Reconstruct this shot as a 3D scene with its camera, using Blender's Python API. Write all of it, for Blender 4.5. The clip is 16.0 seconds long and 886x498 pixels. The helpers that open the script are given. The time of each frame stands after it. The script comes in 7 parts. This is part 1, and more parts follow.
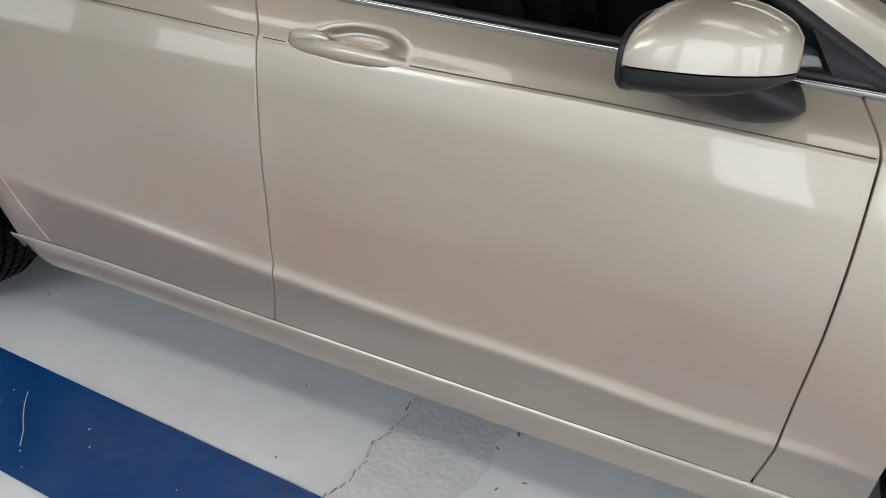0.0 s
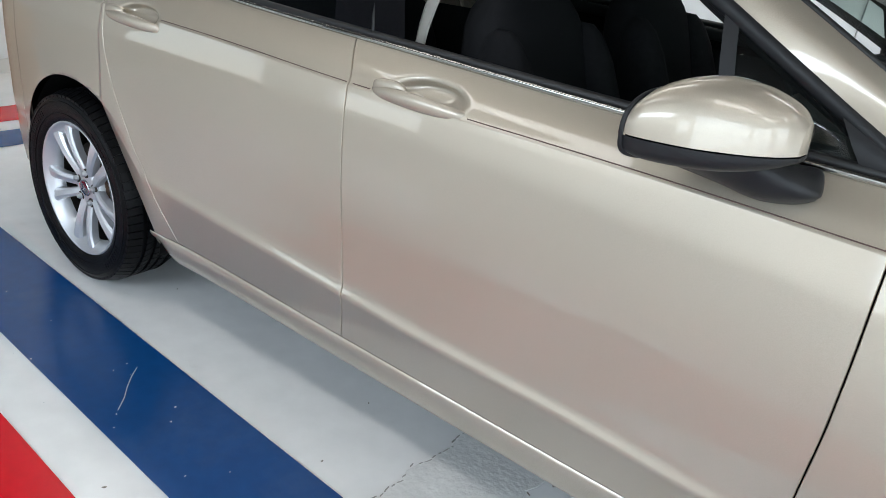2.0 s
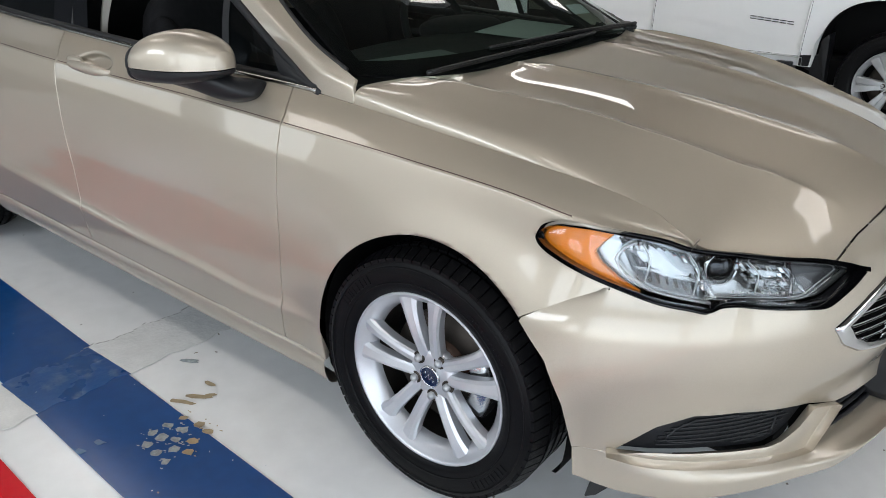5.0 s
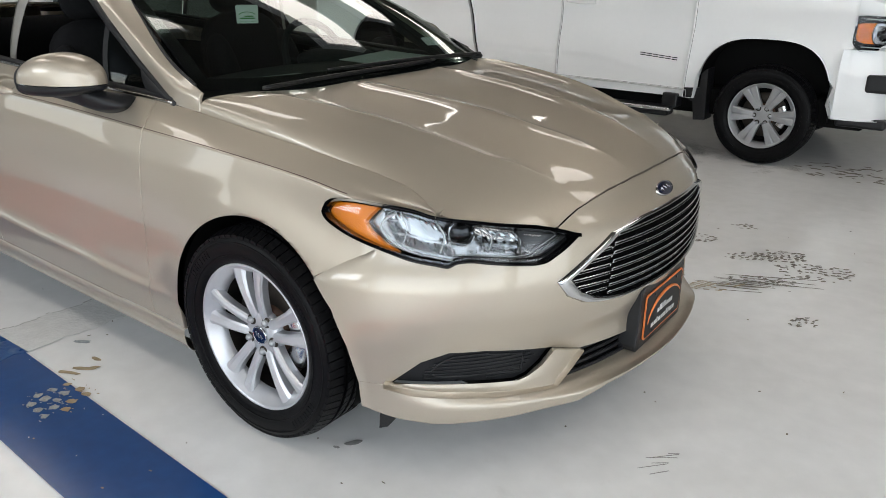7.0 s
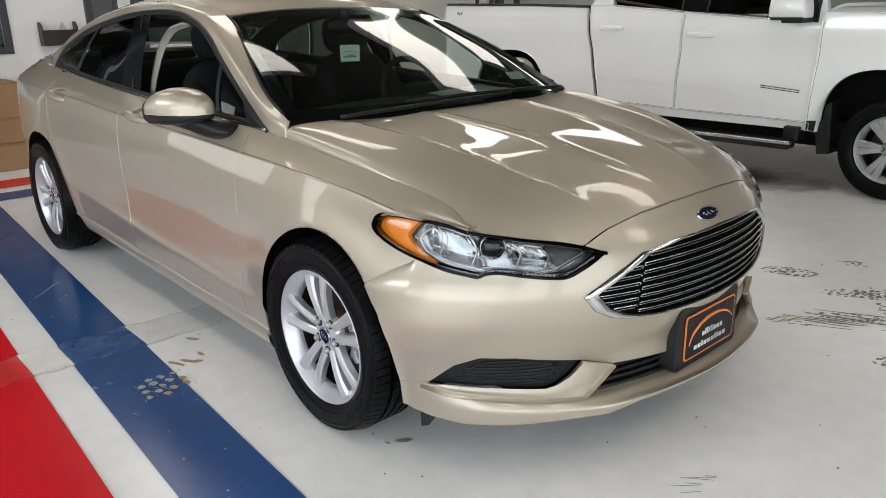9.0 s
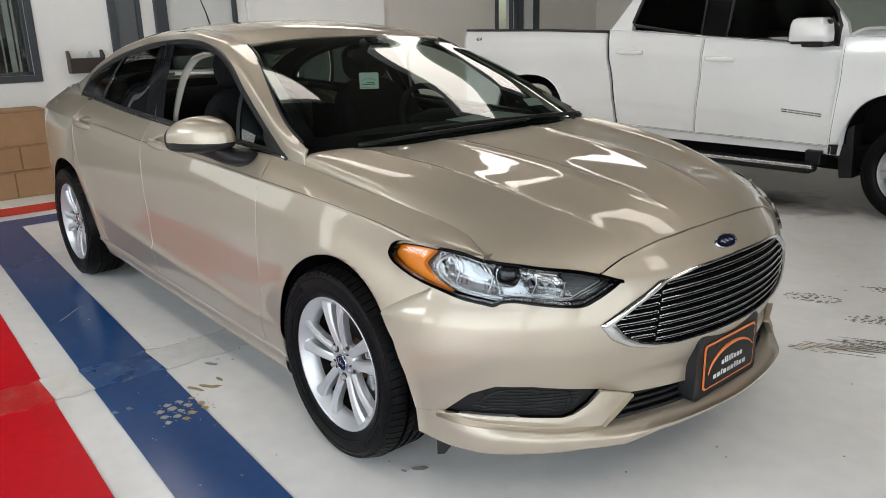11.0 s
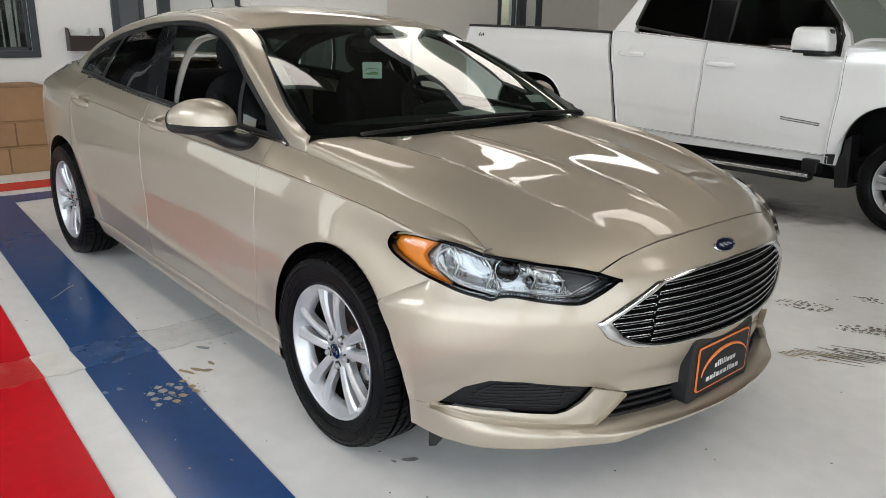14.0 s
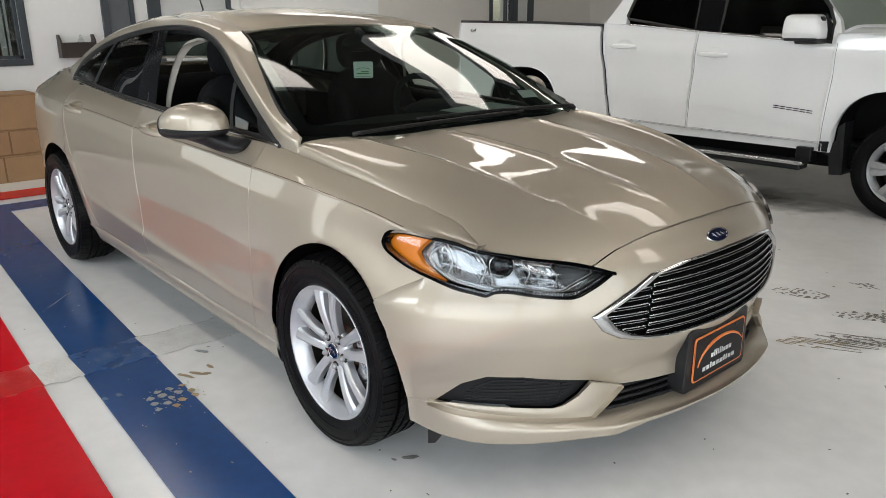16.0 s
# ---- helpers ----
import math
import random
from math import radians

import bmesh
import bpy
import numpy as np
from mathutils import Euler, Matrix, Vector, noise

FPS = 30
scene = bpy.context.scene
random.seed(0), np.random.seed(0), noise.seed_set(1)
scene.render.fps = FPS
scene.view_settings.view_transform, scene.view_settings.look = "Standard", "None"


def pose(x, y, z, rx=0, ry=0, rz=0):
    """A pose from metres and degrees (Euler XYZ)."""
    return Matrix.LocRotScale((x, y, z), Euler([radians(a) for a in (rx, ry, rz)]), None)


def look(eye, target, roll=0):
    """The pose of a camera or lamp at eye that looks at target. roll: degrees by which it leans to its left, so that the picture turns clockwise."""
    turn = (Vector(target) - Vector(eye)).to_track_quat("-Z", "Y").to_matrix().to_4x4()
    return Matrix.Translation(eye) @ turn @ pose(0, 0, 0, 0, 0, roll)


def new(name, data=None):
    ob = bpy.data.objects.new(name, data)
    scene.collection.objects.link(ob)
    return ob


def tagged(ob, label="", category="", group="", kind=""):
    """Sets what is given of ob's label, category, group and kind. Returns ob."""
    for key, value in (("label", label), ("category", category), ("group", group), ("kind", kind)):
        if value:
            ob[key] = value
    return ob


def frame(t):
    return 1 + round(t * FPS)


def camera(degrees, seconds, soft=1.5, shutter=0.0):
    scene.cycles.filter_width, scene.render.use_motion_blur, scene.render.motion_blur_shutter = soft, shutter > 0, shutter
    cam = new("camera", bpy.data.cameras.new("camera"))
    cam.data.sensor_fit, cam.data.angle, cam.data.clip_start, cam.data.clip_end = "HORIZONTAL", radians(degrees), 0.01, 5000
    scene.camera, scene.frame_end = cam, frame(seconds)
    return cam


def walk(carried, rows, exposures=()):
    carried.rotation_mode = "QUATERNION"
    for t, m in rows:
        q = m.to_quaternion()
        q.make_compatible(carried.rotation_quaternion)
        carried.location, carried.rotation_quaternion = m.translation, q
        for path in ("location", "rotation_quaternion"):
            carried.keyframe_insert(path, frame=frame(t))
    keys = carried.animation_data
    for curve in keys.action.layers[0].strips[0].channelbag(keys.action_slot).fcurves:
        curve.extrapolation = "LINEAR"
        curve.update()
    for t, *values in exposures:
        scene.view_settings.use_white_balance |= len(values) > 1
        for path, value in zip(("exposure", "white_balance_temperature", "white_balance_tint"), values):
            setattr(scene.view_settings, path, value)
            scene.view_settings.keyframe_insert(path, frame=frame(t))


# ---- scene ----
cam = camera(60.5, 16.0, 0.45)
PATH = [
    (0, (-0.686, -2.111, 1.242), (-1.371, -0.459, 0.347), 3.5),
    (0.5, (-0.792, -2.147, 1.253), (-1.525, -0.483, 0.42), 3.2),
    (1, (-0.796, -2.157, 1.254), (-1.534, -0.476, 0.46), 4.3),
    (1.5, (-0.681, -2.142, 1.282), (-1.552, -0.522, 0.498), 5.1),
    (2, (-0.418, -2.09, 1.283), (-1.505, -0.612, 0.486), 5.4),
    (2.5, (-0.191, -2.067, 1.336), (-1.356, -0.66, 0.521), 1.7),
    (3, (0.071, -2.107, 1.34), (-1.079, -0.656, 0.584), -1.6),
    (3.5, (0.349, -2.041, 1.338), (-0.784, -0.555, 0.626), -1.0),
    (4, (0.624, -1.981, 1.358), (-0.453, -0.476, 0.6), -1.5),
    (4.5, (0.84, -2.058, 1.361), (-0.265, -0.604, 0.546), -1.0),
    (5, (1.004, -2.112, 1.368), (-0.123, -0.665, 0.571), 0.2),
    (5.2, (1.082, -2.096, 1.385), (-0.065, -0.63, 0.654), 0.5),
    (7.3, (1.708, -2.207, 1.377), (0.611, -0.686, 0.68), 0.7),
    (7.5, (1.759, -2.19, 1.381), (0.63, -0.687, 0.7), 0.6),
    (8, (1.916, -2.137, 1.37), (0.671, -0.715, 0.717), 0.5),
    (8.5, (1.971, -2.155, 1.376), (0.627, -0.819, 0.735), -0.4),
    (9, (1.992, -2.151, 1.381), (0.586, -0.867, 0.767), -1.1),
    (9.5, (2.002, -2.14, 1.39), (0.562, -0.884, 0.799), -1.6),
    (10, (2.001, -2.14, 1.397), (0.545, -0.895, 0.823), -2.1),
    (12.3, (2.001, -2.15, 1.397), (0.537, -0.897, 0.859), -0.1),
    (12.5, (2.001, -2.154, 1.394), (0.532, -0.907, 0.857), 0.1),
    (13, (1.996, -2.162, 1.389), (0.53, -0.915, 0.847), 0.6),
    (13.5, (1.991, -2.16, 1.391), (0.537, -0.904, 0.837), 0.9),
    (14, (1.985, -2.159, 1.391), (0.549, -0.889, 0.82), 1.0),
    (14.5, (1.983, -2.154, 1.39), (0.558, -0.881, 0.799), 0.7),
    (15, (1.986, -2.156, 1.391), (0.557, -0.888, 0.799), 0.1),
    (15.5, (1.993, -2.15, 1.395), (0.559, -0.885, 0.811), -0.4),
    (16, (1.999, -2.151, 1.394), (0.567, -0.881, 0.816), -0.5),
]
walk(cam, [(t, look(eye, target, roll)) for t, eye, target, roll in PATH], [(0, 0.10, 6350, 11), (0.5, 0.24, 6280, 11), (1.0, 0.30, 6200, 10), (2.0, 0.40, 6080, 8), (3.5, 0.43, 6080, 9), (5.0, 0.18, 6350, 11), (7.5, 0.13, 6600, 11), (9.0, 0.14, 6700, 11), (16.0, 0.14, 6700, 11)])

# ---- light ----
world = bpy.data.worlds.new("sky")
scene.world = world
world.use_nodes = True
_wn = world.node_tree.nodes
_sky = _wn.new("ShaderNodeTexSky")
_sky.sky_type, _sky.sun_disc = "NISHITA", False
_sky.sun_elevation, _sky.sun_rotation = radians(38), radians(200)
world.node_tree.links.new(_sky.outputs[0], _wn["Background"].inputs["Color"])
_wn["Background"].inputs["Strength"].default_value = 0.10


def lamp(name, x, y, z, w, h, rx, ry, rz, power, color=(1, 1, 1)):
    """Daylight that enters through an opening."""
    d = bpy.data.lights.new(name, "AREA")
    d.shape, d.size, d.size_y, d.energy, d.color = "RECTANGLE", w, h, power, color
    ob = new(name, d)
    ob.matrix_world = pose(x, y, z, rx, ry, rz)
    return ob


# ---- materials ----
def material(name, color, rough=0.5, metal=0.0, coat=0.0, coat_rough=0.03, scale=0.0, vary=0.0, bump=0.0, bump_scale=200.0, fine=0.0, spec=0.5, island=0.0, emit=0.0):
    m = bpy.data.materials.new(name)
    m.use_nodes = True
    nt = m.node_tree
    b = nt.nodes["Principled BSDF"]
    b.inputs["Base Color"].default_value = (*color, 1)
    b.inputs["Roughness"].default_value = rough
    b.inputs["Metallic"].default_value = metal
    b.inputs["Coat Weight"].default_value = coat
    b.inputs["Coat Roughness"].default_value = coat_rough
    b.inputs["Specular IOR Level"].default_value = spec
    if emit:
        b.inputs["Emission Color"].default_value = (*color, 1)
        b.inputs["Emission Strength"].default_value = emit
    co = nt.nodes.new("ShaderNodeTexCoord")
    if vary:
        n = nt.nodes.new("ShaderNodeTexNoise")
        n.inputs["Scale"].default_value, n.inputs["Detail"].default_value = scale, 6
        nt.links.new(co.outputs["Object"], n.inputs["Vector"])
        n2 = nt.nodes.new("ShaderNodeTexNoise")
        n2.inputs["Scale"].default_value, n2.inputs["Detail"].default_value = scale * 14, 4
        nt.links.new(co.outputs["Object"], n2.inputs["Vector"])
        add = nt.nodes.new("ShaderNodeMath")
        add.operation = "MULTIPLY_ADD"
        add.inputs[1].default_value = fine if fine else 0.4
        nt.links.new(n2.outputs["Fac"], add.inputs[0])
        nt.links.new(n.outputs["Fac"], add.inputs[2])
        ramp = nt.nodes.new("ShaderNodeMapRange")
        f = fine if fine else 0.4
        ramp.inputs["From Min"].default_value, ramp.inputs["From Max"].default_value = 0.3 * (1 + f), 0.7 * (1 + f)
        ramp.inputs["To Min"].default_value, ramp.inputs["To Max"].default_value = 1 - vary, 1 + vary
        nt.links.new(add.outputs[0], ramp.inputs["Value"])
        mul = nt.nodes.new("ShaderNodeVectorMath")
        mul.operation = "SCALE"
        mul.inputs[0].default_value = color
        nt.links.new(ramp.outputs[0], mul.inputs["Scale"])
        nt.links.new(mul.outputs[0], b.inputs["Base Color"])
        rr = nt.nodes.new("ShaderNodeMapRange")
        rr.inputs["To Min"].default_value, rr.inputs["To Max"].default_value = max(rough * (1 - vary), 0.01), min(rough * (1 + vary), 1)
        nt.links.new(n.outputs["Fac"], rr.inputs["Value"])
        nt.links.new(rr.outputs[0], b.inputs["Roughness"])
    if bump:
        nb = nt.nodes.new("ShaderNodeTexNoise")
        nb.inputs["Scale"].default_value, nb.inputs["Detail"].default_value = bump_scale, 4
        nt.links.new(co.outputs["Object"], nb.inputs["Vector"])
        bn = nt.nodes.new("ShaderNodeBump")
        bn.inputs["Strength"].default_value, bn.inputs["Distance"].default_value = bump, 0.002
        nt.links.new(nb.outputs["Fac"], bn.inputs["Height"])
        nt.links.new(bn.outputs[0], b.inputs["Normal"])
    return m


def glass(name, tint, gloss_rough=0.0, f0=0.05):
    m = bpy.data.materials.new(name)
    m.use_nodes = True
    nt = m.node_tree
    nt.nodes.remove(nt.nodes["Principled BSDF"])
    tr, gl, mix, lw, pw, sc_ = (nt.nodes.new(k) for k in ("ShaderNodeBsdfTransparent", "ShaderNodeBsdfGlossy", "ShaderNodeMixShader", "ShaderNodeLayerWeight", "ShaderNodeMath", "ShaderNodeMath"))
    tr.inputs["Color"].default_value = (*tint, 1)
    gl.inputs["Roughness"].default_value = gloss_rough
    lw.inputs["Blend"].default_value = 0.5
    pw.operation, sc_.operation = "POWER", "MULTIPLY_ADD"
    pw.inputs[1].default_value = 5.0
    sc_.inputs[1].default_value, sc_.inputs[2].default_value = 1 - f0, f0
    nt.links.new(lw.outputs["Facing"], pw.inputs[0])
    nt.links.new(pw.outputs[0], sc_.inputs[0])
    nt.links.new(sc_.outputs[0], mix.inputs[0])
    nt.links.new(tr.outputs[0], mix.inputs[1])
    nt.links.new(gl.outputs[0], mix.inputs[2])
    nt.links.new(mix.outputs[0], nt.nodes["Material Output"].inputs["Surface"])
    return m


def metallic_paint(name, base, flake):
    m = material(name, base, rough=0.46, metal=0.72, coat=1.0, coat_rough=0.012)
    nt = m.node_tree
    b = nt.nodes["Principled BSDF"]
    co = nt.nodes.new("ShaderNodeTexCoord")
    v = nt.nodes.new("ShaderNodeTexVoronoi")
    v.inputs["Scale"].default_value = 1400
    nt.links.new(co.outputs["Object"], v.inputs["Vector"])
    mix = nt.nodes.new("ShaderNodeMix")
    mix.data_type = "RGBA"
    mix.inputs[6].default_value, mix.inputs[7].default_value = (*base, 1), (*flake, 1)
    sep = nt.nodes.new("ShaderNodeSeparateColor")
    nt.links.new(v.outputs["Color"], sep.inputs[0])
    nt.links.new(sep.outputs[0], mix.inputs[0])
    n = nt.nodes.new("ShaderNodeTexNoise")
    n.inputs["Scale"].default_value = 3
    nt.links.new(co.outputs["Object"], n.inputs["Vector"])
    r = nt.nodes.new("ShaderNodeMapRange")
    r.inputs["To Min"].default_value, r.inputs["To Max"].default_value = 0.47, 0.52
    nt.links.new(n.outputs["Fac"], r.inputs["Value"])
    nt.links.new(r.outputs[0], b.inputs["Roughness"])
    nt.links.new(mix.outputs[2], b.inputs["Base Color"])
    return m


PAINT = metallic_paint("champagne_paint", (0.46, 0.405, 0.325), (0.56, 0.497, 0.402))
WHITE_CAR = material("white_truck_paint", (0.87, 0.88, 0.88), rough=0.3, coat=1.0, coat_rough=0.02, scale=2, vary=0.02)
CHROME = material("chrome", (0.66, 0.67, 0.68), rough=0.13, metal=1.0, scale=8, vary=0.04)
BELT_CHROME = material("fine_dark_chrome", (0.36, 0.35, 0.33), rough=0.16, metal=1.0, scale=8, vary=0.05)
SATIN = material("satin_silver", (0.62, 0.63, 0.64), rough=0.25, metal=1.0, scale=8, vary=0.05)
ALLOY = material("silver_alloy", (0.62, 0.63, 0.655), rough=0.40, metal=0.62, coat=0.5, coat_rough=0.10, scale=20, vary=0.05)
BLACK = material("black_plastic", (0.011, 0.0115, 0.013), rough=0.42, spec=0.35, scale=30, vary=0.15, bump=0.25, bump_scale=900)
GLOSS_BLACK = material("gloss_black", (0.006, 0.006, 0.007), rough=0.10, spec=0.32, scale=8, vary=0.1)
DARK = material("dark_void", (0.006, 0.006, 0.006), rough=0.9, spec=0.1, scale=10, vary=0.2)
RUBBER = material("tyre_rubber", (0.0045, 0.0045, 0.005), rough=0.36, spec=0.11, scale=18, vary=0.22, bump=0.3, bump_scale=500)
SEAL = material("rubber_seal", (0.012, 0.012, 0.012), rough=0.5, scale=30, vary=0.2)
CLOTH = material("black_seat_cloth", (0.012, 0.012, 0.013), rough=0.95, spec=0.08, scale=60, vary=0.25, bump=0.6, bump_scale=900)
CABIN = material("cabin_plastic", (0.013, 0.014, 0.0145), rough=0.7, spec=0.12, scale=30, vary=0.2, bump=0.3, bump_scale=700)
BEIGE = material("light_cabin_trim", (0.33, 0.315, 0.285), rough=0.8, scale=30, vary=0.06, bump=0.3, bump_scale=800)
ORANGE = material("amber_reflector", (0.86, 0.235, 0.003), rough=0.3, coat=0.3, scale=60, vary=0.12, bump=0.5, bump_scale=160)
TRUCK_AMBER = material("pickup_amber_lens", (0.80, 0.20, 0.004), rough=0.25, scale=60, vary=0.2, bump=0.5, bump_scale=120)
TRUCK_ALLOY = material("dull_silver_alloy", (0.40, 0.41, 0.42), rough=0.38, metal=0.7, scale=20, vary=0.08)
REFLECTOR = material("lamp_reflector", (0.40, 0.41, 0.42), rough=0.05, metal=1.0, scale=30, vary=0.08)
LAMP_GREY = material("lamp_grey_bezel", (0.55, 0.56, 0.57), rough=0.3, metal=0.7, scale=30, vary=0.08)
LAMP_SMOKE = material("smoked_lamp_bezel", (0.36, 0.37, 0.38), rough=0.22, metal=0.8, scale=30, vary=0.08)
LAMP_DARK = material("dark_lamp_panel", (0.06, 0.062, 0.065), rough=0.3, metal=0.3, scale=30, vary=0.1)
BLUE_OVAL = material("deep_blue_enamel", (0.005, 0.009, 0.032), rough=0.15, coat=1.0)
CLEAR = glass("clear_lens", (0.93, 0.95, 0.96))
WINDSHIELD = glass("windshield_glass", (0.56, 0.67, 0.62), f0=0.085)
SAIL = glass("sail_glass", (0.55, 0.63, 0.64), f0=0.07)
TINT = glass("tinted_side_glass", (0.085, 0.108, 0.10), f0=0.06)
CLEAR_PANE = glass("window_pane", (0.90, 0.93, 0.92))
STEEL = material("brake_steel", (0.07, 0.06, 0.052), rough=0.6, metal=0.9, scale=40, vary=0.2)
RUST = material("rusty_hub", (0.10, 0.055, 0.035), rough=0.8, scale=40, vary=0.35)
RED_LENS = material("red_lens", (0.45, 0.01, 0.012), rough=0.1, coat=1.0)
PLATE_BLACK = material("plate_black", (0.010, 0.010, 0.011), rough=0.5, spec=0.3, scale=20, vary=0.1)
PLATE_ORANGE = material("plate_orange", (0.80, 0.22, 0.06), rough=0.4)
PLATE_WHITE = material("plate_white", (0.75, 0.75, 0.75), rough=0.4)
PLATE_GREY = material("plate_pale_grey", (0.52, 0.52, 0.52), rough=0.4)
TAG_WHITE = material("tag_paper", (0.88, 0.92, 0.87), rough=0.6, scale=20, vary=0.05)
TAG_GREEN = material("tag_green", (0.10, 0.33, 0.08), rough=0.6)
DARK_CHROME = material("dark_chrome", (0.045, 0.047, 0.05), rough=0.14, metal=1.0, scale=10, vary=0.06)
DASH_PAPER = material("grey_paper", (0.40, 0.43, 0.42), rough=0.7, scale=10, vary=0.06)
PAPER = material("white_paper", (0.62, 0.63, 0.63), rough=0.7, scale=10, vary=0.06)


# ---- mesh helpers ----
def pc(xs, ys, x):
    """Smooth curve through points, without overshoot."""
    xs, ys, x = np.asarray(xs, float), np.asarray(ys, float), np.asarray(x, float)
    h, d = np.diff(xs), np.diff(ys) / np.diff(xs)
    m = np.zeros_like(ys)
    m[0], m[-1] = d[0], d[-1]
    if len(xs) > 2:
        a, b = d[:-1], d[1:]
        with np.errstate(divide="ignore", invalid="ignore"):
            m[1:-1] = np.where(a * b > 0, 3 * (h[:-1] + h[1:]) / ((2 * h[1:] + h[:-1]) / a + (h[1:] + 2 * h[:-1]) / b), 0)
    k = np.clip(np.searchsorted(xs, x) - 1, 0, len(xs) - 2)
    t = np.clip((x - xs[k]) / h[k], 0, 1)
    return ys[k] * (1 + 2 * t) * (1 - t) ** 2 + m[k] * h[k] * t * (1 - t) ** 2 + ys[k + 1] * t * t * (3 - 2 * t) + m[k + 1] * h[k] * t * t * (t - 1)


def ss(a, b, x):
    t = np.clip((np.asarray(x, float) - a) / (b - a), 0, 1)
    return t * t * (3 - 2 * t)


def curve3(pts, n, sharp=False):
    """n points evenly along a smooth curve through pts."""
    p = np.asarray(pts, float)
    s = np.r_[0, np.cumsum(np.linalg.norm(np.diff(p, axis=0), axis=1))]
    q = np.linspace(0, s[-1], n)
    if sharp:
        return np.stack([np.interp(q, s, p[:, i]) for i in range(3)], 1)
    return np.stack([pc(s, p[:, i], q) for i in range(3)], 1)


def loft(curves, nu, nv, sharp=False):
    c = np.stack([curve3(k, nu, sharp) for k in curves])
    s = np.linspace(0, 1, len(curves))
    q = np.linspace(0, 1, nv)
    return np.stack([np.stack([pc(s, c[:, j, i], q) for i in range(3)], 1) for j in range(nu)], 1)


def finish(name, verts, faces, mat, parent=None, smooth=True, label="", mats=None, index=None):
    me = bpy.data.meshes.new(name)
    me.from_pydata([tuple(map(float, v)) for v in verts], [], [tuple(map(int, f)) for f in faces])
    for k in mats or [mat]:
        me.materials.append(k)
    if index is not None:
        me.polygons.foreach_set("material_index", index)
    me.polygons.foreach_set("use_smooth", [smooth] * len(me.polygons))
    me.update()
    ob = new(name, me)
    if parent is not None:
        ob.parent = parent
    if label:
        ob["label"] = label
    return ob


def sheet(name, g, mat, parent=None, skirt=0.012, label="", flip=False, mirror=False, wrap=False):
    """A panel from a grid of points, with edges turned in by skirt metres."""
    g = np.array(g, float)
    if mirror:
        g = g * [1, -1, 1]
        flip = not flip
    m, n, _ = g.shape
    verts = g.reshape(-1, 3)
    idx = np.arange(m * n).reshape(m, n)
    faces = [(idx[i, j], idx[i, j + 1], idx[i + 1, j + 1], idx[i + 1, j]) for i in range(m - 1) for j in range(n - 1)]
    if wrap:
        faces += [(idx[i, n - 1], idx[i, 0], idx[i + 1, 0], idx[i + 1, n - 1]) for i in range(m - 1)]
    if skirt:
        du, dv = np.gradient(g, axis=0), np.gradient(g, axis=1)
        nor = np.cross(dv, du)
        nor /= np.linalg.norm(nor, axis=2, keepdims=True) + 1e-12
        if flip:
            nor = -nor
        ring = [*idx[0, :], *idx[1:, -1], *idx[-1, -2::-1], *idx[-2:0:-1, 0]]
        base = len(verts)
        k, rim, rn = len(ring), verts[ring], nor.reshape(-1, 3)[ring]
        along = np.roll(rim, -1, 0) - np.roll(rim, 1, 0)
        out = np.cross(along, rn)
        out /= np.linalg.norm(out, axis=1, keepdims=True) + 1e-12
        if ((rim - verts.mean(0)) * out).sum() < 0:
            out = -out
        lip = min(0.0013, skirt / 4)
        turned = rim + rn * lip + out * lip
        verts = np.concatenate([verts, rim, turned, rim + rn * skirt + out * lip])
        for o in (0, k):
            faces += [(base + o + i, base + o + (i + 1) % k, base + o + k + (i + 1) % k, base + o + k + i) for i in range(k)]
    if flip:
        faces = [f[::-1] for f in faces]
    return finish(name, verts, faces, mat, parent, True, label)


def flat(ob):
    """Crisp edges between the faces."""
    ob.data.polygons.foreach_set("use_smooth", [False] * len(ob.data.polygons))
    return ob


def tube(name, pts, r, mat, parent=None, sides=8, label="", closed=False, flat=1.0, up=(0, 0, 1)):
    """A rod along points. flat: its height against its width. r may be a list."""
    p = np.asarray(pts, float)
    n = len(p)
    rr = np.full(n, r) if np.isscalar(r) else np.asarray(r, float)
    t = np.gradient(p, axis=0)
    if closed:
        t = np.roll(p, -1, 0) - np.roll(p, 1, 0)
    t /= np.linalg.norm(t, axis=1, keepdims=True) + 1e-12
    a = np.cross(t, np.asarray(up, float))
    a /= np.linalg.norm(a, axis=1, keepdims=True) + 1e-12
    b = np.cross(a, t)
    ang = np.arange(sides) * 2 * np.pi / sides + np.pi / sides
    verts = (p[:, None] + rr[:, None, None] * (np.cos(ang)[None, :, None] * a[:, None] + flat * np.sin(ang)[None, :, None] * b[:, None])).reshape(-1, 3)
    faces = [(i % n * sides + j, i % n * sides + (j + 1) % sides, (i + 1) % n * sides + (j + 1) % sides, (i + 1) % n * sides + j) for i in range(n if closed else n - 1) for j in range(sides)]
    if not closed:
        faces += [tuple(range(sides))[::-1], tuple(range((n - 1) * sides, n * sides))]
    return finish(name, verts, faces, mat, parent, sides > 4, label)


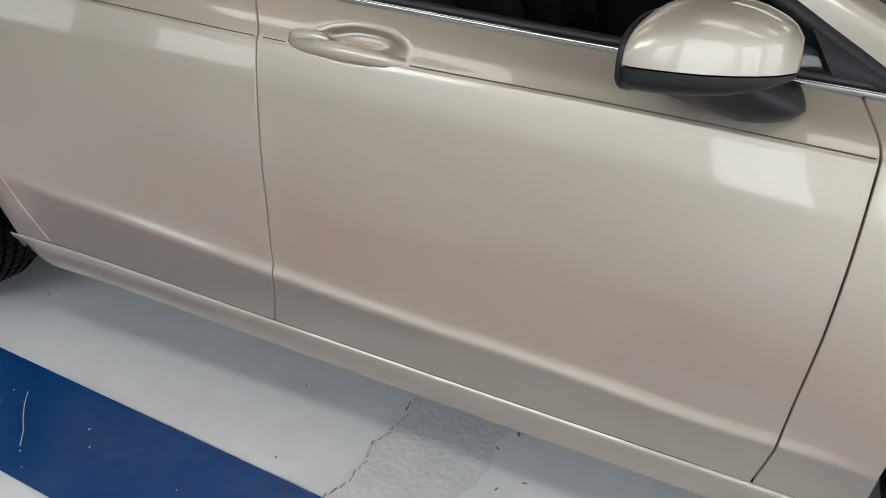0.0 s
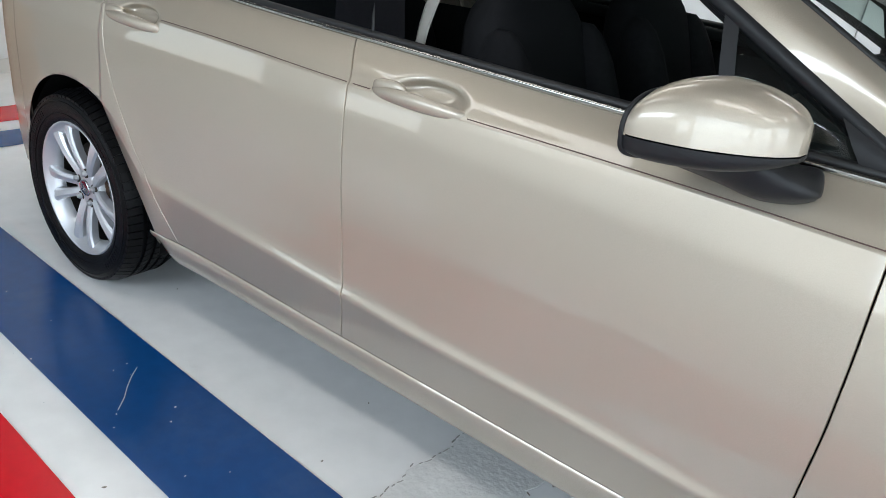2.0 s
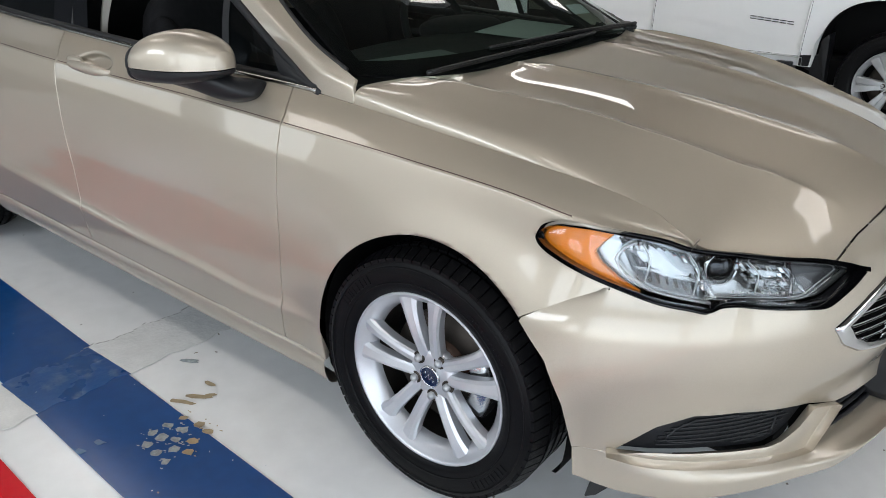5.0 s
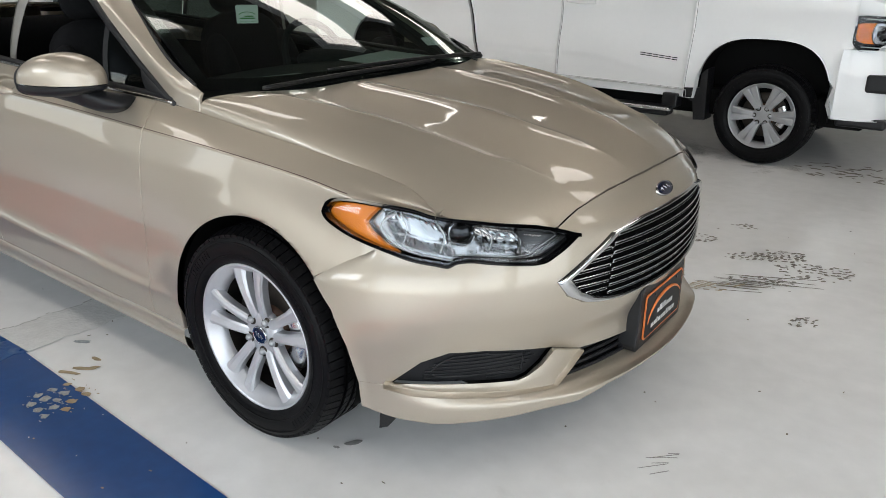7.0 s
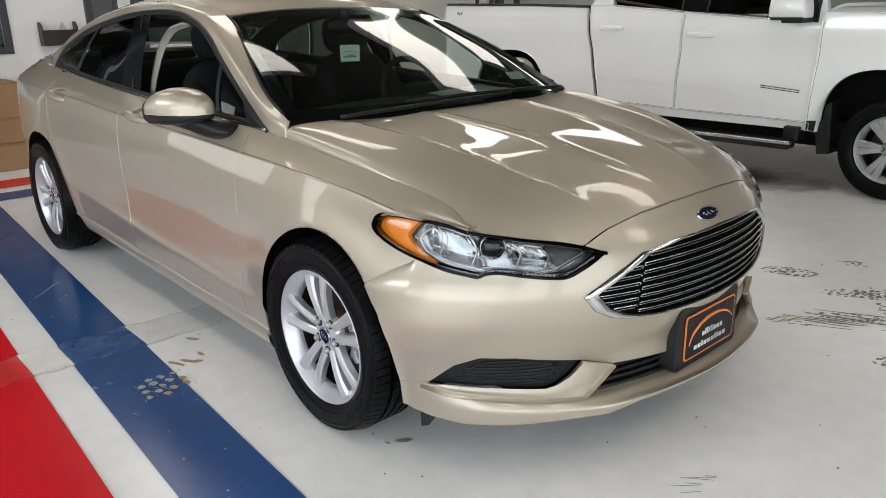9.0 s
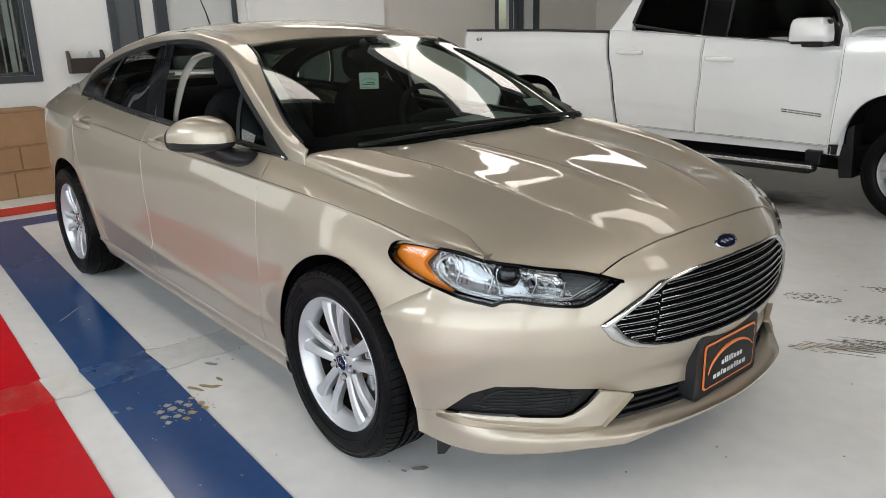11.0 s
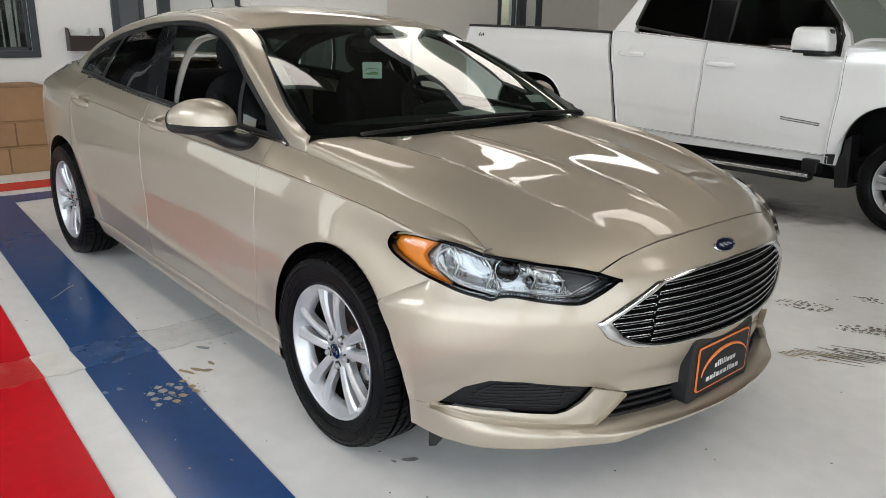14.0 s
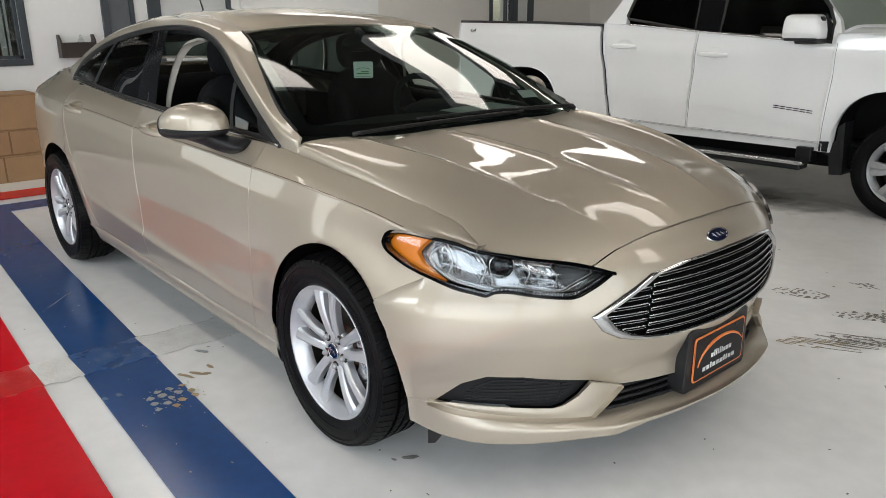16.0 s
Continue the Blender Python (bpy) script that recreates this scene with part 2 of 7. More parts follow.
def revolve(name, prof, mat, parent=None, seg=64, label="", closed=False, smooth=True):
    """A body turned about the y axis from (radius, y) points."""
    p = np.asarray(prof, float)
    n = len(p)
    a = np.arange(seg) * 2 * np.pi / seg
    verts = np.stack([np.outer(np.cos(a), p[:, 0]), np.tile(p[:, 1], (seg, 1)), np.outer(np.sin(a), p[:, 0])], 2).reshape(-1, 3)
    faces = [(i * n + j, i * n + (j + 1) % n, (i + 1) % seg * n + (j + 1) % n, (i + 1) % seg * n + j) for i in range(seg) for j in range(n if closed else n - 1)]
    return finish(name, verts, faces, mat, parent, smooth, label)


def box(name, lo, hi, mat, parent=None, bevel=0.004, label="", segs=2, smooth=False):
    bm = bmesh.new()
    bmesh.ops.create_cube(bm, size=1)
    lo, hi = Vector(lo), Vector(hi)
    for v in bm.verts:
        v.co = Vector((lo[i] + (v.co[i] + 0.5) * (hi[i] - lo[i]) for i in range(3)))
    if bevel:
        bmesh.ops.bevel(bm, geom=bm.edges[:], offset=min(bevel, 0.45 * min(hi - lo)), segments=segs, affect="EDGES", profile=0.5)
    me = bpy.data.meshes.new(name)
    bm.to_mesh(me)
    bm.free()
    me.materials.append(mat)
    me.polygons.foreach_set("use_smooth", [smooth] * len(me.polygons))
    ob = new(name, me)
    if parent is not None:
        ob.parent = parent
    if label:
        ob["label"] = label
    return ob


def prism(name, pts, depth, mat, parent=None, label="", axis="y", bevel=0.0):
    """A flat plate: the outline pts (2D) extruded from 0 to depth along an axis. axis y: (x, z); x: (y, z); z: (x, y)."""
    bm = bmesh.new()
    put = {"y": lambda u, v: (u, 0, v), "x": lambda u, v: (0, u, v), "z": lambda u, v: (u, v, 0)}[axis]
    f = bm.faces.new([bm.verts.new(put(u, v)) for u, v in pts])
    ex = bmesh.ops.extrude_face_region(bm, geom=[f])
    d = {"y": (0, depth, 0), "x": (depth, 0, 0), "z": (0, 0, depth)}[axis]
    bmesh.ops.translate(bm, vec=d, verts=[v for v in ex["geom"] if isinstance(v, bmesh.types.BMVert)])
    if bevel:
        bmesh.ops.bevel(bm, geom=bm.edges[:], offset=bevel, segments=2, affect="EDGES", profile=0.5)
    bmesh.ops.recalc_face_normals(bm, faces=bm.faces[:])
    me = bpy.data.meshes.new(name)
    bm.to_mesh(me)
    bm.free()
    me.materials.append(mat)
    ob = new(name, me)
    if parent is not None:
        ob.parent = parent
    if label:
        ob["label"] = label
    return ob


def ellipsoid(name, c, r, mat, parent=None, n=24, power=2.0, label="", rot=None):
    """A rounded body; a higher power is boxier."""
    u, v = np.linspace(0, 2 * np.pi, n, endpoint=False), np.linspace(-np.pi / 2, np.pi / 2, n // 2 + 1)
    e = 2 / power
    sp = lambda a: np.sign(a) * np.abs(a) ** e
    g = np.stack([np.outer(sp(np.cos(v)), sp(np.cos(u))), np.outer(sp(np.cos(v)), sp(np.sin(u))), np.outer(sp(np.sin(v)), np.ones(n))], 2) * np.asarray(r, float)
    if rot is not None:
        g = g @ np.array(Euler([radians(a) for a in rot]).to_matrix()).T
    return sheet(name, g + np.asarray(c, float), mat, parent, 0, label, wrap=True)


# ---- room ----
FLOOR = material("grey_white_epoxy", (0.88, 0.88, 0.87), rough=0.20, scale=0.8, vary=0.10, fine=0.5, bump=0.05, bump_scale=25, coat=0.0)
BLUE = material("blue_floor_paint", (0.008, 0.064, 0.225), rough=0.22, spec=0.38, scale=1.5, vary=0.14, fine=0.7, bump=0.06, bump_scale=40)
RED = material("red_floor_paint", (0.68, 0.004, 0.014), rough=0.24, spec=0.26, scale=1.5, vary=0.12, fine=0.7, bump=0.06, bump_scale=40)
WALL = material("white_wall_paint", (0.82, 0.83, 0.82), rough=0.75, scale=1.2, vary=0.03, bump=0.15, bump_scale=120)
WALL_GREY = material("grey_wall_paint", (0.72, 0.70, 0.66), rough=0.75, scale=1.2, vary=0.03, bump=0.15, bump_scale=120)
# The unseen ceiling is kept very dark to hold down the hood's brightness.
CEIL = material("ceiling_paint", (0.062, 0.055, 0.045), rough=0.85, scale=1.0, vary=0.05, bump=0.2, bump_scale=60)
FRAME_GREY = material("slate_grey_trim", (0.045, 0.055, 0.065), rough=0.45, scale=6, vary=0.12)
CARD = material("brown_cardboard", (0.36, 0.22, 0.115), rough=0.85, scale=6, vary=0.10, bump=0.25, bump_scale=90)
CARD_DARK = material("cardboard_edge", (0.20, 0.12, 0.06), rough=0.9, scale=6, vary=0.15)
TROFFER = material("lamp_diffuser", (1.0, 0.95, 0.89), rough=0.5, emit=3.8)
RACK = material("dark_brown_plastic", (0.035, 0.026, 0.022), rough=0.4, scale=12, vary=0.2)



def stain(m, color, scale, lo, hi, most):
    """Broad traffic film of a second colour over a floor material."""
    nt = m.node_tree
    b = nt.nodes["Principled BSDF"]
    src = b.inputs["Base Color"].links[0].from_socket
    co, n, r, mix = (nt.nodes.new(k) for k in ("ShaderNodeTexCoord", "ShaderNodeTexNoise", "ShaderNodeMapRange", "ShaderNodeMix"))
    n.inputs["Scale"].default_value, n.inputs["Detail"].default_value, n.inputs["Roughness"].default_value = scale, 8, 0.62
    r.inputs["From Min"].default_value, r.inputs["From Max"].default_value, r.inputs["To Max"].default_value = lo, hi, most
    mix.data_type = "RGBA"
    mix.inputs[7].default_value = (*color, 1)
    nt.links.new(co.outputs["Object"], n.inputs["Vector"])
    nt.links.new(n.outputs["Fac"], r.inputs["Value"])
    nt.links.new(r.outputs[0], mix.inputs[0])
    nt.links.new(src, mix.inputs[6])
    nt.links.new(mix.outputs[2], b.inputs["Base Color"])


stain(FLOOR, (0.58, 0.54, 0.46), 0.55, 0.50, 0.80, 0.32)
stain(FLOOR, (0.42, 0.39, 0.34), 5.0, 0.62, 0.82, 0.28)
stain(BLUE, (0.05, 0.11, 0.24), 2.2, 0.55, 0.80, 0.6)
stain(RED, (0.55, 0.09, 0.08), 2.2, 0.58, 0.85, 0.5)

XW, XE, YS, YN, ZC = -6.2, 6.5, -5.6, 8.6, 3.5
floor = tagged(box("floor", (XW - 0.2, YS - 0.2, -0.15), (XE + 0.2, YN + 0.2, 0.0), FLOOR, bevel=0), "worn grey-white epoxy painted concrete floor", "floor", kind="structure")
ceiling = tagged(box("ceiling", (XW - 0.2, YS - 0.2, ZC), (XE + 0.2, YN + 0.2, ZC + 0.15), CEIL, bevel=0), "plain unseen ceiling, toned dark to darken the hood's reflections", "ceiling", kind="structure")


def wall_with_holes(name, axis, at, thick, a0, a1, z0, z1, holes, mat, label):
    """A wall along one axis, with rectangular openings through it, as one mesh of bevel-less blocks."""
    cuts = sorted({a0, a1, *[h[0] for h in holes], *[h[1] for h in holes]})
    zs = sorted({z0, z1, *[h[2] for h in holes], *[h[3] for h in holes]})
    solid = [[not any(h[0] <= (p + q) / 2 <= h[1] and h[2] <= (s + t) / 2 <= h[3] for h in holes) for s, t in zip(zs, zs[1:])] for p, q in zip(cuts, cuts[1:])]
    verts, faces = [], []

    def quad(*ps):
        b = len(verts)
        verts.extend(ps)
        faces.append(tuple(range(b, b + len(ps))))

    def pt(a, d, z):
        return (at + d, a, z) if axis == "x" else (a, at + d, z)

    nc, nz = len(cuts) - 1, len(zs) - 1
    for i in range(nc):
        for j in range(nz):
            if not solid[i][j]:
                continue
            p, q, s, t = cuts[i], cuts[i + 1], zs[j], zs[j + 1]
            quad(pt(p, 0, s), pt(q, 0, s), pt(q, 0, t), pt(p, 0, t))
            quad(pt(p, thick, s), pt(p, thick, t), pt(q, thick, t), pt(q, thick, s))
            if i == 0 or not solid[i - 1][j]:
                quad(pt(p, 0, s), pt(p, 0, t), pt(p, thick, t), pt(p, thick, s))
            if i == nc - 1 or not solid[i + 1][j]:
                quad(pt(q, 0, s), pt(q, thick, s), pt(q, thick, t), pt(q, 0, t))
            if j == 0 or not solid[i][j - 1]:
                quad(pt(p, 0, s), pt(p, thick, s), pt(q, thick, s), pt(q, 0, s))
            if j == nz - 1 or not solid[i][j + 1]:
                quad(pt(p, 0, t), pt(q, 0, t), pt(q, thick, t), pt(p, thick, t))
    ob = finish(name, verts, faces, mat, None, False)
    return tagged(ob, label, "wall", kind="structure")


wall_with_holes("wall_west", "x", XW, -0.18, -2.0, 4.03, 0, ZC, [(-1.9, -0.17, 1.07, 2.9)], WALL, "white painted wall with window and door openings")
wall_with_holes("wall_west_recess", "x", XW - 0.14, -0.18, 4.03, YN, 0, ZC, [(6.26, 6.62, 0.20, 2.2)], WALL_GREY, "pale grey painted wall with a glazed door")
WEST = [(-4.9, -3.3, 0.8, 1.75)]
# Unseen stretch of wall, added dark so the car's side glass reflects dark.
wall_with_holes("wall_west_end", "x", XW, -0.18, YS, -2.0, 0, ZC, WEST, FRAME_GREY, "unseen end wall, slate grey to darken glass reflections, with a window opening")
box_ret = box("wall_return", (XW - 0.14, 4.03, 0), (XW, 4.045, ZC), WALL, bevel=0)
tagged(box_ret, "short white return where the wall steps back", "wall", kind="structure")
# High opening added to brighten floor and flank; wide one stretched for bumper reflections.
SOUTH = [(-6.15, -4.9, 0.95, 1.85), (-0.65, 0.1, 0.75, 2.1), (0.45, 6.3, 0.1, 3.4), (-4.4, -1.1, 2.3, 3.35)]
wall_with_holes("wall_south", "y", YS, -0.2, XW, XE, 0, ZC, SOUTH, WALL, "unseen white wall with windows, the high one added as fill")
# Unseen doorways, added to light the car's front and the floor.
EAST = [(-5.3, -2.9, 0.0, 2.9), (-2.2, 0.2, 0.0, 2.9)]
wall_with_holes("wall_east", "x", XE, 0.2, YS, YN, 0, ZC, EAST, WALL, "unseen white wall with doorway openings added to light the car's front")
tagged(box("wall_north", (XW - 0.4, YN, 0), (XE, YN + 0.2, ZC), WALL_GREY, bevel=0), "plain pale grey painted wall", "wall", kind="structure")
ground = tagged(box("ground", (-60, -60, -0.5), (60, 60, -0.16), material("asphalt", (0.06, 0.06, 0.06), rough=0.9, scale=2, vary=0.2), bevel=0), "plain grey asphalt outside the building", "ground", kind="structure")

for a, b, z0, z1 in SOUTH:
    lamp("daylight_window", (a + b) / 2, YS - 0.12, (z0 + z1) / 2, b - a - 0.06, z1 - z0 - 0.06, 90, 0, 0, (24 if z0 > 2 else 8.5 if a > 0.3 else 8 if a > -2 else 5.5) * (b - a) * (z1 - z0), (0.86, 0.94, 1.0))
for a, b, z0, z1 in WEST:
    lamp("daylight_window", XW - 0.12, (a + b) / 2, (z0 + z1) / 2, z1 - z0 - 0.06, b - a - 0.06, 0, -90, 0, 3.4 * (b - a) * (z1 - z0), (0.82, 0.92, 1.0))
# fill light for the front, set in the added openings
for a, b, z0, z1 in EAST:
    lamp("daylight_doorway", XE + 0.12, (a + b) / 2, (z0 + z1) / 2, z1 - z0 - 0.06, b - a - 0.06, 0, 90, 0, 8.5 * (b - a) * (z1 - z0), (0.88, 0.95, 1.0))


def ceiling_light(x, y, along):
    l, w = (1.8, 0.54) if along == "x" else (0.54, 1.8)
    e = bpy.data.objects.new("ceiling_light", None)
    scene.collection.objects.link(e)
    e.location = (x, y, ZC - 0.08)
    tagged(e, "white ceiling light with a long glowing diffuser", "ceiling light", group="ceiling lights")
    bm_f = []
    for (x0, y0, x1, y1) in ((-l / 2 - 0.03, -w / 2 - 0.03, l / 2 + 0.03, -w / 2), (-l / 2 - 0.03, w / 2, l / 2 + 0.03, w / 2 + 0.03), (-l / 2 - 0.03, -w / 2, -l / 2, w / 2), (l / 2, -w / 2, l / 2 + 0.03, w / 2)):
        bm_f.append(((x0, y0, -0.02), (x1, y1, 0.08)))
    v, f = [], []
    for lo, hi in bm_f:
        b = len(v)
        v += [(xx, yy, zz) for zz in (lo[2], hi[2]) for xx, yy in ((lo[0], lo[1]), (hi[0], lo[1]), (hi[0], hi[1]), (lo[0], hi[1]))]
        f += [(b, b + 3, b + 2, b + 1), (b + 4, b + 5, b + 6, b + 7)] + [(b + i, b + (i + 1) % 4, b + 4 + (i + 1) % 4, b + 4 + i) for i in range(4)]
    finish("frame", v, f, PAPER, e, False)
    box("diffuser", (-l / 2, -w / 2, -0.01), (l / 2, w / 2, 0.078), TROFFER, e, bevel=0.004)
    return e


for lx, ly in ((-2.75, -1.9), (0.7, -1.9), (3.4, -1.9), (-5.0, 0.35), (-2.75, 0.35), (2.9, 1.5), (3.4, -0.3), (-5.3, 2.95), (-3.4, 4.0), (-2.75, 2.78), (0.5, 2.15), (-2.95, 5.8)):
    ceiling_light(lx, ly, "x")


def stripe(name, pts, mat, z, label):
    return tagged(prism(name, pts, 0.0015, mat, axis="z"), label, "floor marking", kind="structure")


def lane(a0, s0, a1, s1, x0, x1):
    """A painted line between y = a0 + s0 x and y = a1 + s1 x; the bay lies a little askew to the car."""
    return [(x0, a0 + s0 * x0), (x1, a0 + s0 * x1), (x1, a1 + s1 * x1), (x0, a1 + s1 * x0)]


def lift(ob, z):
    ob.location.z = z
    return ob


YR = 1.0
lift(stripe("stripe_blue", lane(-1.152, -0.066, -1.441, -0.062, -4.79, 3.0), BLUE, 0, "glossy blue painted bay line along the car"), 0.0025)
lift(stripe("stripe_blue_end", [(-4.785, -1.02), (-4.50, -0.84), (-4.46, YR), (-4.75, YR)], BLUE, 0, "glossy blue painted bay line behind the car"), 0.0029)
lift(stripe("stripe_red", lane(-1.590, -0.060, -1.875, -0.060, -5.32, 3.0), RED, 0, "glossy red painted bay line along the car"), 0.0025)
lift(stripe("stripe_red_end", [(-5.33, -1.29), (-4.99, -1.29), (-4.925, YR), (-5.24, YR)], RED, 0, "glossy red painted bay line behind the car"), 0.0029)


# ---- the sedan: forms ----
def empty(name, x=0, y=0, z=0):
    e = bpy.data.objects.new(name, None)
    scene.collection.objects.link(e)
    e.location = (x, y, z)
    return e


car = tagged(empty("sedan_car", 0, 0, 0), "champagne metallic four-door sedan, clean, passenger window down", "car")

NOSE_Z = [0.15, 0.237, 0.30, 0.38, 0.45, 0.524, 0.595, 0.66, 0.714, 0.754, 0.79, 0.82, 0.9]
NOSE_X = [0.90, 0.905, 0.885, 0.878, 0.90, 0.922, 0.928, 0.924, 0.907, 0.872, 0.845, 0.81, 0.70]
SIDE_Z = [0.15, 0.20, 0.30, 0.50, 0.59, 0.685, 0.78, 0.85]
SIDE_W = [0.875, 0.885, 0.892, 0.905, 0.897, 0.852, 0.828, 0.80]


def nose(phi, z, off=0.0):
    """A point of the front end: phi degrees round from the middle (minus: the car's right), at height z, off metres proud."""
    phi, z = np.radians(np.asarray(phi, float)), np.asarray(z, float)
    a, b = pc(NOSE_Z, NOSE_X, z) - 0.28 + off, pc(SIDE_Z, SIDE_W, z) + off
    return np.stack(np.broadcast_arrays(0.28 + a * np.cos(phi), b * np.sin(phi), z), -1)


def zchar(x):
    return pc([-3.9, -3.3, -3.0, -2.57, -2.1, -1.65, -1.3, -0.9, -0.52, -0.13, 0.15, 0.35, 0.56], [1.0, 0.99, 0.98, 0.965, 0.949, 0.926, 0.915, 0.904, 0.885, 0.866, 0.843, 0.814, 0.78], x)


def zbelt(x):
    return pc([-3.95, -3.4, -3.05, -2.83, -2.6, -1.98, -1.68, -1.1, -0.74, -0.45, -0.32, -0.1, 0.076, 0.22, 0.35, 0.455, 0.505, 0.556], [1.055, 1.084, 1.082, 1.070, 1.058, 1.024, 1.011, 0.983, 0.967, 0.953, 0.9425, 0.919, 0.900, 0.881, 0.859, 0.830, 0.806, 0.784], x)


def wbelt(x):
    return pc([-3.95, -3.4, -3.05, -2.83, -2.6, -1.98, -1.68, -1.1, -0.74, -0.45, -0.32, -0.1, 0.076, 0.22, 0.35, 0.455, 0.505, 0.556], [0.48, 0.672, 0.727, 0.735, 0.752, 0.78, 0.787, 0.785, 0.775, 0.764, 0.765, 0.763, 0.757, 0.747, 0.731, 0.717, 0.721, 0.726], x)


def zsill(x):
    return pc([-3.95, -2.335, -1.63, -0.55, 0.6], [0.32, 0.304, 0.271, 0.243, 0.240], x)


def zcrease(x):
    return pc([-3.95, -2.5, -2.32, -2.0, -1.61, -1.3, -0.94, -0.6, 0.6], [0.50, 0.485, 0.471, 0.446, 0.415, 0.393, 0.376, 0.353, 0.353], x)


STATIONS = [-3.86, -3.54, -3.28, -2.85, -2.4, -1.6, -0.9, -0.5, -0.1, 0.28]
ROW_W = [
    [0.56, 0.74, 0.855, 0.885, 0.872, 0.860, 0.862, 0.868, 0.885, 0.890],
    [0.56, 0.75, 0.865, 0.895, 0.882, 0.877, 0.878, 0.880, 0.893, 0.895],
    [0.57, 0.76, 0.870, 0.90, 0.894, 0.894, 0.894, 0.890, 0.900, 0.900],
    [0.57, 0.76, 0.870, 0.90, 0.887, 0.884, 0.884, 0.885, 0.902, 0.902],
    [0.57, 0.76, 0.870, 0.905, 0.887, 0.883, 0.884, 0.886, 0.904, 0.903],
    [0.57, 0.76, 0.870, 0.902, 0.892, 0.889, 0.889, 0.888, 0.893, 0.868],
    [0.57, 0.755, 0.862, 0.893, 0.888, 0.884, 0.883, 0.878, 0.872, 0.836],
    [0.565, 0.75, 0.848, 0.878, 0.876, 0.873, 0.869, 0.860, 0.856, 0.834],
    [0.562, 0.747, 0.843, 0.873, 0.872, 0.868, 0.864, 0.855, 0.851, 0.832],
    [0.56, 0.743, 0.838, 0.867, 0.866, 0.862, 0.858, 0.849, 0.845, 0.827],
]
ARCHES = ((0.017, 0.325, 0.383), (-2.815, 0.335, 0.388))
HANDLES = ((-1.425, 0.932), (-2.475, 0.952))


def side(x, r):
    """The body side's point at length x on row r (0: sill, 2: lower crease, 8 to 9: upper line, 11: belt), on the car's right."""
    x, r = np.broadcast_arrays(np.asarray(x, float), np.asarray(r, float))
    zs, zk, zh, zb = zsill(x), zcrease(x), zchar(x), zbelt(x)
    za = zk + 0.12
    rows_z = [zs, (zs + zk) / 2, zk, zk + 0.03, za, za + 0.42 * (zh - za), za + 0.76 * (zh - za), zh - 0.022, zh - 0.003, zh + 0.003, zh + 0.4 * (zb - zh), zb]
    rows_w = [pc(STATIONS, w, x) for w in ROW_W]
    wb = wbelt(x)
    rows_w += [rows_w[-1] + 0.30 * (wb - rows_w[-1]), wb]
    fade = ss(-0.55, -0.2, x) + ss(-2.3, -2.45, x)
    rows_w[2] = rows_w[2] - 0.004 * fade
    z, w, m = np.zeros(x.shape), np.zeros(x.shape), len(rows_z)
    k = np.clip(np.floor(r).astype(int), 0, m - 2)
    t = r - k
    rz, rw = np.stack(rows_z), np.stack(rows_w)

    def pick(a, i):
        return np.take_along_axis(a, np.clip(i, 0, m - 1)[None], 0)[0]

    z = pick(rz, k) * (1 - t) + pick(rz, k + 1) * t
    # a smooth run between the rows but for the two creases
    hard = (2, 8, 9)
    dz = lambda i: pick(rz, i + 1) - pick(rz, i) + 1e-9
    sl = lambda i: (pick(rw, i + 1) - pick(rw, i)) / dz(i)
    s0, s1, sp, sn = sl(k), sl(k), sl(np.maximum(k - 1, 0)), sl(np.minimum(k + 1, m - 2))
    h = dz(k)
    is_hard = lambda i: np.isin(i, hard)
    m0 = np.where(is_hard(k) | (k == 0), s0, np.where(sp * s0 > 0, 2 * sp * s0 / (sp + s0 + 1e-12), (sp + s0) / 2 * 0.3))
    m1 = np.where(is_hard(k + 1) | (k == m - 2), s0, np.where(sn * s0 > 0, 2 * sn * s0 / (sn + s0 + 1e-12), (sn + s0) / 2 * 0.3))
    w0, w1 = pick(rw, k), pick(rw, k + 1)
    w = w0 * (1 + 2 * t) * (1 - t) ** 2 + m0 * h * t * (1 - t) ** 2 + w1 * t * t * (3 - 2 * t) + m1 * h * t * t * (t - 1)
    # the flared lips of the wheel arches
    for cx, cz, cr in ARCHES:
        d = np.hypot(x - cx, z - cz) - cr
        w = w + 0.006 * np.exp(-((np.maximum(d, 0) / 0.07) ** 2)) * ss(0.86, 0.7, z)
    # the scooped cups behind the door handles
    for hx, hz in HANDLES:
        d = np.hypot((x - hx - 0.015) / 0.112, (z - hz - 0.004) / 0.032)
        w = w - 0.032 * (1 - ss(0.45, 1.0, d))
    # ahead of the arch the side turns round into the nose
    a = pc(NOSE_Z, NOSE_X, z) - 0.28
    q = np.clip((x - 0.28) / a, 0, 0.98)
    turn = np.sqrt(1 - q * q)
    top = ss(9.5, 11, r)
    w = w * (turn * (1 - top) + top)
    return np.stack([x, -w, z], -1)


def row_at(x, z):
    """The row at which the side reaches height z."""
    rs = np.linspace(0, 11, 221)
    zz = side(np.full(221, float(x)), rs)[:, 2]
    return float(np.interp(z, zz, rs))


def seam_rows(zx):
    """x of a door seam for each row, from (z, x) pairs from the bottom up."""
    zs, xs = zip(*zx)

    def at(r):
        x = np.full(np.shape(r), np.mean(xs))
        for _ in range(5):
            x = pc(zs, xs, side(x, r)[..., 2])
        return x

    return at


seam_front = seam_rows([(0.25, -0.547), (0.36, -0.528), (0.45, -0.522), (0.61, -0.511), (0.76, -0.508), (0.885, -0.508), (0.97, -0.556)])
seam_mid = seam_rows([(0.265, -1.623), (0.415, -1.598), (0.47, -1.605), (0.60, -1.611), (0.79, -1.617), (0.926, -1.625), (1.01, -1.680)])
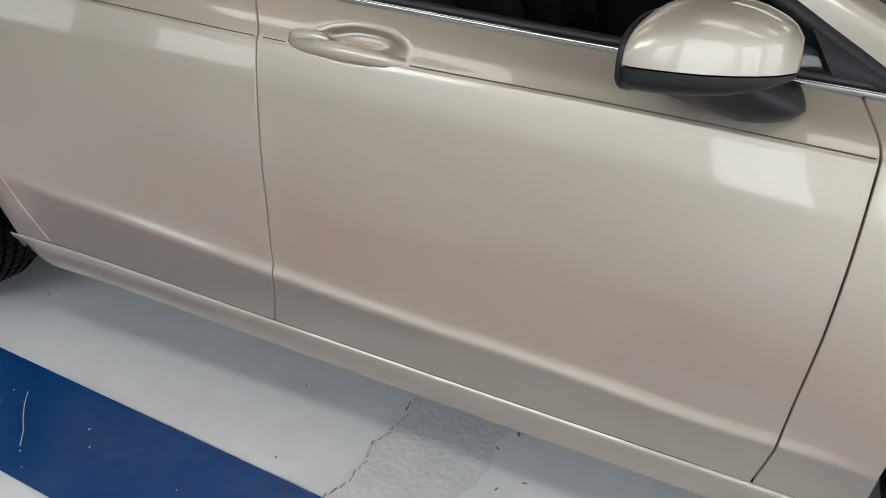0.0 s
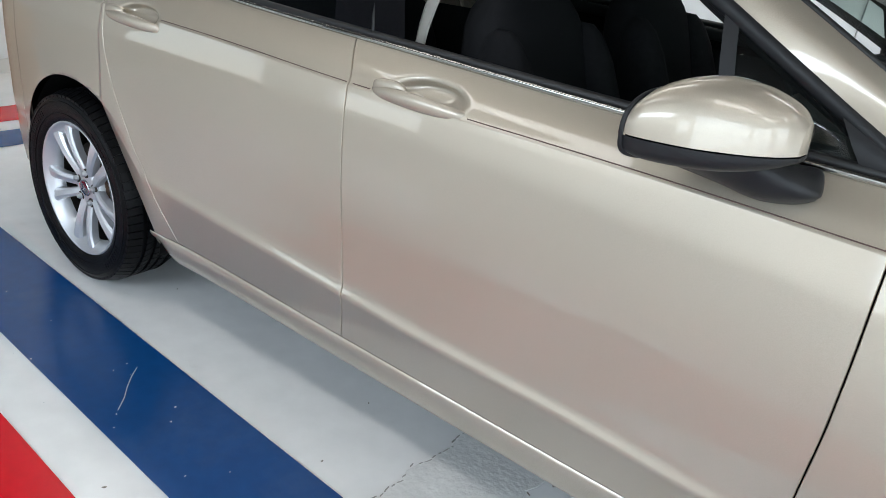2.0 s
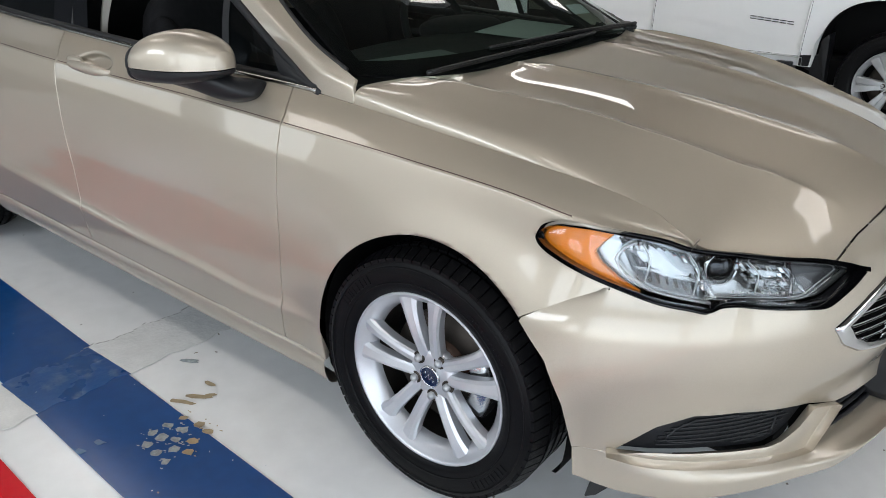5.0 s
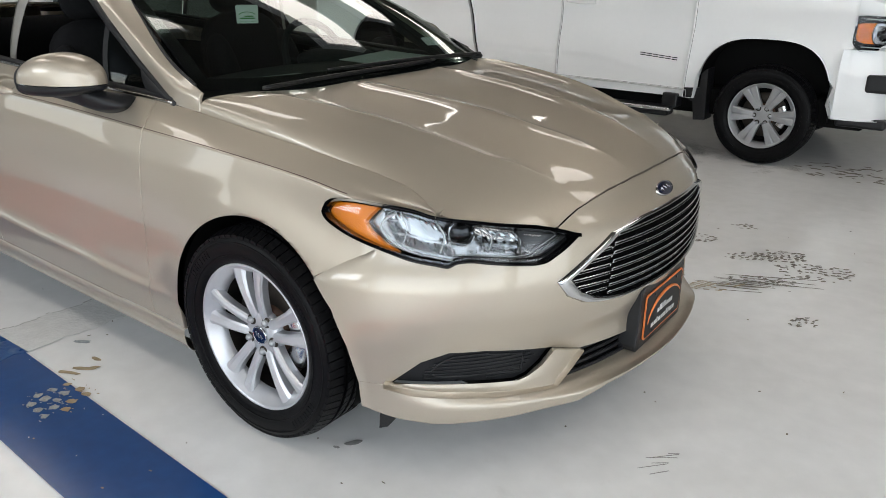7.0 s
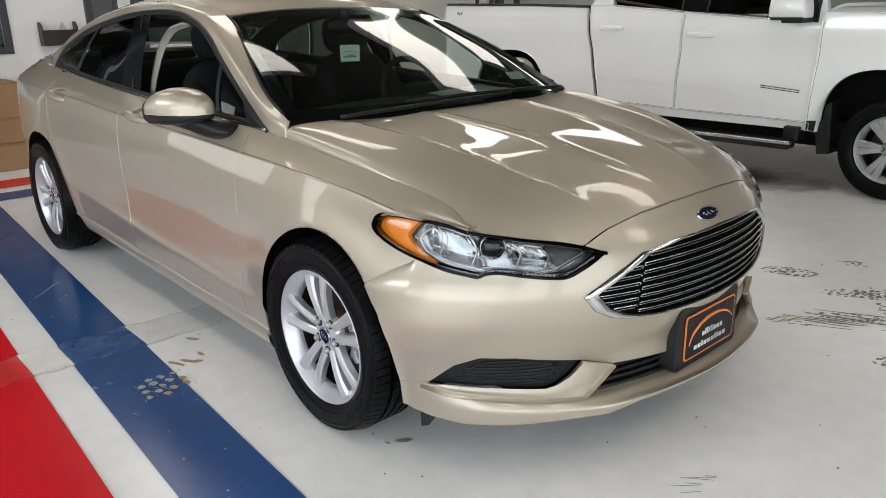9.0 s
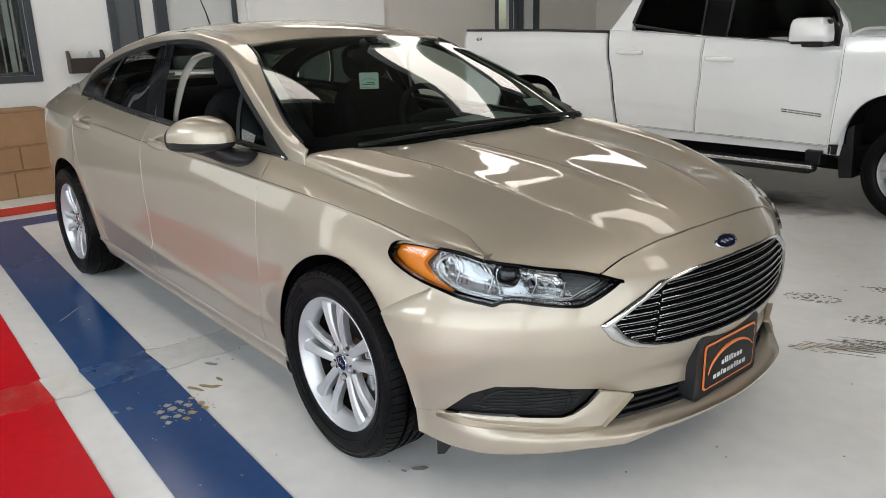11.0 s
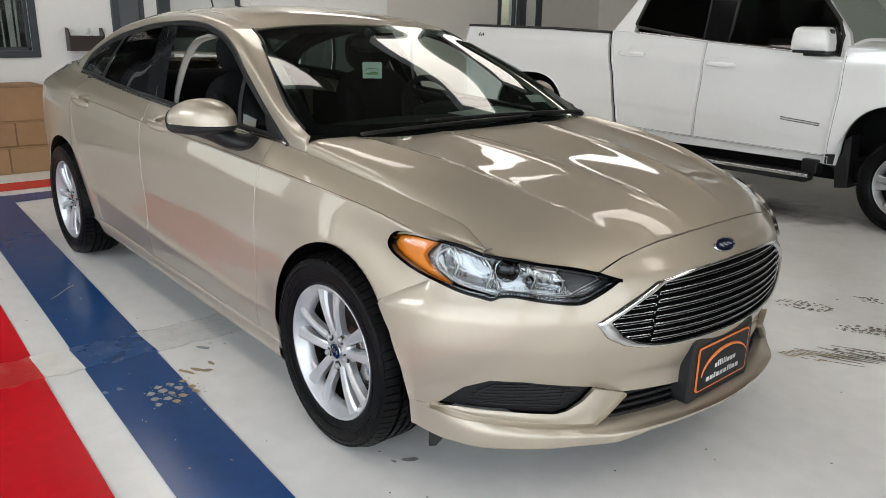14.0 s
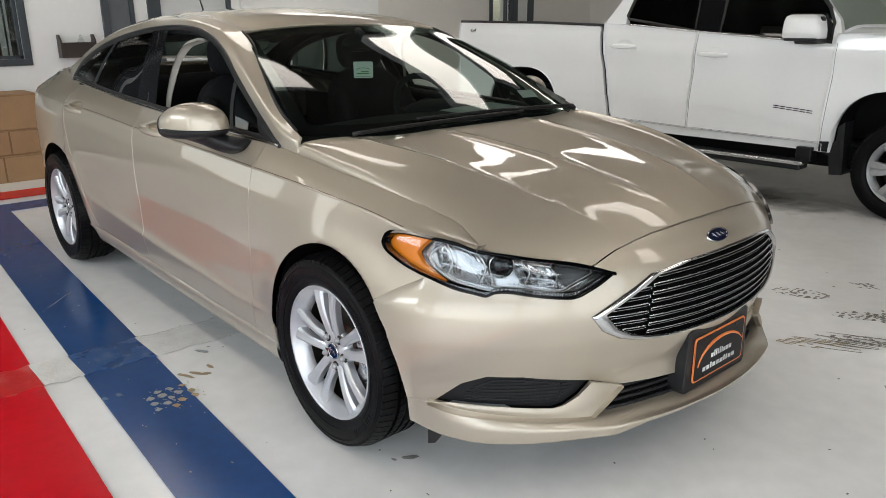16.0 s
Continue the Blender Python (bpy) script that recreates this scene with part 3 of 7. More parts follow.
seam_rear = seam_rows([(0.303, -2.316), (0.41, -2.385), (0.50, -2.438), (0.57, -2.490), (0.64, -2.525), (0.73, -2.570), (0.855, -2.610), (0.965, -2.625), (1.06, -2.670)])
ROWS_D = np.unique(np.r_[np.linspace(0, 2, 13), np.linspace(2, 4, 9), np.linspace(4, 8, 41), np.linspace(8, 9, 3), np.linspace(9, 11, 13)])
GAP = 0.0028


def door_grid(left, right, n):
    u = np.linspace(0, 1, n)[:, None]
    r = ROWS_D[None, :]
    r = np.repeat(r, n, 0)
    xl, xr = left(ROWS_D)[None] + GAP, right(ROWS_D)[None] - GAP
    return side(xl + (xr - xl) * u, r)


def both(name, g, mat, parent, **kw):
    """The panel on the car's right and its mirror image on the left."""
    return [sheet(name, g, mat, parent, **kw), sheet(name, g, mat, parent, mirror=True, **kw)]


doors_f = both("front_door", door_grid(seam_mid, seam_front, 110), PAINT, car, skirt=0.014, label="champagne painted front door")
doors_r = both("rear_door", door_grid(seam_rear, seam_mid, 90), PAINT, car, skirt=0.014, label="champagne painted rear door")


def arch_r(th):
    """The front arch draws in towards the bumper."""
    return ARCHES[0][2] - 0.030 * float(ss(100, 45, th))


def fender_grid():
    cx, cz, cr = ARCHES[0]
    r_full = ROWS_D
    cols = []
    x_arch0 = cx - cr
    # from the door seam to the arch's rear edge
    for u in np.linspace(0, 1, 18):
        xl = seam_front(r_full) + GAP
        cols.append(side(xl + (x_arch0 - 0.002 - xl) * u, r_full))
    n = len(r_full)
    # round the arch to the bumper's seam, and on under the headlamp
    for th in np.linspace(178, 48, 70):
        ra = arch_r(th)
        x = cx + ra * math.cos(math.radians(th))
        r0 = row_at(x, cz + ra * math.sin(math.radians(th)))
        r = np.maximum(r_full, r0)
        # squeeze the hidden rows along the lip so that the crease rows keep their place
        cols.append(side(np.full(n, x), r))
    return np.array(cols)


def fender_front():
    """The two tongues of the fender below and above the headlamp."""
    hl = lambda pairs: np.array([nose(p, z) for p, z in pairs])
    top, bot = hl(HL_TOP)[::-1], hl(HL_BOT)[::-1]
    low, up = [], []
    cx, cz, cr = ARCHES[0]
    x0 = cx + arch_r(48) * math.cos(math.radians(48))
    for x in np.linspace(x0, 0.424, 16):
        z0 = float(np.interp(x, [0.250, 0.30, 0.36, 0.42], [0.588, 0.619, 0.654, 0.685]))
        z1 = max(float(np.interp(x, bot[:, 0], bot[:, 2])) - 0.002, z0 + 0.001)
        low.append(side(np.full(14, x), np.linspace(row_at(x, z0), row_at(x, z1), 14)))
    for x in np.linspace(x0, 0.552, 26):
        r0 = row_at(x, float(np.interp(x, top[:, 0], top[:, 2])) + 0.002)
        up.append(side(np.full(16, x), np.linspace(min(r0, 10.6), 11, 16)))
    return np.array(low), np.array(up)


HL_TOP = [(33.3, 0.711), (37.4, 0.724), (42.5, 0.738), (48, 0.7485), (55, 0.7635), (62, 0.7745), (68, 0.791), (74, 0.798), (81.5, 0.8025), (87, 0.7995), (90, 0.7875), (91.3, 0.766)]
HL_BOT = [(33.3, 0.711), (34.8, 0.6995), (36.3, 0.688), (38, 0.676), (39.6, 0.665), (40.8, 0.6575), (42, 0.6545), (44, 0.656), (47, 0.6595), (52, 0.667), (56, 0.6725), (58.6, 0.670), (60.4, 0.660), (62.5, 0.664), (67.5, 0.672), (74, 0.690), (81, 0.712), (86.5, 0.733), (90, 0.7505), (91.3, 0.766)]
fenders = both("front_fender", fender_grid(), PAINT, car, skirt=0.022, label="champagne painted front fender with a flared arch")
for tongue in fender_front():
    for f_, g_ in zip(fenders, (1, -1)):
        sheet("fender_tongue", tongue, PAINT, f_, skirt=0.01, mirror=g_ < 0)


def quarter_grid():
    cx, cz, cr = ARCHES[1]
    cols = []
    n = len(ROWS_D)
    xe = cx + cr * math.cos(math.radians(62))
    for u in np.linspace(0, 1, 14):
        # the piece ahead of the arch narrows to nothing at the sill
        xl = seam_rear(ROWS_D) - GAP
        r0 = row_at(cx + cr * 0.98, 0.33)
        xarch = np.array([cx + math.sqrt(max(cr * cr - (z - cz) ** 2, 0)) if z < cz + cr * 0.88 else xe for z in side(xl, ROWS_D)[:, 2]])
        xarch = np.minimum(xarch, xl - 0.004)
        cols.append(side(xl + (xarch - xl) * u, ROWS_D))
    for th in np.linspace(62, 182, 60):
        x = cx + cr * math.cos(math.radians(th))
        r0 = row_at(x, cz + cr * math.sin(math.radians(th)))
        top = np.minimum(ROWS_D, 11)
        cols.append(side(np.full(n, x), np.maximum(top, r0)))
    for x in np.linspace(cx - cr - 0.01, -3.84, 24):
        cols.append(side(np.full(n, x), ROWS_D))
    return np.array(cols)[:, :, :]


quarters = both("rear_quarter", quarter_grid(), PAINT, car, skirt=0.02, flip=True, label="champagne painted rear quarter panel")


def rocker_grid():
    xs = np.linspace(-2.462, -0.375, 70)
    prof = [(-0.004, -0.003), (-0.010, 0.0005), (-0.026, 0.002), (-0.050, -0.001), (-0.074, -0.010), (-0.092, -0.026), (-0.104, -0.075)]
    g = []
    for dz, dw in prof:
        p = side(xs, np.zeros_like(xs))
        end = 1 - ss(-2.46, -2.34, xs)
        g.append(p + np.stack([0 * xs, -dw + 0.022 * end * min(1, -dz / 0.05), np.full_like(xs, dz) * (1 - 0.25 * end)], -1))
    return np.transpose(loft([list(c) for c in g], 70, 24), (1, 0, 2))


both("rocker_panel", rocker_grid(), PAINT, car, skirt=0.0, flip=True, label="champagne painted sill panel")

# the upper crease's shade, drawn along it as a fine dark rod
CREASE_SHADE = material("shadow_groove", (0.10, 0.055, 0.045), rough=0.5, scale=30, vary=0.1)
for x0, x1, owner in ((-2.60, -2.36 - 0.24, None), (-2.345, -1.632, doors_r), (-1.612, -1.56, doors_f), (-1.292, -0.515, doors_f), (-0.500, 0.33, fenders)):
    if owner:
        gx = np.linspace(x0, x1, 40)
        gp = side(gx, np.full(40, 8.9)) + [0, -0.0004, 0]
        for o_, s_ in zip(owner, (1, -1)):
            tube("crease_line", gp * [1, s_, 1], 0.0013, CREASE_SHADE, o_, 5)

# dark inner skin behind the panel gaps
gs = side(np.repeat(np.linspace(-2.36, -0.40, 40)[:, None], 20, 1), np.repeat(np.linspace(0, 10.9, 20)[None], 40, 0)) + [0, 0.016, 0]
both("inner_skin", gs, DARK, car, skirt=0)

# ---- hood ----
EDGE = [tuple(nose(37, 0.731)), tuple(nose(44, 0.7475)), tuple(nose(52, 0.764)), (0.556, 0.724, 0.782), (0.505, 0.719, 0.804), (0.455, 0.715, 0.828), (0.35, 0.729, 0.857), (0.22, 0.745, 0.879), (0.076, 0.755, 0.898), (-0.10, 0.761, 0.917), (-0.342, 0.764, 0.942)]
MID = [(0.822, 0, 0.808), (0.76, 0, 0.845), (0.62, 0, 0.892), (0.30, 0, 0.953), (0.05, 0, 0.980), (-0.09, 0, 0.9915), (-0.172, 0, 0.9962)]


HOOD_LINE = [(0, 0.806), (10, 0.803), (20, 0.793), (25, 0.782), (30, 0.766), (37, 0.731)]
lip_phi = np.linspace(0, 37, 75)
LIP = nose(lip_phi, np.interp(lip_phi, *zip(*HOOD_LINE)) + 0.0030)


def hood_grid(nx=90):
    """The hood, its columns running along the two creases of each side."""
    e, c = curve3(EDGE, nx), curve3(MID, nx)
    e[:, 1] -= 0.003 * ss(0.0, 0.2, np.linspace(0, 1, nx))
    g = []
    for i in range(nx):
        s = i / (nx - 1)
        x0 = c[i, 0] + 0.15 * (e[i, 0] - c[i, 0])
        ya = float(np.interp(x0, [-0.3, 0, 0.2, 0.5, 0.75], [0.270, 0.228, 0.213, 0.185, 0.13]))
        yc = float(np.interp(x0, [-0.35, 0, 0.35, 0.55, 0.75], [0.622, 0.600, 0.540, 0.478, 0.40]))
        yc = min(yc, e[i, 1] - 0.05)
        bunch = lambda a, b, n: [a + (b - a) * (0.5 - 0.5 * math.cos(math.pi * k / n)) for k in range(n)]
        half = bunch(0.0, ya, 24) + bunch(ya, yc, 34) + bunch(yc, e[i, 1], 34) + [e[i, 1]]
        w = ss(0.0, 0.28, s)
        wa = w * (1 - 0.7 * ss(0.88, 1.0, s))
        wc = w * (1 - 0.75 * ss(0.86, 1.0, s))
        row = []
        for y in half:
            a = y / e[i, 1]
            p = 2.6 + 0.4 * (1 - s) + 10.0 * ss(0.25, 1.0, s)
            shoulder = 1 - (1 - min(a, 1.0) ** p) ** (1 - 0.58 * ss(0.25, 0.80, s) - 0.17 * ss(0.8, 1.0, s))
            x = c[i, 0] + (e[i, 0] - c[i, 0]) * a ** (2.2 + 0.9 * ss(0.8, 1.0, s)) + 0.010 * ss(0.96, 1.0, a) * ss(0.92, 1.0, s)
            z = c[i, 2] + (e[i, 2] - c[i, 2]) * shoulder
            da = math.sqrt((y - ya) ** 2 + 0.004**2) - 0.004
            dc = math.sqrt((y - yc) ** 2 + 0.006**2) - 0.006
            z += wa * 0.0080 * math.exp(-da / (0.016 if y > ya else 0.024)) + wc * 0.0135 * math.exp(-dc / (0.045 if y > yc else 0.024))
            z -= w * 0.006 * math.exp(-(((y - (ya + yc) / 2) / 0.13) ** 2))
            lead = (1 - ss(0.0, 0.10, s)) * (1 - ss(0.0, 0.03, y - LIP[-1, 1]))
            yl = min(y, LIP[-1, 1])
            x += lead * (float(np.interp(yl, LIP[:, 1], LIP[:, 0])) - x)
            z += lead * (float(np.interp(yl, LIP[:, 1], LIP[:, 2])) - z)
            row.append((x, y, z))
        g.append([(x, -y, z) for x, y, z in row[::-1][:-1]] + row)
    return np.array(g)


tube("hood_gap", np.concatenate([LIP[::-1] * [1, -1, 1], LIP[1:]]) + [-0.004, 0, -0.0012], 0.0032, DARK, car, 6, label="dark gap ahead of the hood")
sheet("hood", hood_grid()[:, ::-1], PAINT, car, skirt=0.012, label="champagne painted hood with two long creases")

# ---- front bumper ----
GR_TOP = [(0, 0.722), (8, 0.720), (15, 0.716), (24.3, 0.698), (30.5, 0.652), (36.8, 0.597)]
GR_BOT = [(0, 0.495), (10, 0.496), (20, 0.498), (26, 0.507), (30, 0.521), (34, 0.550), (36.8, 0.597)]
FOG_TOP = [(34, 0.385), (49, 0.417), (57, 0.421), (63, 0.393), (70, 0.331)]
FOG_BOT = [(34, 0.385), (36.6, 0.349), (40, 0.321), (42.6, 0.312), (54, 0.325), (70, 0.331)]
LOW_TOP = [(0, 0.335), (12, 0.337), (26.4, 0.353), (34, 0.385), (36.8, 0.391)]
TRIM_BOT = [(26.4, 0.353), (34.2, 0.272), (36.8, 0.274), (54.3, 0.297), (71.8, 0.319)]
LIP_TOP = [(0, 0.270), (9, 0.271), (23, 0.272), (34.2, 0.270), (36.8, 0.272), (54.3, 0.295), (71.8, 0.317), (80, 0.318)]
LIP_BOT = [(0, 0.244), (10, 0.245), (23, 0.240), (27, 0.226), (30, 0.214), (44, 0.210), (62, 0.208), (70, 0.216), (76, 0.232), (80, 0.250)]


def lin(pairs, q):
    a = np.asarray(pairs, float)
    return np.interp(q, a[:, 0], a[:, 1])


def crv(pairs, q):
    a = np.asarray(pairs, float)
    return pc(a[:, 0], a[:, 1], np.clip(q, a[0, 0], a[-1, 0]))


def strip(phis, top, bot, n=16, off=0.0, bulge=0.0):
    """Part of the front end between two lines."""
    phis = np.asarray(phis, float)
    t, b = np.broadcast_to(top, phis.shape), np.broadcast_to(bot, phis.shape)
    u = np.linspace(0, 1, n)[:, None]
    return nose(phis[None] + 0 * u, t[None] + (b - t)[None] * u, off + bulge * np.sin(np.pi * u))


ph = np.unique(np.r_[np.linspace(0, 33.2, 40), 15, 24.3, 30.5])
full = np.r_[-ph[::-1], ph[1:]]
bumper = sheet("front_bumper", strip(full, lin(HOOD_LINE, abs(full)) - 0.001, lin(GR_TOP, abs(full)), 14), PAINT, car, skirt=0, flip=True, label="champagne painted front bumper cover")
ph = np.linspace(33.2, 36.8, 8)
gz = strip(-ph, crv(HL_BOT, ph), lin(GR_TOP, ph), 14)
both("bumper_corner", gz, PAINT, bumper, skirt=0)
gz = strip(-np.linspace(33.2, 37.2, 8), lin(HOOD_LINE, np.linspace(33.2, 37.2, 8)) - 0.001, crv(HL_TOP, np.linspace(33.2, 37.2, 8)) - 0.006, 6)
both("bumper_corner", gz, PAINT, bumper, skirt=0)
# the cheek beside the grille, round to the wheel arch
ph = np.unique(np.r_[np.linspace(36.8, 76.5, 60), 41.5, 45.5, 49, 57, 58.3, 60.3, 63, 70, 71.8])
gz = strip(-ph, crv(HL_BOT, ph) - 0.002, np.where(ph < 70, lin(FOG_TOP, np.maximum(ph, 36.8)), np.interp(ph, [70, 71.8, 80], [0.331, 0.319, 0.319])), 40)
both("bumper_cheek", gz, PAINT, bumper, skirt=0)


def arch_phi(z):
    """How far round the bumper reaches at height z, at the wheel arch."""
    x = np.interp(z, [0.195, 0.25, 0.32, 0.426, 0.52, 0.586, 0.617, 0.652, 0.683], [0.388, 0.405, 0.399, 0.375, 0.330, 0.252, 0.297, 0.356, 0.417])
    a = pc(NOSE_Z, NOSE_X, z) - 0.28
    return np.degrees(np.arccos(np.clip((x - 0.28) / a, -0.2, 1)))


zz = np.linspace(0.319, 0.686, 40)
u = np.linspace(0, 1, 16)[None]
pe = arch_phi(zz)[:, None]
seam_z = np.linspace(0.590, 0.683, 12)
seam_x = np.interp(seam_z, [0.586, 0.617, 0.652, 0.683], [0.252, 0.297, 0.356, 0.417])
step_in = [-float(side(x, row_at(x, z))[1]) + float(nose(-p, z)[1]) for x, z, p in zip(seam_x, seam_z, arch_phi(seam_z))]
proud = 0.85 * np.interp(zz, seam_z, step_in) * ss(0.40, 0.62, zz)
both("bumper_cheek", nose(-(76.5 + (pe - 76.5) * u), zz[:, None] + 0 * u, (u**1.6) * (0.006 * ss(0.600, 0.500, zz) + proud)[:, None]), PAINT, bumper, skirt=0)
# below the grille
ph = np.unique(np.r_[np.linspace(0, 36.8, 40), 26.4, 34, 30])
full = np.r_[-ph[::-1], ph[1:]]
sheet("bumper_bar", strip(full, lin(GR_BOT, abs(full)), lin(LOW_TOP, abs(full)), 16), PAINT, bumper, skirt=0, flip=True)
# fog pockets, their painted trim, the lower grille and the lip
ph = np.unique(np.r_[np.linspace(34, 70, 50), 36.6, 40, 42.6, 54, 49, 57, 63])
both("fog_pocket", strip(-ph, lin(FOG_TOP, ph), lin(FOG_BOT, ph), 12, off=-0.010), BLACK, bumper, skirt=0, label="black ribbed fog lamp blank")
for k in range(8):
    zf = 0.329 + 0.0105 * k
    span = [p for p in np.linspace(35, 66, 60) if lin(FOG_BOT, p) + 0.006 < zf < lin(FOG_TOP, p) - 0.008]
    if len(span) > 14:
        pts = nose(-np.array(span[4:-6]), np.full(len(span) - 10, zf), -0.0085)
        for sgn in (1, -1):
            tube("rib", pts * [1, sgn, 1], 0.0026, BLACK, bumper, 6)
fr = np.array([(41, 0.331), (52, 0.339), (60, 0.345), (61.5, 0.352), (59, 0.383), (56, 0.402), (49, 0.400), (40, 0.383)])
for sgn in (1, -1):
    tube("rib_frame", curve3(nose(-np.r_[fr[:, 0], fr[0, 0]], np.r_[fr[:, 1], fr[0, 1]], -0.008), 60, True) * [1, sgn, 1], 0.0034, BLACK, bumper, 6)
ph = np.unique(np.r_[np.linspace(26.8, 71.8, 90), 34, 34.2, 36.6, 40, 42.6, 54])
both("fog_trim", strip(-ph, np.where(ph < 34, lin(LOW_TOP, ph) - 0.001, lin(FOG_BOT, np.clip(ph, 34, 70)) - 0.002), lin(TRIM_BOT, ph), 12, off=(0.003 * ss(26.8, 33, ph) * ss(71.8, 62, ph))[None], bulge=(0.004 * ss(26.8, 33, ph) * ss(71.8, 62, ph))[None]), PAINT, bumper, skirt=0.020, label="champagne painted blade under the fog blank")
ph = np.linspace(0, 35, 40)
full = np.r_[-ph[::-1], ph[1:]]
low = sheet("lower_grille", strip(full, lin(LOW_TOP, abs(full)) + 0.006, lin(LIP_TOP, abs(full)) - 0.01, 10, off=-0.035), DARK, bumper, skirt=0, label="black lower grille")
for k in range(4):
    pts = nose(np.linspace(-30, 30, 40), np.full(40, 0.275 + 0.019 * k), -0.022 - 0.002 * k)
    tube("bar", pts, 0.0065, BLACK, low, 6)
ph = np.unique(np.r_[np.linspace(0, 78.5, 110), 34.2, 24, 30])
full = np.r_[-ph[::-1], ph[1:]]
aa = abs(full)
lt, lb = lin(LIP_TOP, aa), lin(LIP_BOT, aa)
ledge = 0.022 * ss(73.5, 56, aa) + 0.030 * ss(40, 22, aa)
flare = 0.006 * np.clip((aa - 76.5) / 2, 0, 1) ** 1.6
ledge = ledge + flare
rows = [nose(full, lt + 0.001, flare - 0.02 * ss(74, 66, aa)), nose(full, lt - 0.002, flare + 0.004 * ss(72.5, 65, aa)), nose(full, lt - 0.012, flare + (ledge - flare) * 0.6), nose(full, (lt + lb) / 2 + 0.004, ledge), nose(full, lb + 0.006, flare + (ledge - flare) * 0.85), nose(full, lb, flare + (ledge - flare) * 0.4), nose(full, lb - 0.004, -0.05 * ss(79, 70, aa) - 0.004)]
sheet("bumper_lip", np.array([curve for curve in loft([list(map(tuple, r)) for r in rows], len(full), 26)]), PAINT, bumper, skirt=0, flip=True, label="champagne painted lower bumper lip")
both("air_flap", np.array([[(0.435, -0.832, 0.222), (0.490, -0.800, 0.222)], [(0.412, -0.812, 0.140), (0.432, -0.800, 0.146)]]), BLACK, bumper, skirt=0.004)

# ---- grille ----
grille = empty("grille")
grille.parent = car
grille["label"] = "black grille with thin chrome bars in a chrome surround"
ph = np.r_[np.linspace(-36.8, 36.8, 161)]


def ring(off_in, off):
    """The grille's outline, drawn in by off_in of its size."""
    top = [(p * (1 - off_in * 1.1), 0.600 + (lin(GR_TOP, abs(p)) - 0.600) * (1 - off_in * (0.50 + 0.9 * ss(20, 34, abs(p))))) for p in np.linspace(-36.8, 36.8, 120)]
    bot = [(p * (1 - off_in * 1.1), 0.600 + (lin(GR_BOT, abs(p)) - 0.600) * (1 - off_in * (0.70 + 0.7 * ss(20, 34, abs(p))))) for p in np.linspace(36.8, -36.8, 120)]
    q = np.array(top + bot[1:-1])
    return nose(q[:, 0], q[:, 1], off)


rg = np.array([ring(0.0, -0.012), ring(0.0, 0.004), ring(0.022, 0.010), ring(0.060, 0.009), ring(0.085, 0.001), ring(0.09, -0.03)])
sheet("surround", rg, CHROME, grille, skirt=0, wrap=True, label="chrome grille surround")
ph = np.linspace(0, 36.0, 50)
full = np.r_[-ph[::-1], ph[1:]]
sheet("backing", strip(full, 0.6 + (lin(GR_TOP, abs(full)) - 0.6) * 0.97, 0.6 + (lin(GR_BOT, abs(full)) - 0.6) * 0.97, 10, off=-0.035), DARK, grille, skirt=0)
for k in range(8):
    u = (k + 0.55) / 8
    for lo, hi, drop in ((-33.5, -24.2, 0.0065), (-23.6, 23.6, 0.0), (24.2, 33.5, 0.0065)):
        span = np.linspace(lo, hi, 70 if drop == 0 else 20)
        z = 0.506 + (0.706 - 0.506) * u - 0.05 * u * (1 - np.cos(np.radians(span * 1.5))) + 0.012 * (1 - u) * (span / 32.5) ** 2 - drop
        ok = (z > 0.6 + (lin(GR_BOT, abs(span / 0.93)) - 0.6) * 0.90) & (z < 0.6 + (lin(GR_TOP, abs(span / 0.93)) - 0.6) * 0.90)
        s, zk = span[ok], z[ok]
        if len(s) < 4:
            continue
        blade = sheet("bar", np.array([nose(s, zk + dz, of) for dz, of in ((0.0045, -0.022), (0.0050, -0.004), (0.0030, 0.0), (-0.0030, -0.001), (-0.0050, -0.006), (-0.0045, -0.022))]), DARK, grille, skirt=0, label="gloss black grille bar with bright edges")
        tube("bright_edge", nose(s, zk + 0.0042, -0.0008), 0.0022, CHROME, blade, 5)
        tube("bright_edge", nose(s, zk - 0.0042, -0.003), 0.0014, CHROME, blade, 5)
        for q in (0, -1):
            tube("bright_end", [nose(s[q], zk[q] + 0.0048, -0.001), nose(s[q], zk[q], 0.001), nose(s[q], zk[q] - 0.0048, -0.002)], 0.0017, CHROME, blade, 5)

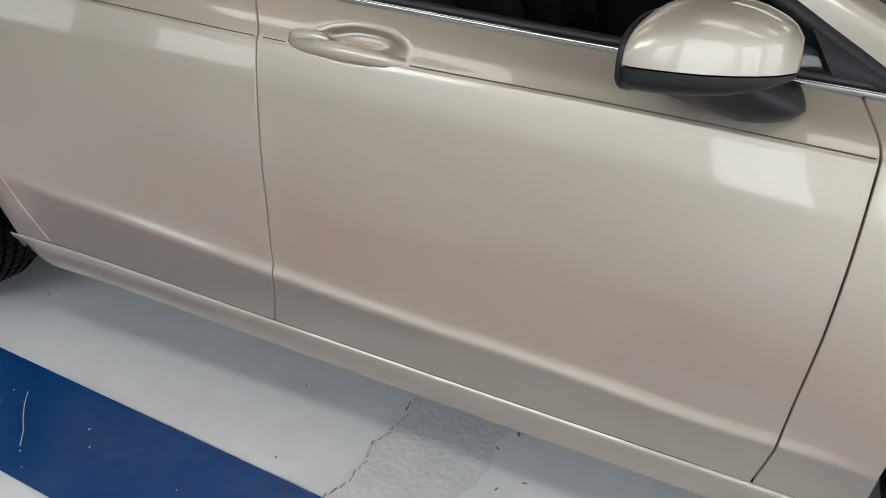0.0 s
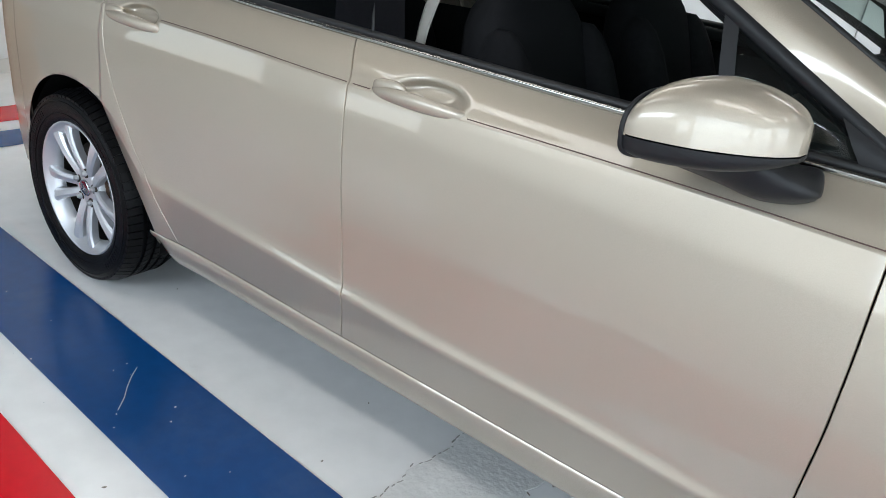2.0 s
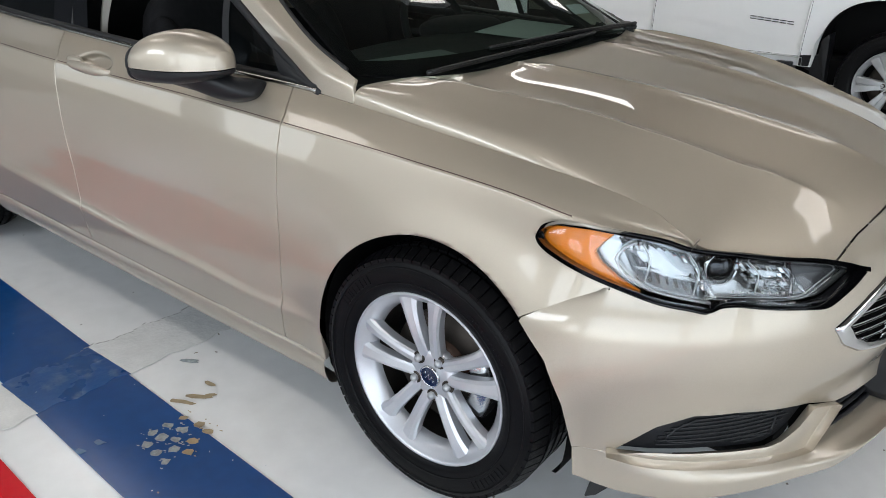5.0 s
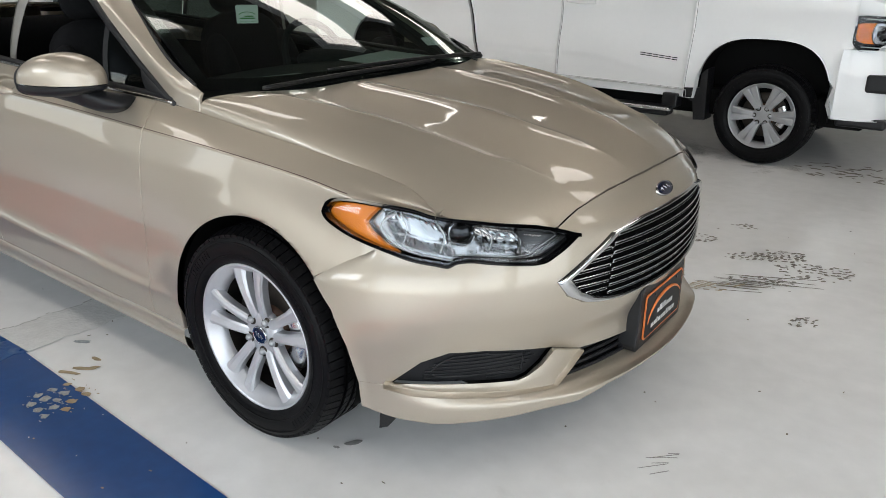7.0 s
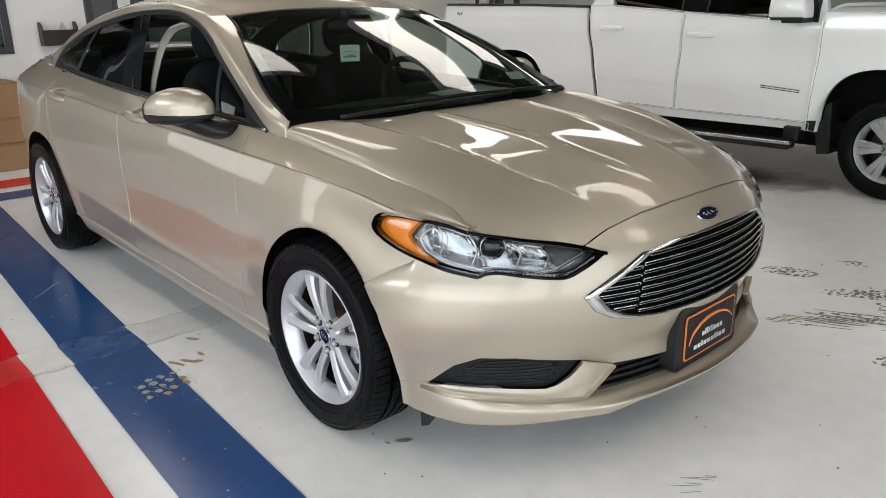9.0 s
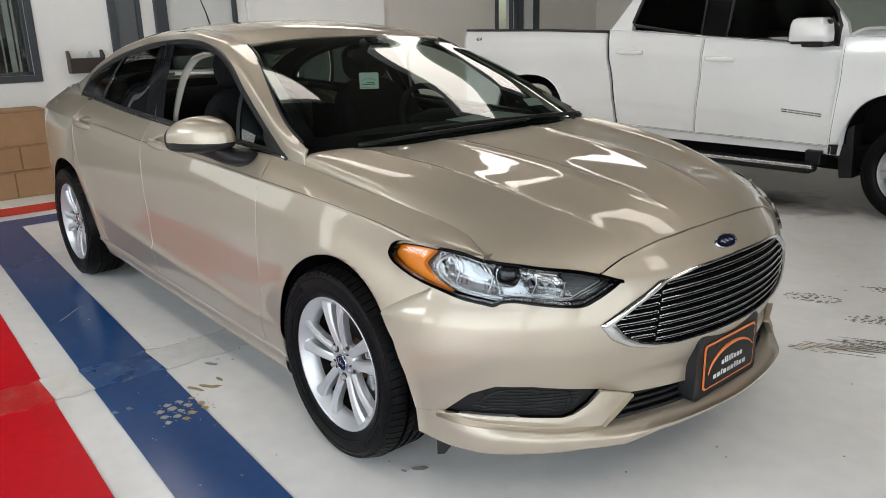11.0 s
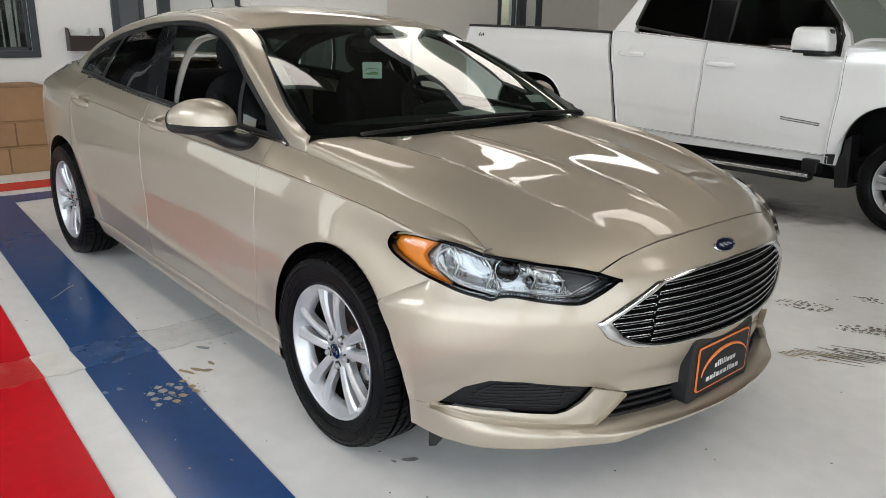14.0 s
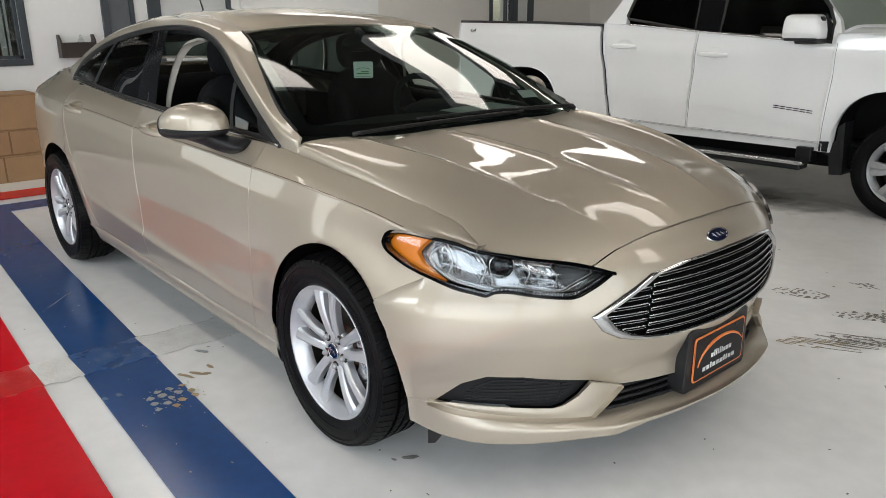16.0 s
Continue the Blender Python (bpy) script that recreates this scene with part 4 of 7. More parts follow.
# ---- the blue oval badge ----
def oval_badge(parent, centre, n, up, w, h, name="badge"):
    """A chrome-rimmed deep blue oval; the script on it is left as plain strokes."""
    n, up = Vector(n).normalized(), Vector(up).normalized()
    rt = up.cross(n).normalized()
    m = Matrix(((rt.x, n.x, up.x, centre[0]), (rt.y, n.y, up.y, centre[1]), (rt.z, n.z, up.z, centre[2]), (0, 0, 0, 1)))
    a = np.linspace(0, 2 * np.pi, 40, endpoint=False)
    e = lambda k, y: np.stack([k * w / 2 * np.cos(a), np.full(40, y), k * h / 2 * np.sin(a)], 1)
    rim = sheet(name, np.array([e(1.0, -0.003), e(1.0, 0.003), e(0.94, 0.005), e(0.86, 0.003)]), CHROME, parent, 0, wrap=True, label="blue oval maker's badge with a chrome rim")
    face = finish("face", np.concatenate([e(0.88, 0.0032), [(0, 0.0045, 0)]]), [(i, (i + 1) % 40, 40) for i in range(40)], BLUE_OVAL, rim)
    t = np.linspace(0, 1, 30)
    pts = np.stack([(t - 0.5) * w * 0.55, np.full(30, 0.0052), h * 0.16 * np.sin(t * 19) * (1 - 0.4 * t)], 1)
    tube("stroke", pts, w * 0.012, CHROME, rim, 5)
    rim.matrix_local = m
    return rim


oval_badge(car, tuple(nose(-1.8, 0.753, 0.004)), (0.75, 0, 0.66), (-0.66, 0, 0.75), 0.115, 0.046)


# ---- headlamps ----
def amber_grid(off):
    zs = np.linspace(0.688, 0.795, 18)
    inn = np.interp(zs, [0.688, 0.705, 0.732, 0.753, 0.775, 0.797], [71.4, 75.0, 78.7, 80.2, 78.4, 76.0])
    out = np.interp(zs, [0.688, 0.694, 0.719, 0.747, 0.765, 0.785, 0.795], [73.0, 77.0, 84.0, 89.6, 91.0, 89.6, 86.0])
    u = np.linspace(0, 1, 14)[None]
    return nose(-(inn[:, None] + (out - inn)[:, None] * u), zs[:, None] + 0 * u, off)


def headlamp(sgn):
    flip = [1, sgn, 1]
    lamp_e = empty("headlamp")
    lamp_e.parent = car
    lamp_e["label"] = "clear headlamp with an amber corner and black border"
    ph = np.unique(np.r_[np.linspace(33.3, 91, 80), 41.5, 45.5, 58.3, 60.3])
    top, bot = crv(HL_TOP, ph), crv(HL_BOT, ph)
    mid = (top + bot) / 2
    kw = dict(mirror=sgn < 0)
    shrink = lambda k: (mid + (top - mid) * k, mid + (bot - mid) * k)
    t, b = shrink(0.995)
    sheet("lens", strip(-ph, t, b, 10, off=0.005, bulge=0.003), CLEAR, lamp_e, skirt=0, label="clear plastic lens", **kw).visible_shadow = False
    sheet("housing", strip(-ph, t, b, 8, off=-0.040), LAMP_SMOKE, lamp_e, skirt=0, label="dark lamp housing", **kw)
    # border
    edge = np.concatenate([nose(-ph, top, 0.004), nose(-ph[::-1][1:-1], bot[::-1][1:-1], 0.004)])
    tube("border", edge * flip, 0.0044, GLOSS_BLACK, lamp_e, 8, closed=True, up=(0.5, -0.5 * sgn, 0.2))
    sheet("rim_band", strip(-ph, top, top - 0.0065, 3, off=-0.002), GLOSS_BLACK, lamp_e, skirt=0.03, **kw)
    deep = 0.0065 + 0.006 * ss(46, 40, ph) + 0.003 * ss(60, 52, ph)
    sheet("rim_band", strip(-ph, np.minimum(bot + deep, top), bot, 3, off=-0.002), GLOSS_BLACK, lamp_e, skirt=0.03, **kw)
    sheet("amber_reflector", amber_grid(-0.006), ORANGE, lamp_e, skirt=0.02, label="amber side reflector", **kw)
    # inner end: a dark panel with an L-shaped light guide
    pi = np.linspace(35.4, 45.5, 16)
    ti, bi = crv(HL_TOP, pi), crv(HL_BOT, pi)
    mi = (ti + bi) / 2
    sheet("dark_panel", strip(-pi, mi + (ti - mi) * 0.8, mi + (bi - mi) * 0.72, 6, off=-0.024), LAMP_DARK, lamp_e, skirt=0.01, **kw)
    for dz, dp, rad, mt in ((0.0, 0.0, 0.0022, REFLECTOR), (0.005, 0.5, 0.0013, LAMP_GREY)):
        gp = np.array([(36.3, 0.7125), (38.2, 0.702), (40.1, 0.6915), (42, 0.680), (43.6, 0.670), (46, 0.669), (48.5, 0.671), (53, 0.675), (59.3, 0.679)])
        tube("light_guide", curve3(nose(-(gp[:, 0] + dp), gp[:, 1] + dz, -0.010), 40) * flip, rad, mt, lamp_e, 6)
    # the white daytime lamp, bent round the outer bowl and along the foot
    gp = np.array([(72.0, 0.781), (74.7, 0.7645), (75.8, 0.745), (74.6, 0.7215), (72, 0.704), (69.1, 0.690), (64.2, 0.679), (59.6, 0.671)])
    path = curve3(nose(-gp[:, 0], gp[:, 1], -0.010), 50)
    tube("daytime_lamp", path * flip, np.interp(np.linspace(0, 1, 50), [0, 0.25, 0.5, 1], [0.0055, 0.0045, 0.0028, 0.0038]), LAMP_GREY, lamp_e, 8, flat=0.7, label="white daytime lamp strip")
    tube("daytime_edge", (path + [0.002, 0.0, 0.010]) * flip, 0.0013, REFLECTOR, lamp_e, 5)
    # fluted and facetted bright bowls either side of the projector
    for lo, hi, flutes, deep in ((60.2, 74.0, 9, 0.034), (44.5, 54.6, 5, 0.026)):
        pk = np.linspace(lo, hi, 57)
        u = (pk - lo) / (hi - lo)
        z1, z0 = crv(HL_TOP, pk) - 0.012, crv(HL_BOT, pk) + 0.018
        rows = []
        for v in np.linspace(0, 1, 31):
            step = 0.007 * (math.floor(v * 3 + 0.2) - v * 3 + 0.3)
            bowl = -0.016 - deep * (math.sin(math.pi * v) ** 0.7) * np.sin(np.pi * u) ** 0.5
            facet = 0.0075 * (np.abs((u * flutes) % 1 - 0.5) - 0.25)
            rows.append(nose(-(pk + 3.0 * (v - 0.5)), z0 + (z1 - z0) * v, bowl + step + facet))
        sheet("reflector", np.array(rows), REFLECTOR, lamp_e, skirt=0, label="bright fluted reflector bowl", **kw)
        for k in range(3):
            q = lo + (hi - lo) * (k + 0.6) / 3.3
            zt, zb = float(crv(HL_TOP, q)) - 0.014, float(crv(HL_BOT, q)) + 0.022
            tube("divider", curve3([nose(-q, zt, -0.016), nose(-(q - 1.2), (zt + zb) / 2, -0.020), nose(-(q - 0.2), zb, -0.014)], 10) * flip, 0.0016, CLEAR_PANE if k % 2 else LAMP_GREY, lamp_e, 5)
    pk = np.linspace(46, 56, 9)
    for q in pk:
        ellipsoid("bead", nose(-q, 0.682 + 0.0009 * (q - 46), -0.012) * flip, (0.0028, 0.0028, 0.0022), LAMP_GREY, lamp_e, 8)
    c = nose(-57.6, 0.7325, -0.026) * flip
    ax = Vector((math.cos(radians(40)), -math.sin(radians(40)) * sgn, 0.06)).normalized()
    rot = ax.to_track_quat("-Y", "Z").to_matrix().to_4x4()
    ring = revolve("projector_ring", [(0.040, 0.024), (0.0385, 0.0), (0.036, -0.009), (0.0335, -0.009), (0.0315, 0.002)], REFLECTOR, lamp_e, 36, label="chrome projector ring")
    ring.matrix_local = Matrix.Translation(c) @ rot
    a = np.linspace(0, np.pi / 2, 10)
    ball = revolve("projector_lens", np.stack([0.0315 * np.sin(a) + 1e-4, 0.002 - 0.020 * np.cos(a)], 1), DARK_CHROME, lamp_e, 32)
    ball.matrix_local = Matrix.Translation(c) @ rot
    if sgn < 0:
        lamp_e.location = (-0.012, -0.018, -0.004)
    return lamp_e


headlamp(1)
headlamp(-1)


# ---- wheels ----
def wheel(parent, x, y, z, out, size=1.0, spokes=None, alloy=None, base=95, label=""):
    """A road wheel with its tyre. out: -1 faces the car's right."""
    w = empty("wheel")
    w.parent = parent
    w.location = (x, y, z)
    w.scale = (1, -out, 1)
    w["label"] = label or "silver ten-spoke alloy wheel with a black tyre"
    half = [(0.226, -0.094), (0.236, -0.106), (0.252, -0.1125), (0.256, -0.1120), (0.262, -0.1145), (0.290, -0.1155), (0.308, -0.1115), (0.314, -0.105), (0.319, -0.094), (0.3225, -0.078), (0.3245, -0.060), (0.3250, -0.030), (0.3252, -0.012)]
    prof = half + [(r, -yy) for r, yy in half[::-1]]
    tyre = revolve("tyre", prof, RUBBER, w, 96, label="black radial tyre")
    v, f = [], []
    nb = 72
    for k in range(nb):
        for y0, y1, r0, r1, tilt in ((-0.1090, -0.064, 0.308, 0.3345, 0.18), (0.064, 0.1090, 0.308, 0.3345, -0.18), (-0.0475, -0.024, 0.326, 0.3338, 0.3), (0.024, 0.0475, 0.326, 0.3338, -0.3), (-0.0105, 0.0105, 0.326, 0.3338, 0.0)):
            a0 = 2 * math.pi * (k + (0.5 if y0 > 0 else 0)) / nb
            da = 2 * math.pi / nb * 0.86
            b = len(v)
            for (aa, rr) in ((a0, r0), (a0 + da, r0), (a0 + da, r1), (a0, r1)):
                for yy in (y0, y1):
                    sh = tilt * 2 * math.pi / nb * (0 if yy == y0 else 1)
                    rloc = rr - (0.0150 if abs(yy) > 0.1 and rr == r1 else 0)
                    v.append((rloc * math.cos(aa + sh), yy, rloc * math.sin(aa + sh)))
            f += [(b, b + 2, b + 4, b + 6), (b + 1, b + 7, b + 5, b + 3), (b, b + 1, b + 3, b + 2), (b + 2, b + 3, b + 5, b + 4), (b + 4, b + 5, b + 7, b + 6), (b + 6, b + 7, b + 1, b)]
    finish("tread", v, f, RUBBER, tyre, False)
    # raised moulding on the sidewall, left as plain narrow blocks, and two fine ribs
    mo = random.Random(3)
    for start, n in ((2.62, 9), (5.80, 9), (1.0, 12), (4.2, 12)):
        v, f = [], []
        a0 = start
        tall = 0.022 if n == 9 else 0.008
        for k in range(n):
            wd = mo.uniform(0.018, 0.052) * (1 if n == 9 else 0.6)
            b = len(v)
            for aa, rr in ((a0, 0.270), (a0 - wd, 0.270), (a0 - wd, 0.270 + tall), (a0, 0.270 + tall)):
                v.append((rr * math.cos(aa), -0.1166, rr * math.sin(aa)))
                v.append((rr * math.cos(aa), -0.112, rr * math.sin(aa)))
            f += [(b, b + 2, b + 4, b + 6), (b, b + 1, b + 3, b + 2), (b + 2, b + 3, b + 5, b + 4), (b + 4, b + 5, b + 7, b + 6), (b + 6, b + 7, b + 1, b)]
            a0 -= wd + mo.uniform(0.012, 0.022)
        finish("moulding", v, f, RUBBER, tyre, False)
    for rr, yy in ((0.2985, -0.1150), (0.2600, -0.1145)):
        revolve("sidewall_rib", [(rr - 0.002, yy + 0.002), (rr - 0.001, yy - 0.0016), (rr + 0.001, yy - 0.0016), (rr + 0.002, yy + 0.002)], RUBBER, tyre, 96)
    al = alloy or ALLOY
    rim = revolve("rim", [(0.2285, -0.090), (0.2325, -0.100), (0.2310, -0.1045), (0.2265, -0.1045), (0.2225, -0.099), (0.2170, -0.093), (0.2040, -0.080), (0.1950, -0.066), (0.1930, -0.048)], al, w, 80, label="silver alloy rim")
    revolve("barrel", [(0.1985, -0.060), (0.1985, 0.08), (0.222, 0.10)], STEEL, rim, 48, label="dull inner barrel of the rim")
    if spokes is None:
        for k in range(5):
            for sg in (-1, 1):
                ang = radians(base + 72 * k)
                ca, sa = math.cos(ang), math.sin(ang)
                secs = []
                for t in np.linspace(0, 1, 14):
                    r = 0.034 + (0.2165 - 0.034) * t
                    lat = sg * (0.0170 + 0.0275 * t**1.25)
                    wd = 0.0165 - 0.002 * math.sin(math.pi * t) + 0.0040 * t + 0.010 * t**7
                    yo = -0.070 - 0.021 * math.sin(t * math.pi * 0.5) - 0.005 * math.sin(math.pi * t)
                    dep = 0.034
                    inner, outer = lat - sg * wd, lat + sg * wd
                    ring = []
                    for l, yy in ((inner, yo + dep), (inner, yo + 0.007 + 0.006 * t), (lat - sg * wd * 0.62, yo + 0.004), (lat + sg * wd * 0.30, yo - 0.001), (lat + sg * wd * 0.80, yo + 0.002), (outer, yo + 0.009), (outer - sg * 0.003, yo + dep)):
                        ring.append((r * ca - l * sa, yy, r * sa + l * ca))
                    secs.append(ring)
                flat(sheet("spoke", np.array(secs), al, rim, skirt=0, flip=sg < 0))
    else:
        for k in range(spokes):
            ang = radians(base + 360 / spokes * k)
            ca, sa = math.cos(ang), math.sin(ang)
            secs = []
            for t in np.linspace(0, 1, 10):
                r = 0.045 + (0.217 - 0.045) * t
                wd = 0.026 + 0.032 * t**1.2
                yo = -0.072 - 0.020 * math.sin(t * math.pi * 0.5)
                ring = []
                for l, yy in ((-wd, yo + 0.035), (-wd, yo + 0.005), (-wd * 0.85, yo), (-wd * 0.22 * t, yo + 0.001), (0, yo + 0.010 * t), (wd * 0.22 * t, yo + 0.001), (wd * 0.85, yo), (wd, yo + 0.005), (wd, yo + 0.035)):
                    ring.append((r * ca - l * sa, yy, r * sa + l * ca))
                secs.append(ring)
            flat(sheet("spoke", np.array(secs), al, rim, skirt=0))
    revolve("hub", [(0.001, -0.071), (0.034, -0.072), (0.046, -0.072), (0.064, -0.070), (0.072, -0.055), (0.070, -0.02)], al, rim, 40)
    nuts = 5 if spokes is None else 6
    for k in range(nuts):
        a = radians(base + (36 if spokes is None else 0) + 360 / nuts * k)
        # A dark disc on the hub face stands in for the shaded recess.
        well = revolve("nut_recess", [(0.0005, -0.0745), (0.0165, -0.0745), (0.0168, -0.070)], STEEL, w, 14)
        well.location = (0.054 * math.cos(a), 0, 0.054 * math.sin(a))
        nut = revolve("lug_nut", [(0.0005, -0.088), (0.006, -0.0875), (0.0095, -0.083), (0.0105, -0.080), (0.0105, -0.066), (0.0145, -0.064), (0.0145, -0.060)], TRUCK_ALLOY, w, 12)
        nut.location = (0.054 * math.cos(a), 0, 0.054 * math.sin(a))
    revolve("brake_disc", [(0.075, -0.018), (0.080, -0.022), (0.150, -0.022), (0.152, -0.016), (0.150, 0.002)], STEEL, w, 48, label="worn steel brake disc")
    revolve("hat", [(0.001, -0.045), (0.070, -0.045), (0.078, -0.020)], RUST, w, 32)
    revolve("dust_shield", [(0.001, 0.03), (0.195, 0.03)], DARK, w, 40)
    g = [[((r) * math.cos(a), yy, r * math.sin(a)) for a in np.linspace(-0.55, 0.55, 14)] for r, yy in ((0.098, 0.005), (0.098, -0.042), (0.112, -0.050), (0.145, -0.050), (0.160, -0.040), (0.162, 0.005))]
    sheet("caliper", np.array(g), SATIN, w, skirt=0.01, label="bare metal brake caliper")
    return w


for wx, wz, b in ((0.0, 0.3325, 96), (-2.851, 0.3325, 118)):
    for sg in (-1, 1):
        wh = wheel(car, wx, 0.797 * sg, wz, sg, base=b)
        if sg < 0:
            oval_badge(wh, (0, -0.0765, 0), (0, -1, 0), (0.30, 0, 1), 0.060, 0.057, "centre_cap")

for cx, cz, cr in ARCHES:
    th = np.radians(np.linspace(-24, 204, 50))
    for sg in (-1, 1):
        g = np.array([[(cx + ((arch_r(math.degrees(t)) if cx > -1 else cr) + e) * math.cos(t), sg * yy, max(cz + ((arch_r(math.degrees(t)) if cx > -1 else cr) + e) * math.sin(t), 0.215)) for t in th] for yy, e in ((0.866, 0.010), (0.850, 0.012), (0.70, 0.014), (0.52, 0.014))])
        sheet("arch_liner", g, DARK, car, skirt=0, label="black plastic wheel arch liner")
        a = np.array([(cx + (cr + 0.01) * math.cos(t), max(cz + (cr + 0.01) * math.sin(t), 0.215)) for t in th])
        finish("arch_wall", [(p, sg * 0.53, q) for p, q in a], [tuple(range(len(a)))], DARK, car, False)
box("underbody", (-3.6, -0.52, 0.17), (0.72, 0.52, 0.30), DARK, car, 0.03, label="dark underbody")
box("floor_pan", (-2.42, -0.80, 0.18), (-0.38, 0.80, 0.24), DARK, car, 0.02)

# ---- glasshouse ----
DLO = [(-0.330, -0.767, 0.946), (-0.452, -0.762, 0.955), (-0.62, -0.742, 1.045), (-0.88, -0.702, 1.19), (-1.05, -0.667, 1.282), (-1.22, -0.640, 1.338), (-1.40, -0.625, 1.366), (-1.60, -0.619, 1.374), (-1.90, -0.623, 1.362), (-2.35, -0.652, 1.302), (-2.62, -0.678, 1.235), (-2.78, -0.700, 1.170), (-2.86, -0.718, 1.105), (-2.865, -0.732, 1.072), (-3.05, -0.727, 1.082), (-3.4, -0.672, 1.084), (-3.80, -0.545, 1.066)]
OUTER = [(-0.336, -0.750, 1.003), (-0.375, -0.745, 1.020), (-0.49, -0.728, 1.064), (-0.80, -0.634, 1.218), (-1.0, -0.562, 1.315), (-1.10, -0.545, 1.352), (-1.30, -0.536, 1.393), (-1.60, -0.530, 1.422), (-1.90, -0.536, 1.424), (-2.35, -0.565, 1.376), (-2.70, -0.596, 1.290), (-2.98, -0.626, 1.192), (-3.18, -0.642, 1.138), (-3.30, -0.640, 1.119), (-3.42, -0.625, 1.110), (-3.6, -0.585, 1.100), (-3.79, -0.51, 1.085)]
MIDC = [tuple((np.array(a) + np.array(b)) / 2 + np.array([0.0, -0.014, 0.010])) for a, b in zip(DLO, OUTER)]


def through_points(pts, n):
    """A smooth curve evenly shared between given points, so that curves of one loft keep step."""
    p = np.asarray(pts, float)
    s = np.arange(len(p))
    return np.stack([pc(s, p[:, i], np.linspace(0, len(p) - 1, n)) for i in range(3)], 1)


for k in (-1, -2, -3, -4):
    MIDC[k] = tuple((np.array(DLO[k]) + np.array(OUTER[k])) / 2 + np.array([0.0, -0.006, 0.001]))
MIDC[0] = tuple((np.array(DLO[0]) + np.array(OUTER[0])) / 2 + np.array([0.0, -0.003, 0.004]))
cc = np.stack([through_points(k, 150) for k in (DLO, MIDC, OUTER)])
q = np.linspace(0, 1, 14)
g = np.stack([np.stack([pc([0, 0.5, 1], cc[:, j, i], q) for i in range(3)], 1) for j in range(150)], 1)
g_frame = g
both("side_frame", g, PAINT, car, skirt=0.012, label="champagne painted pillar and roof rail")
dl = through_points(DLO[1:14], 120)
for sg in (1, -1):
    tube("window_trim", (dl + [0, 0.004, -0.006]) * [1, sg, 1], 0.012, BLACK, car, 8, flat=1.3)
xs = np.linspace(-2.86, -0.462, 120)
bl = np.stack([xs, -wbelt(xs) - 0.002, zbelt(xs) + 0.006], 1)
for sg in (1, -1):
    tube("belt_chrome", bl * [1, sg, 1], 0.0052, BELT_CHROME, car, 10, flat=1.3, label="bright chrome strip along the windows")
    tube("belt_seal", (bl + [0, 0.012, 0.010]) * [1, sg, 1], 0.010, SEAL, car, 6)


def dlo_top(x):
    k = np.argmax(dl[:, 0] < -2.862) if (dl[:, 0] < -2.862).any() else len(dl)
    d = dl[:k][::-1]
    return np.interp(x, d[:, 0], d[:, 1]), np.interp(x, d[:, 0], d[:, 2])


def window_sheet(name, b0, b1, t0, t1, mat, inset=0.008, n=26, label=""):
    """A panel of the side glazing, from x b0..b1 at the belt to t0..t1 at the top."""
    u = np.linspace(0, 1, n)
    cols = []
    for k in u:
        xb, xt = b0 + (b1 - b0) * k, t0 + (t1 - t0) * k
        lo = np.array([xb, -float(wbelt(xb)) + inset, float(zbelt(xb)) + 0.004])
        w, z = dlo_top(xt)
        hi = np.array([xt, float(w) + inset, float(z) + 0.004])
        cols.append([lo + (hi - lo) * v + np.array([0, -0.012 * math.sin(math.pi * v), 0]) for v in np.linspace(0, 1, 14)])
    return both(name, np.array(cols), mat, car, skirt=0, label=label)


window_sheet("rear_door_glass", -2.445, -1.76, -2.27, -1.85, TINT, 0.010, label="dark tinted side window, shut")
window_sheet("quarter_glass", -2.845, -2.485, -2.80, -2.30, TINT, 0.010, label="small dark quarter window")
window_sheet("b_pillar_cover", -1.76, -1.535, -1.855, -1.68, GLOSS_BLACK, 0.003, label="gloss black door pillar cover")
window_sheet("divider_post", -2.485, -2.445, -2.305, -2.265, BLACK, 0.004)
window_sheet("sail_glass", -0.80, -0.60, -0.865, -0.66, SAIL, 0.010, label="small fixed front window")
window_sheet("sail_post", -0.825, -0.795, -0.885, -0.855, BLACK, 0.006)
window_sheet("sail_post", -0.585, -0.470, -0.66, -0.47, BLACK, 0.005)
xs2 = np.array([(-1.632, -wbelt(-1.632) + 0.002, zbelt(-1.632) + 0.008), (-1.765, -0.628, 1.362)])
for sg in (1, -1):
    tube("pillar_groove", np.linspace(xs2[0], xs2[1], 8) * [1, sg, 1], 0.004, SEAL, car, 5)

# ---- windshield, roof, tail ----
base_c = [(-0.345, -0.742, 1.010), (-0.238, -0.58, 1.000), (-0.180, -0.30, 0.997), (-0.165, 0, 0.997)]
top_c = [(-1.062, -0.548, 1.345), (-1.10, -0.40, 1.363), (-1.135, -0.2, 1.374), (-1.145, 0, 1.377)]
sym = lambda c: list(c) + [(x, -y, z) for x, y, z in c[::-1][1:]]
mid_c = [tuple((np.array(a) + np.array(b)) / 2 + np.array([0.012, 0, 0.018])) for a, b in zip(base_c, top_c)]
mid_c[0] = (mid_c[0][0], mid_c[0][1] - 0.015, mid_c[0][2] - 0.006)
gw = loft([sym(base_c), sym(mid_c), sym(top_c)], 61, 24)
sheet("windshield", gw, WINDSHIELD, car, skirt=0, label="clear laminated windshield")
for a, b in (((0, 24), (0, 3)), ((0, 24), (58, 61))):
    sheet("windshield_border", gw[a[0]:a[1], b[0]:b[1]] + [-0.004, 0, -0.006], GLOSS_BLACK, car, skirt=0)
sheet("windshield_border", gw[21:24] + [-0.004, 0, -0.006], GLOSS_BLACK, car, skirt=0)
sheet("windshield_border", gw[0:3] + [-0.004, 0, -0.006], GLOSS_BLACK, car, skirt=0)
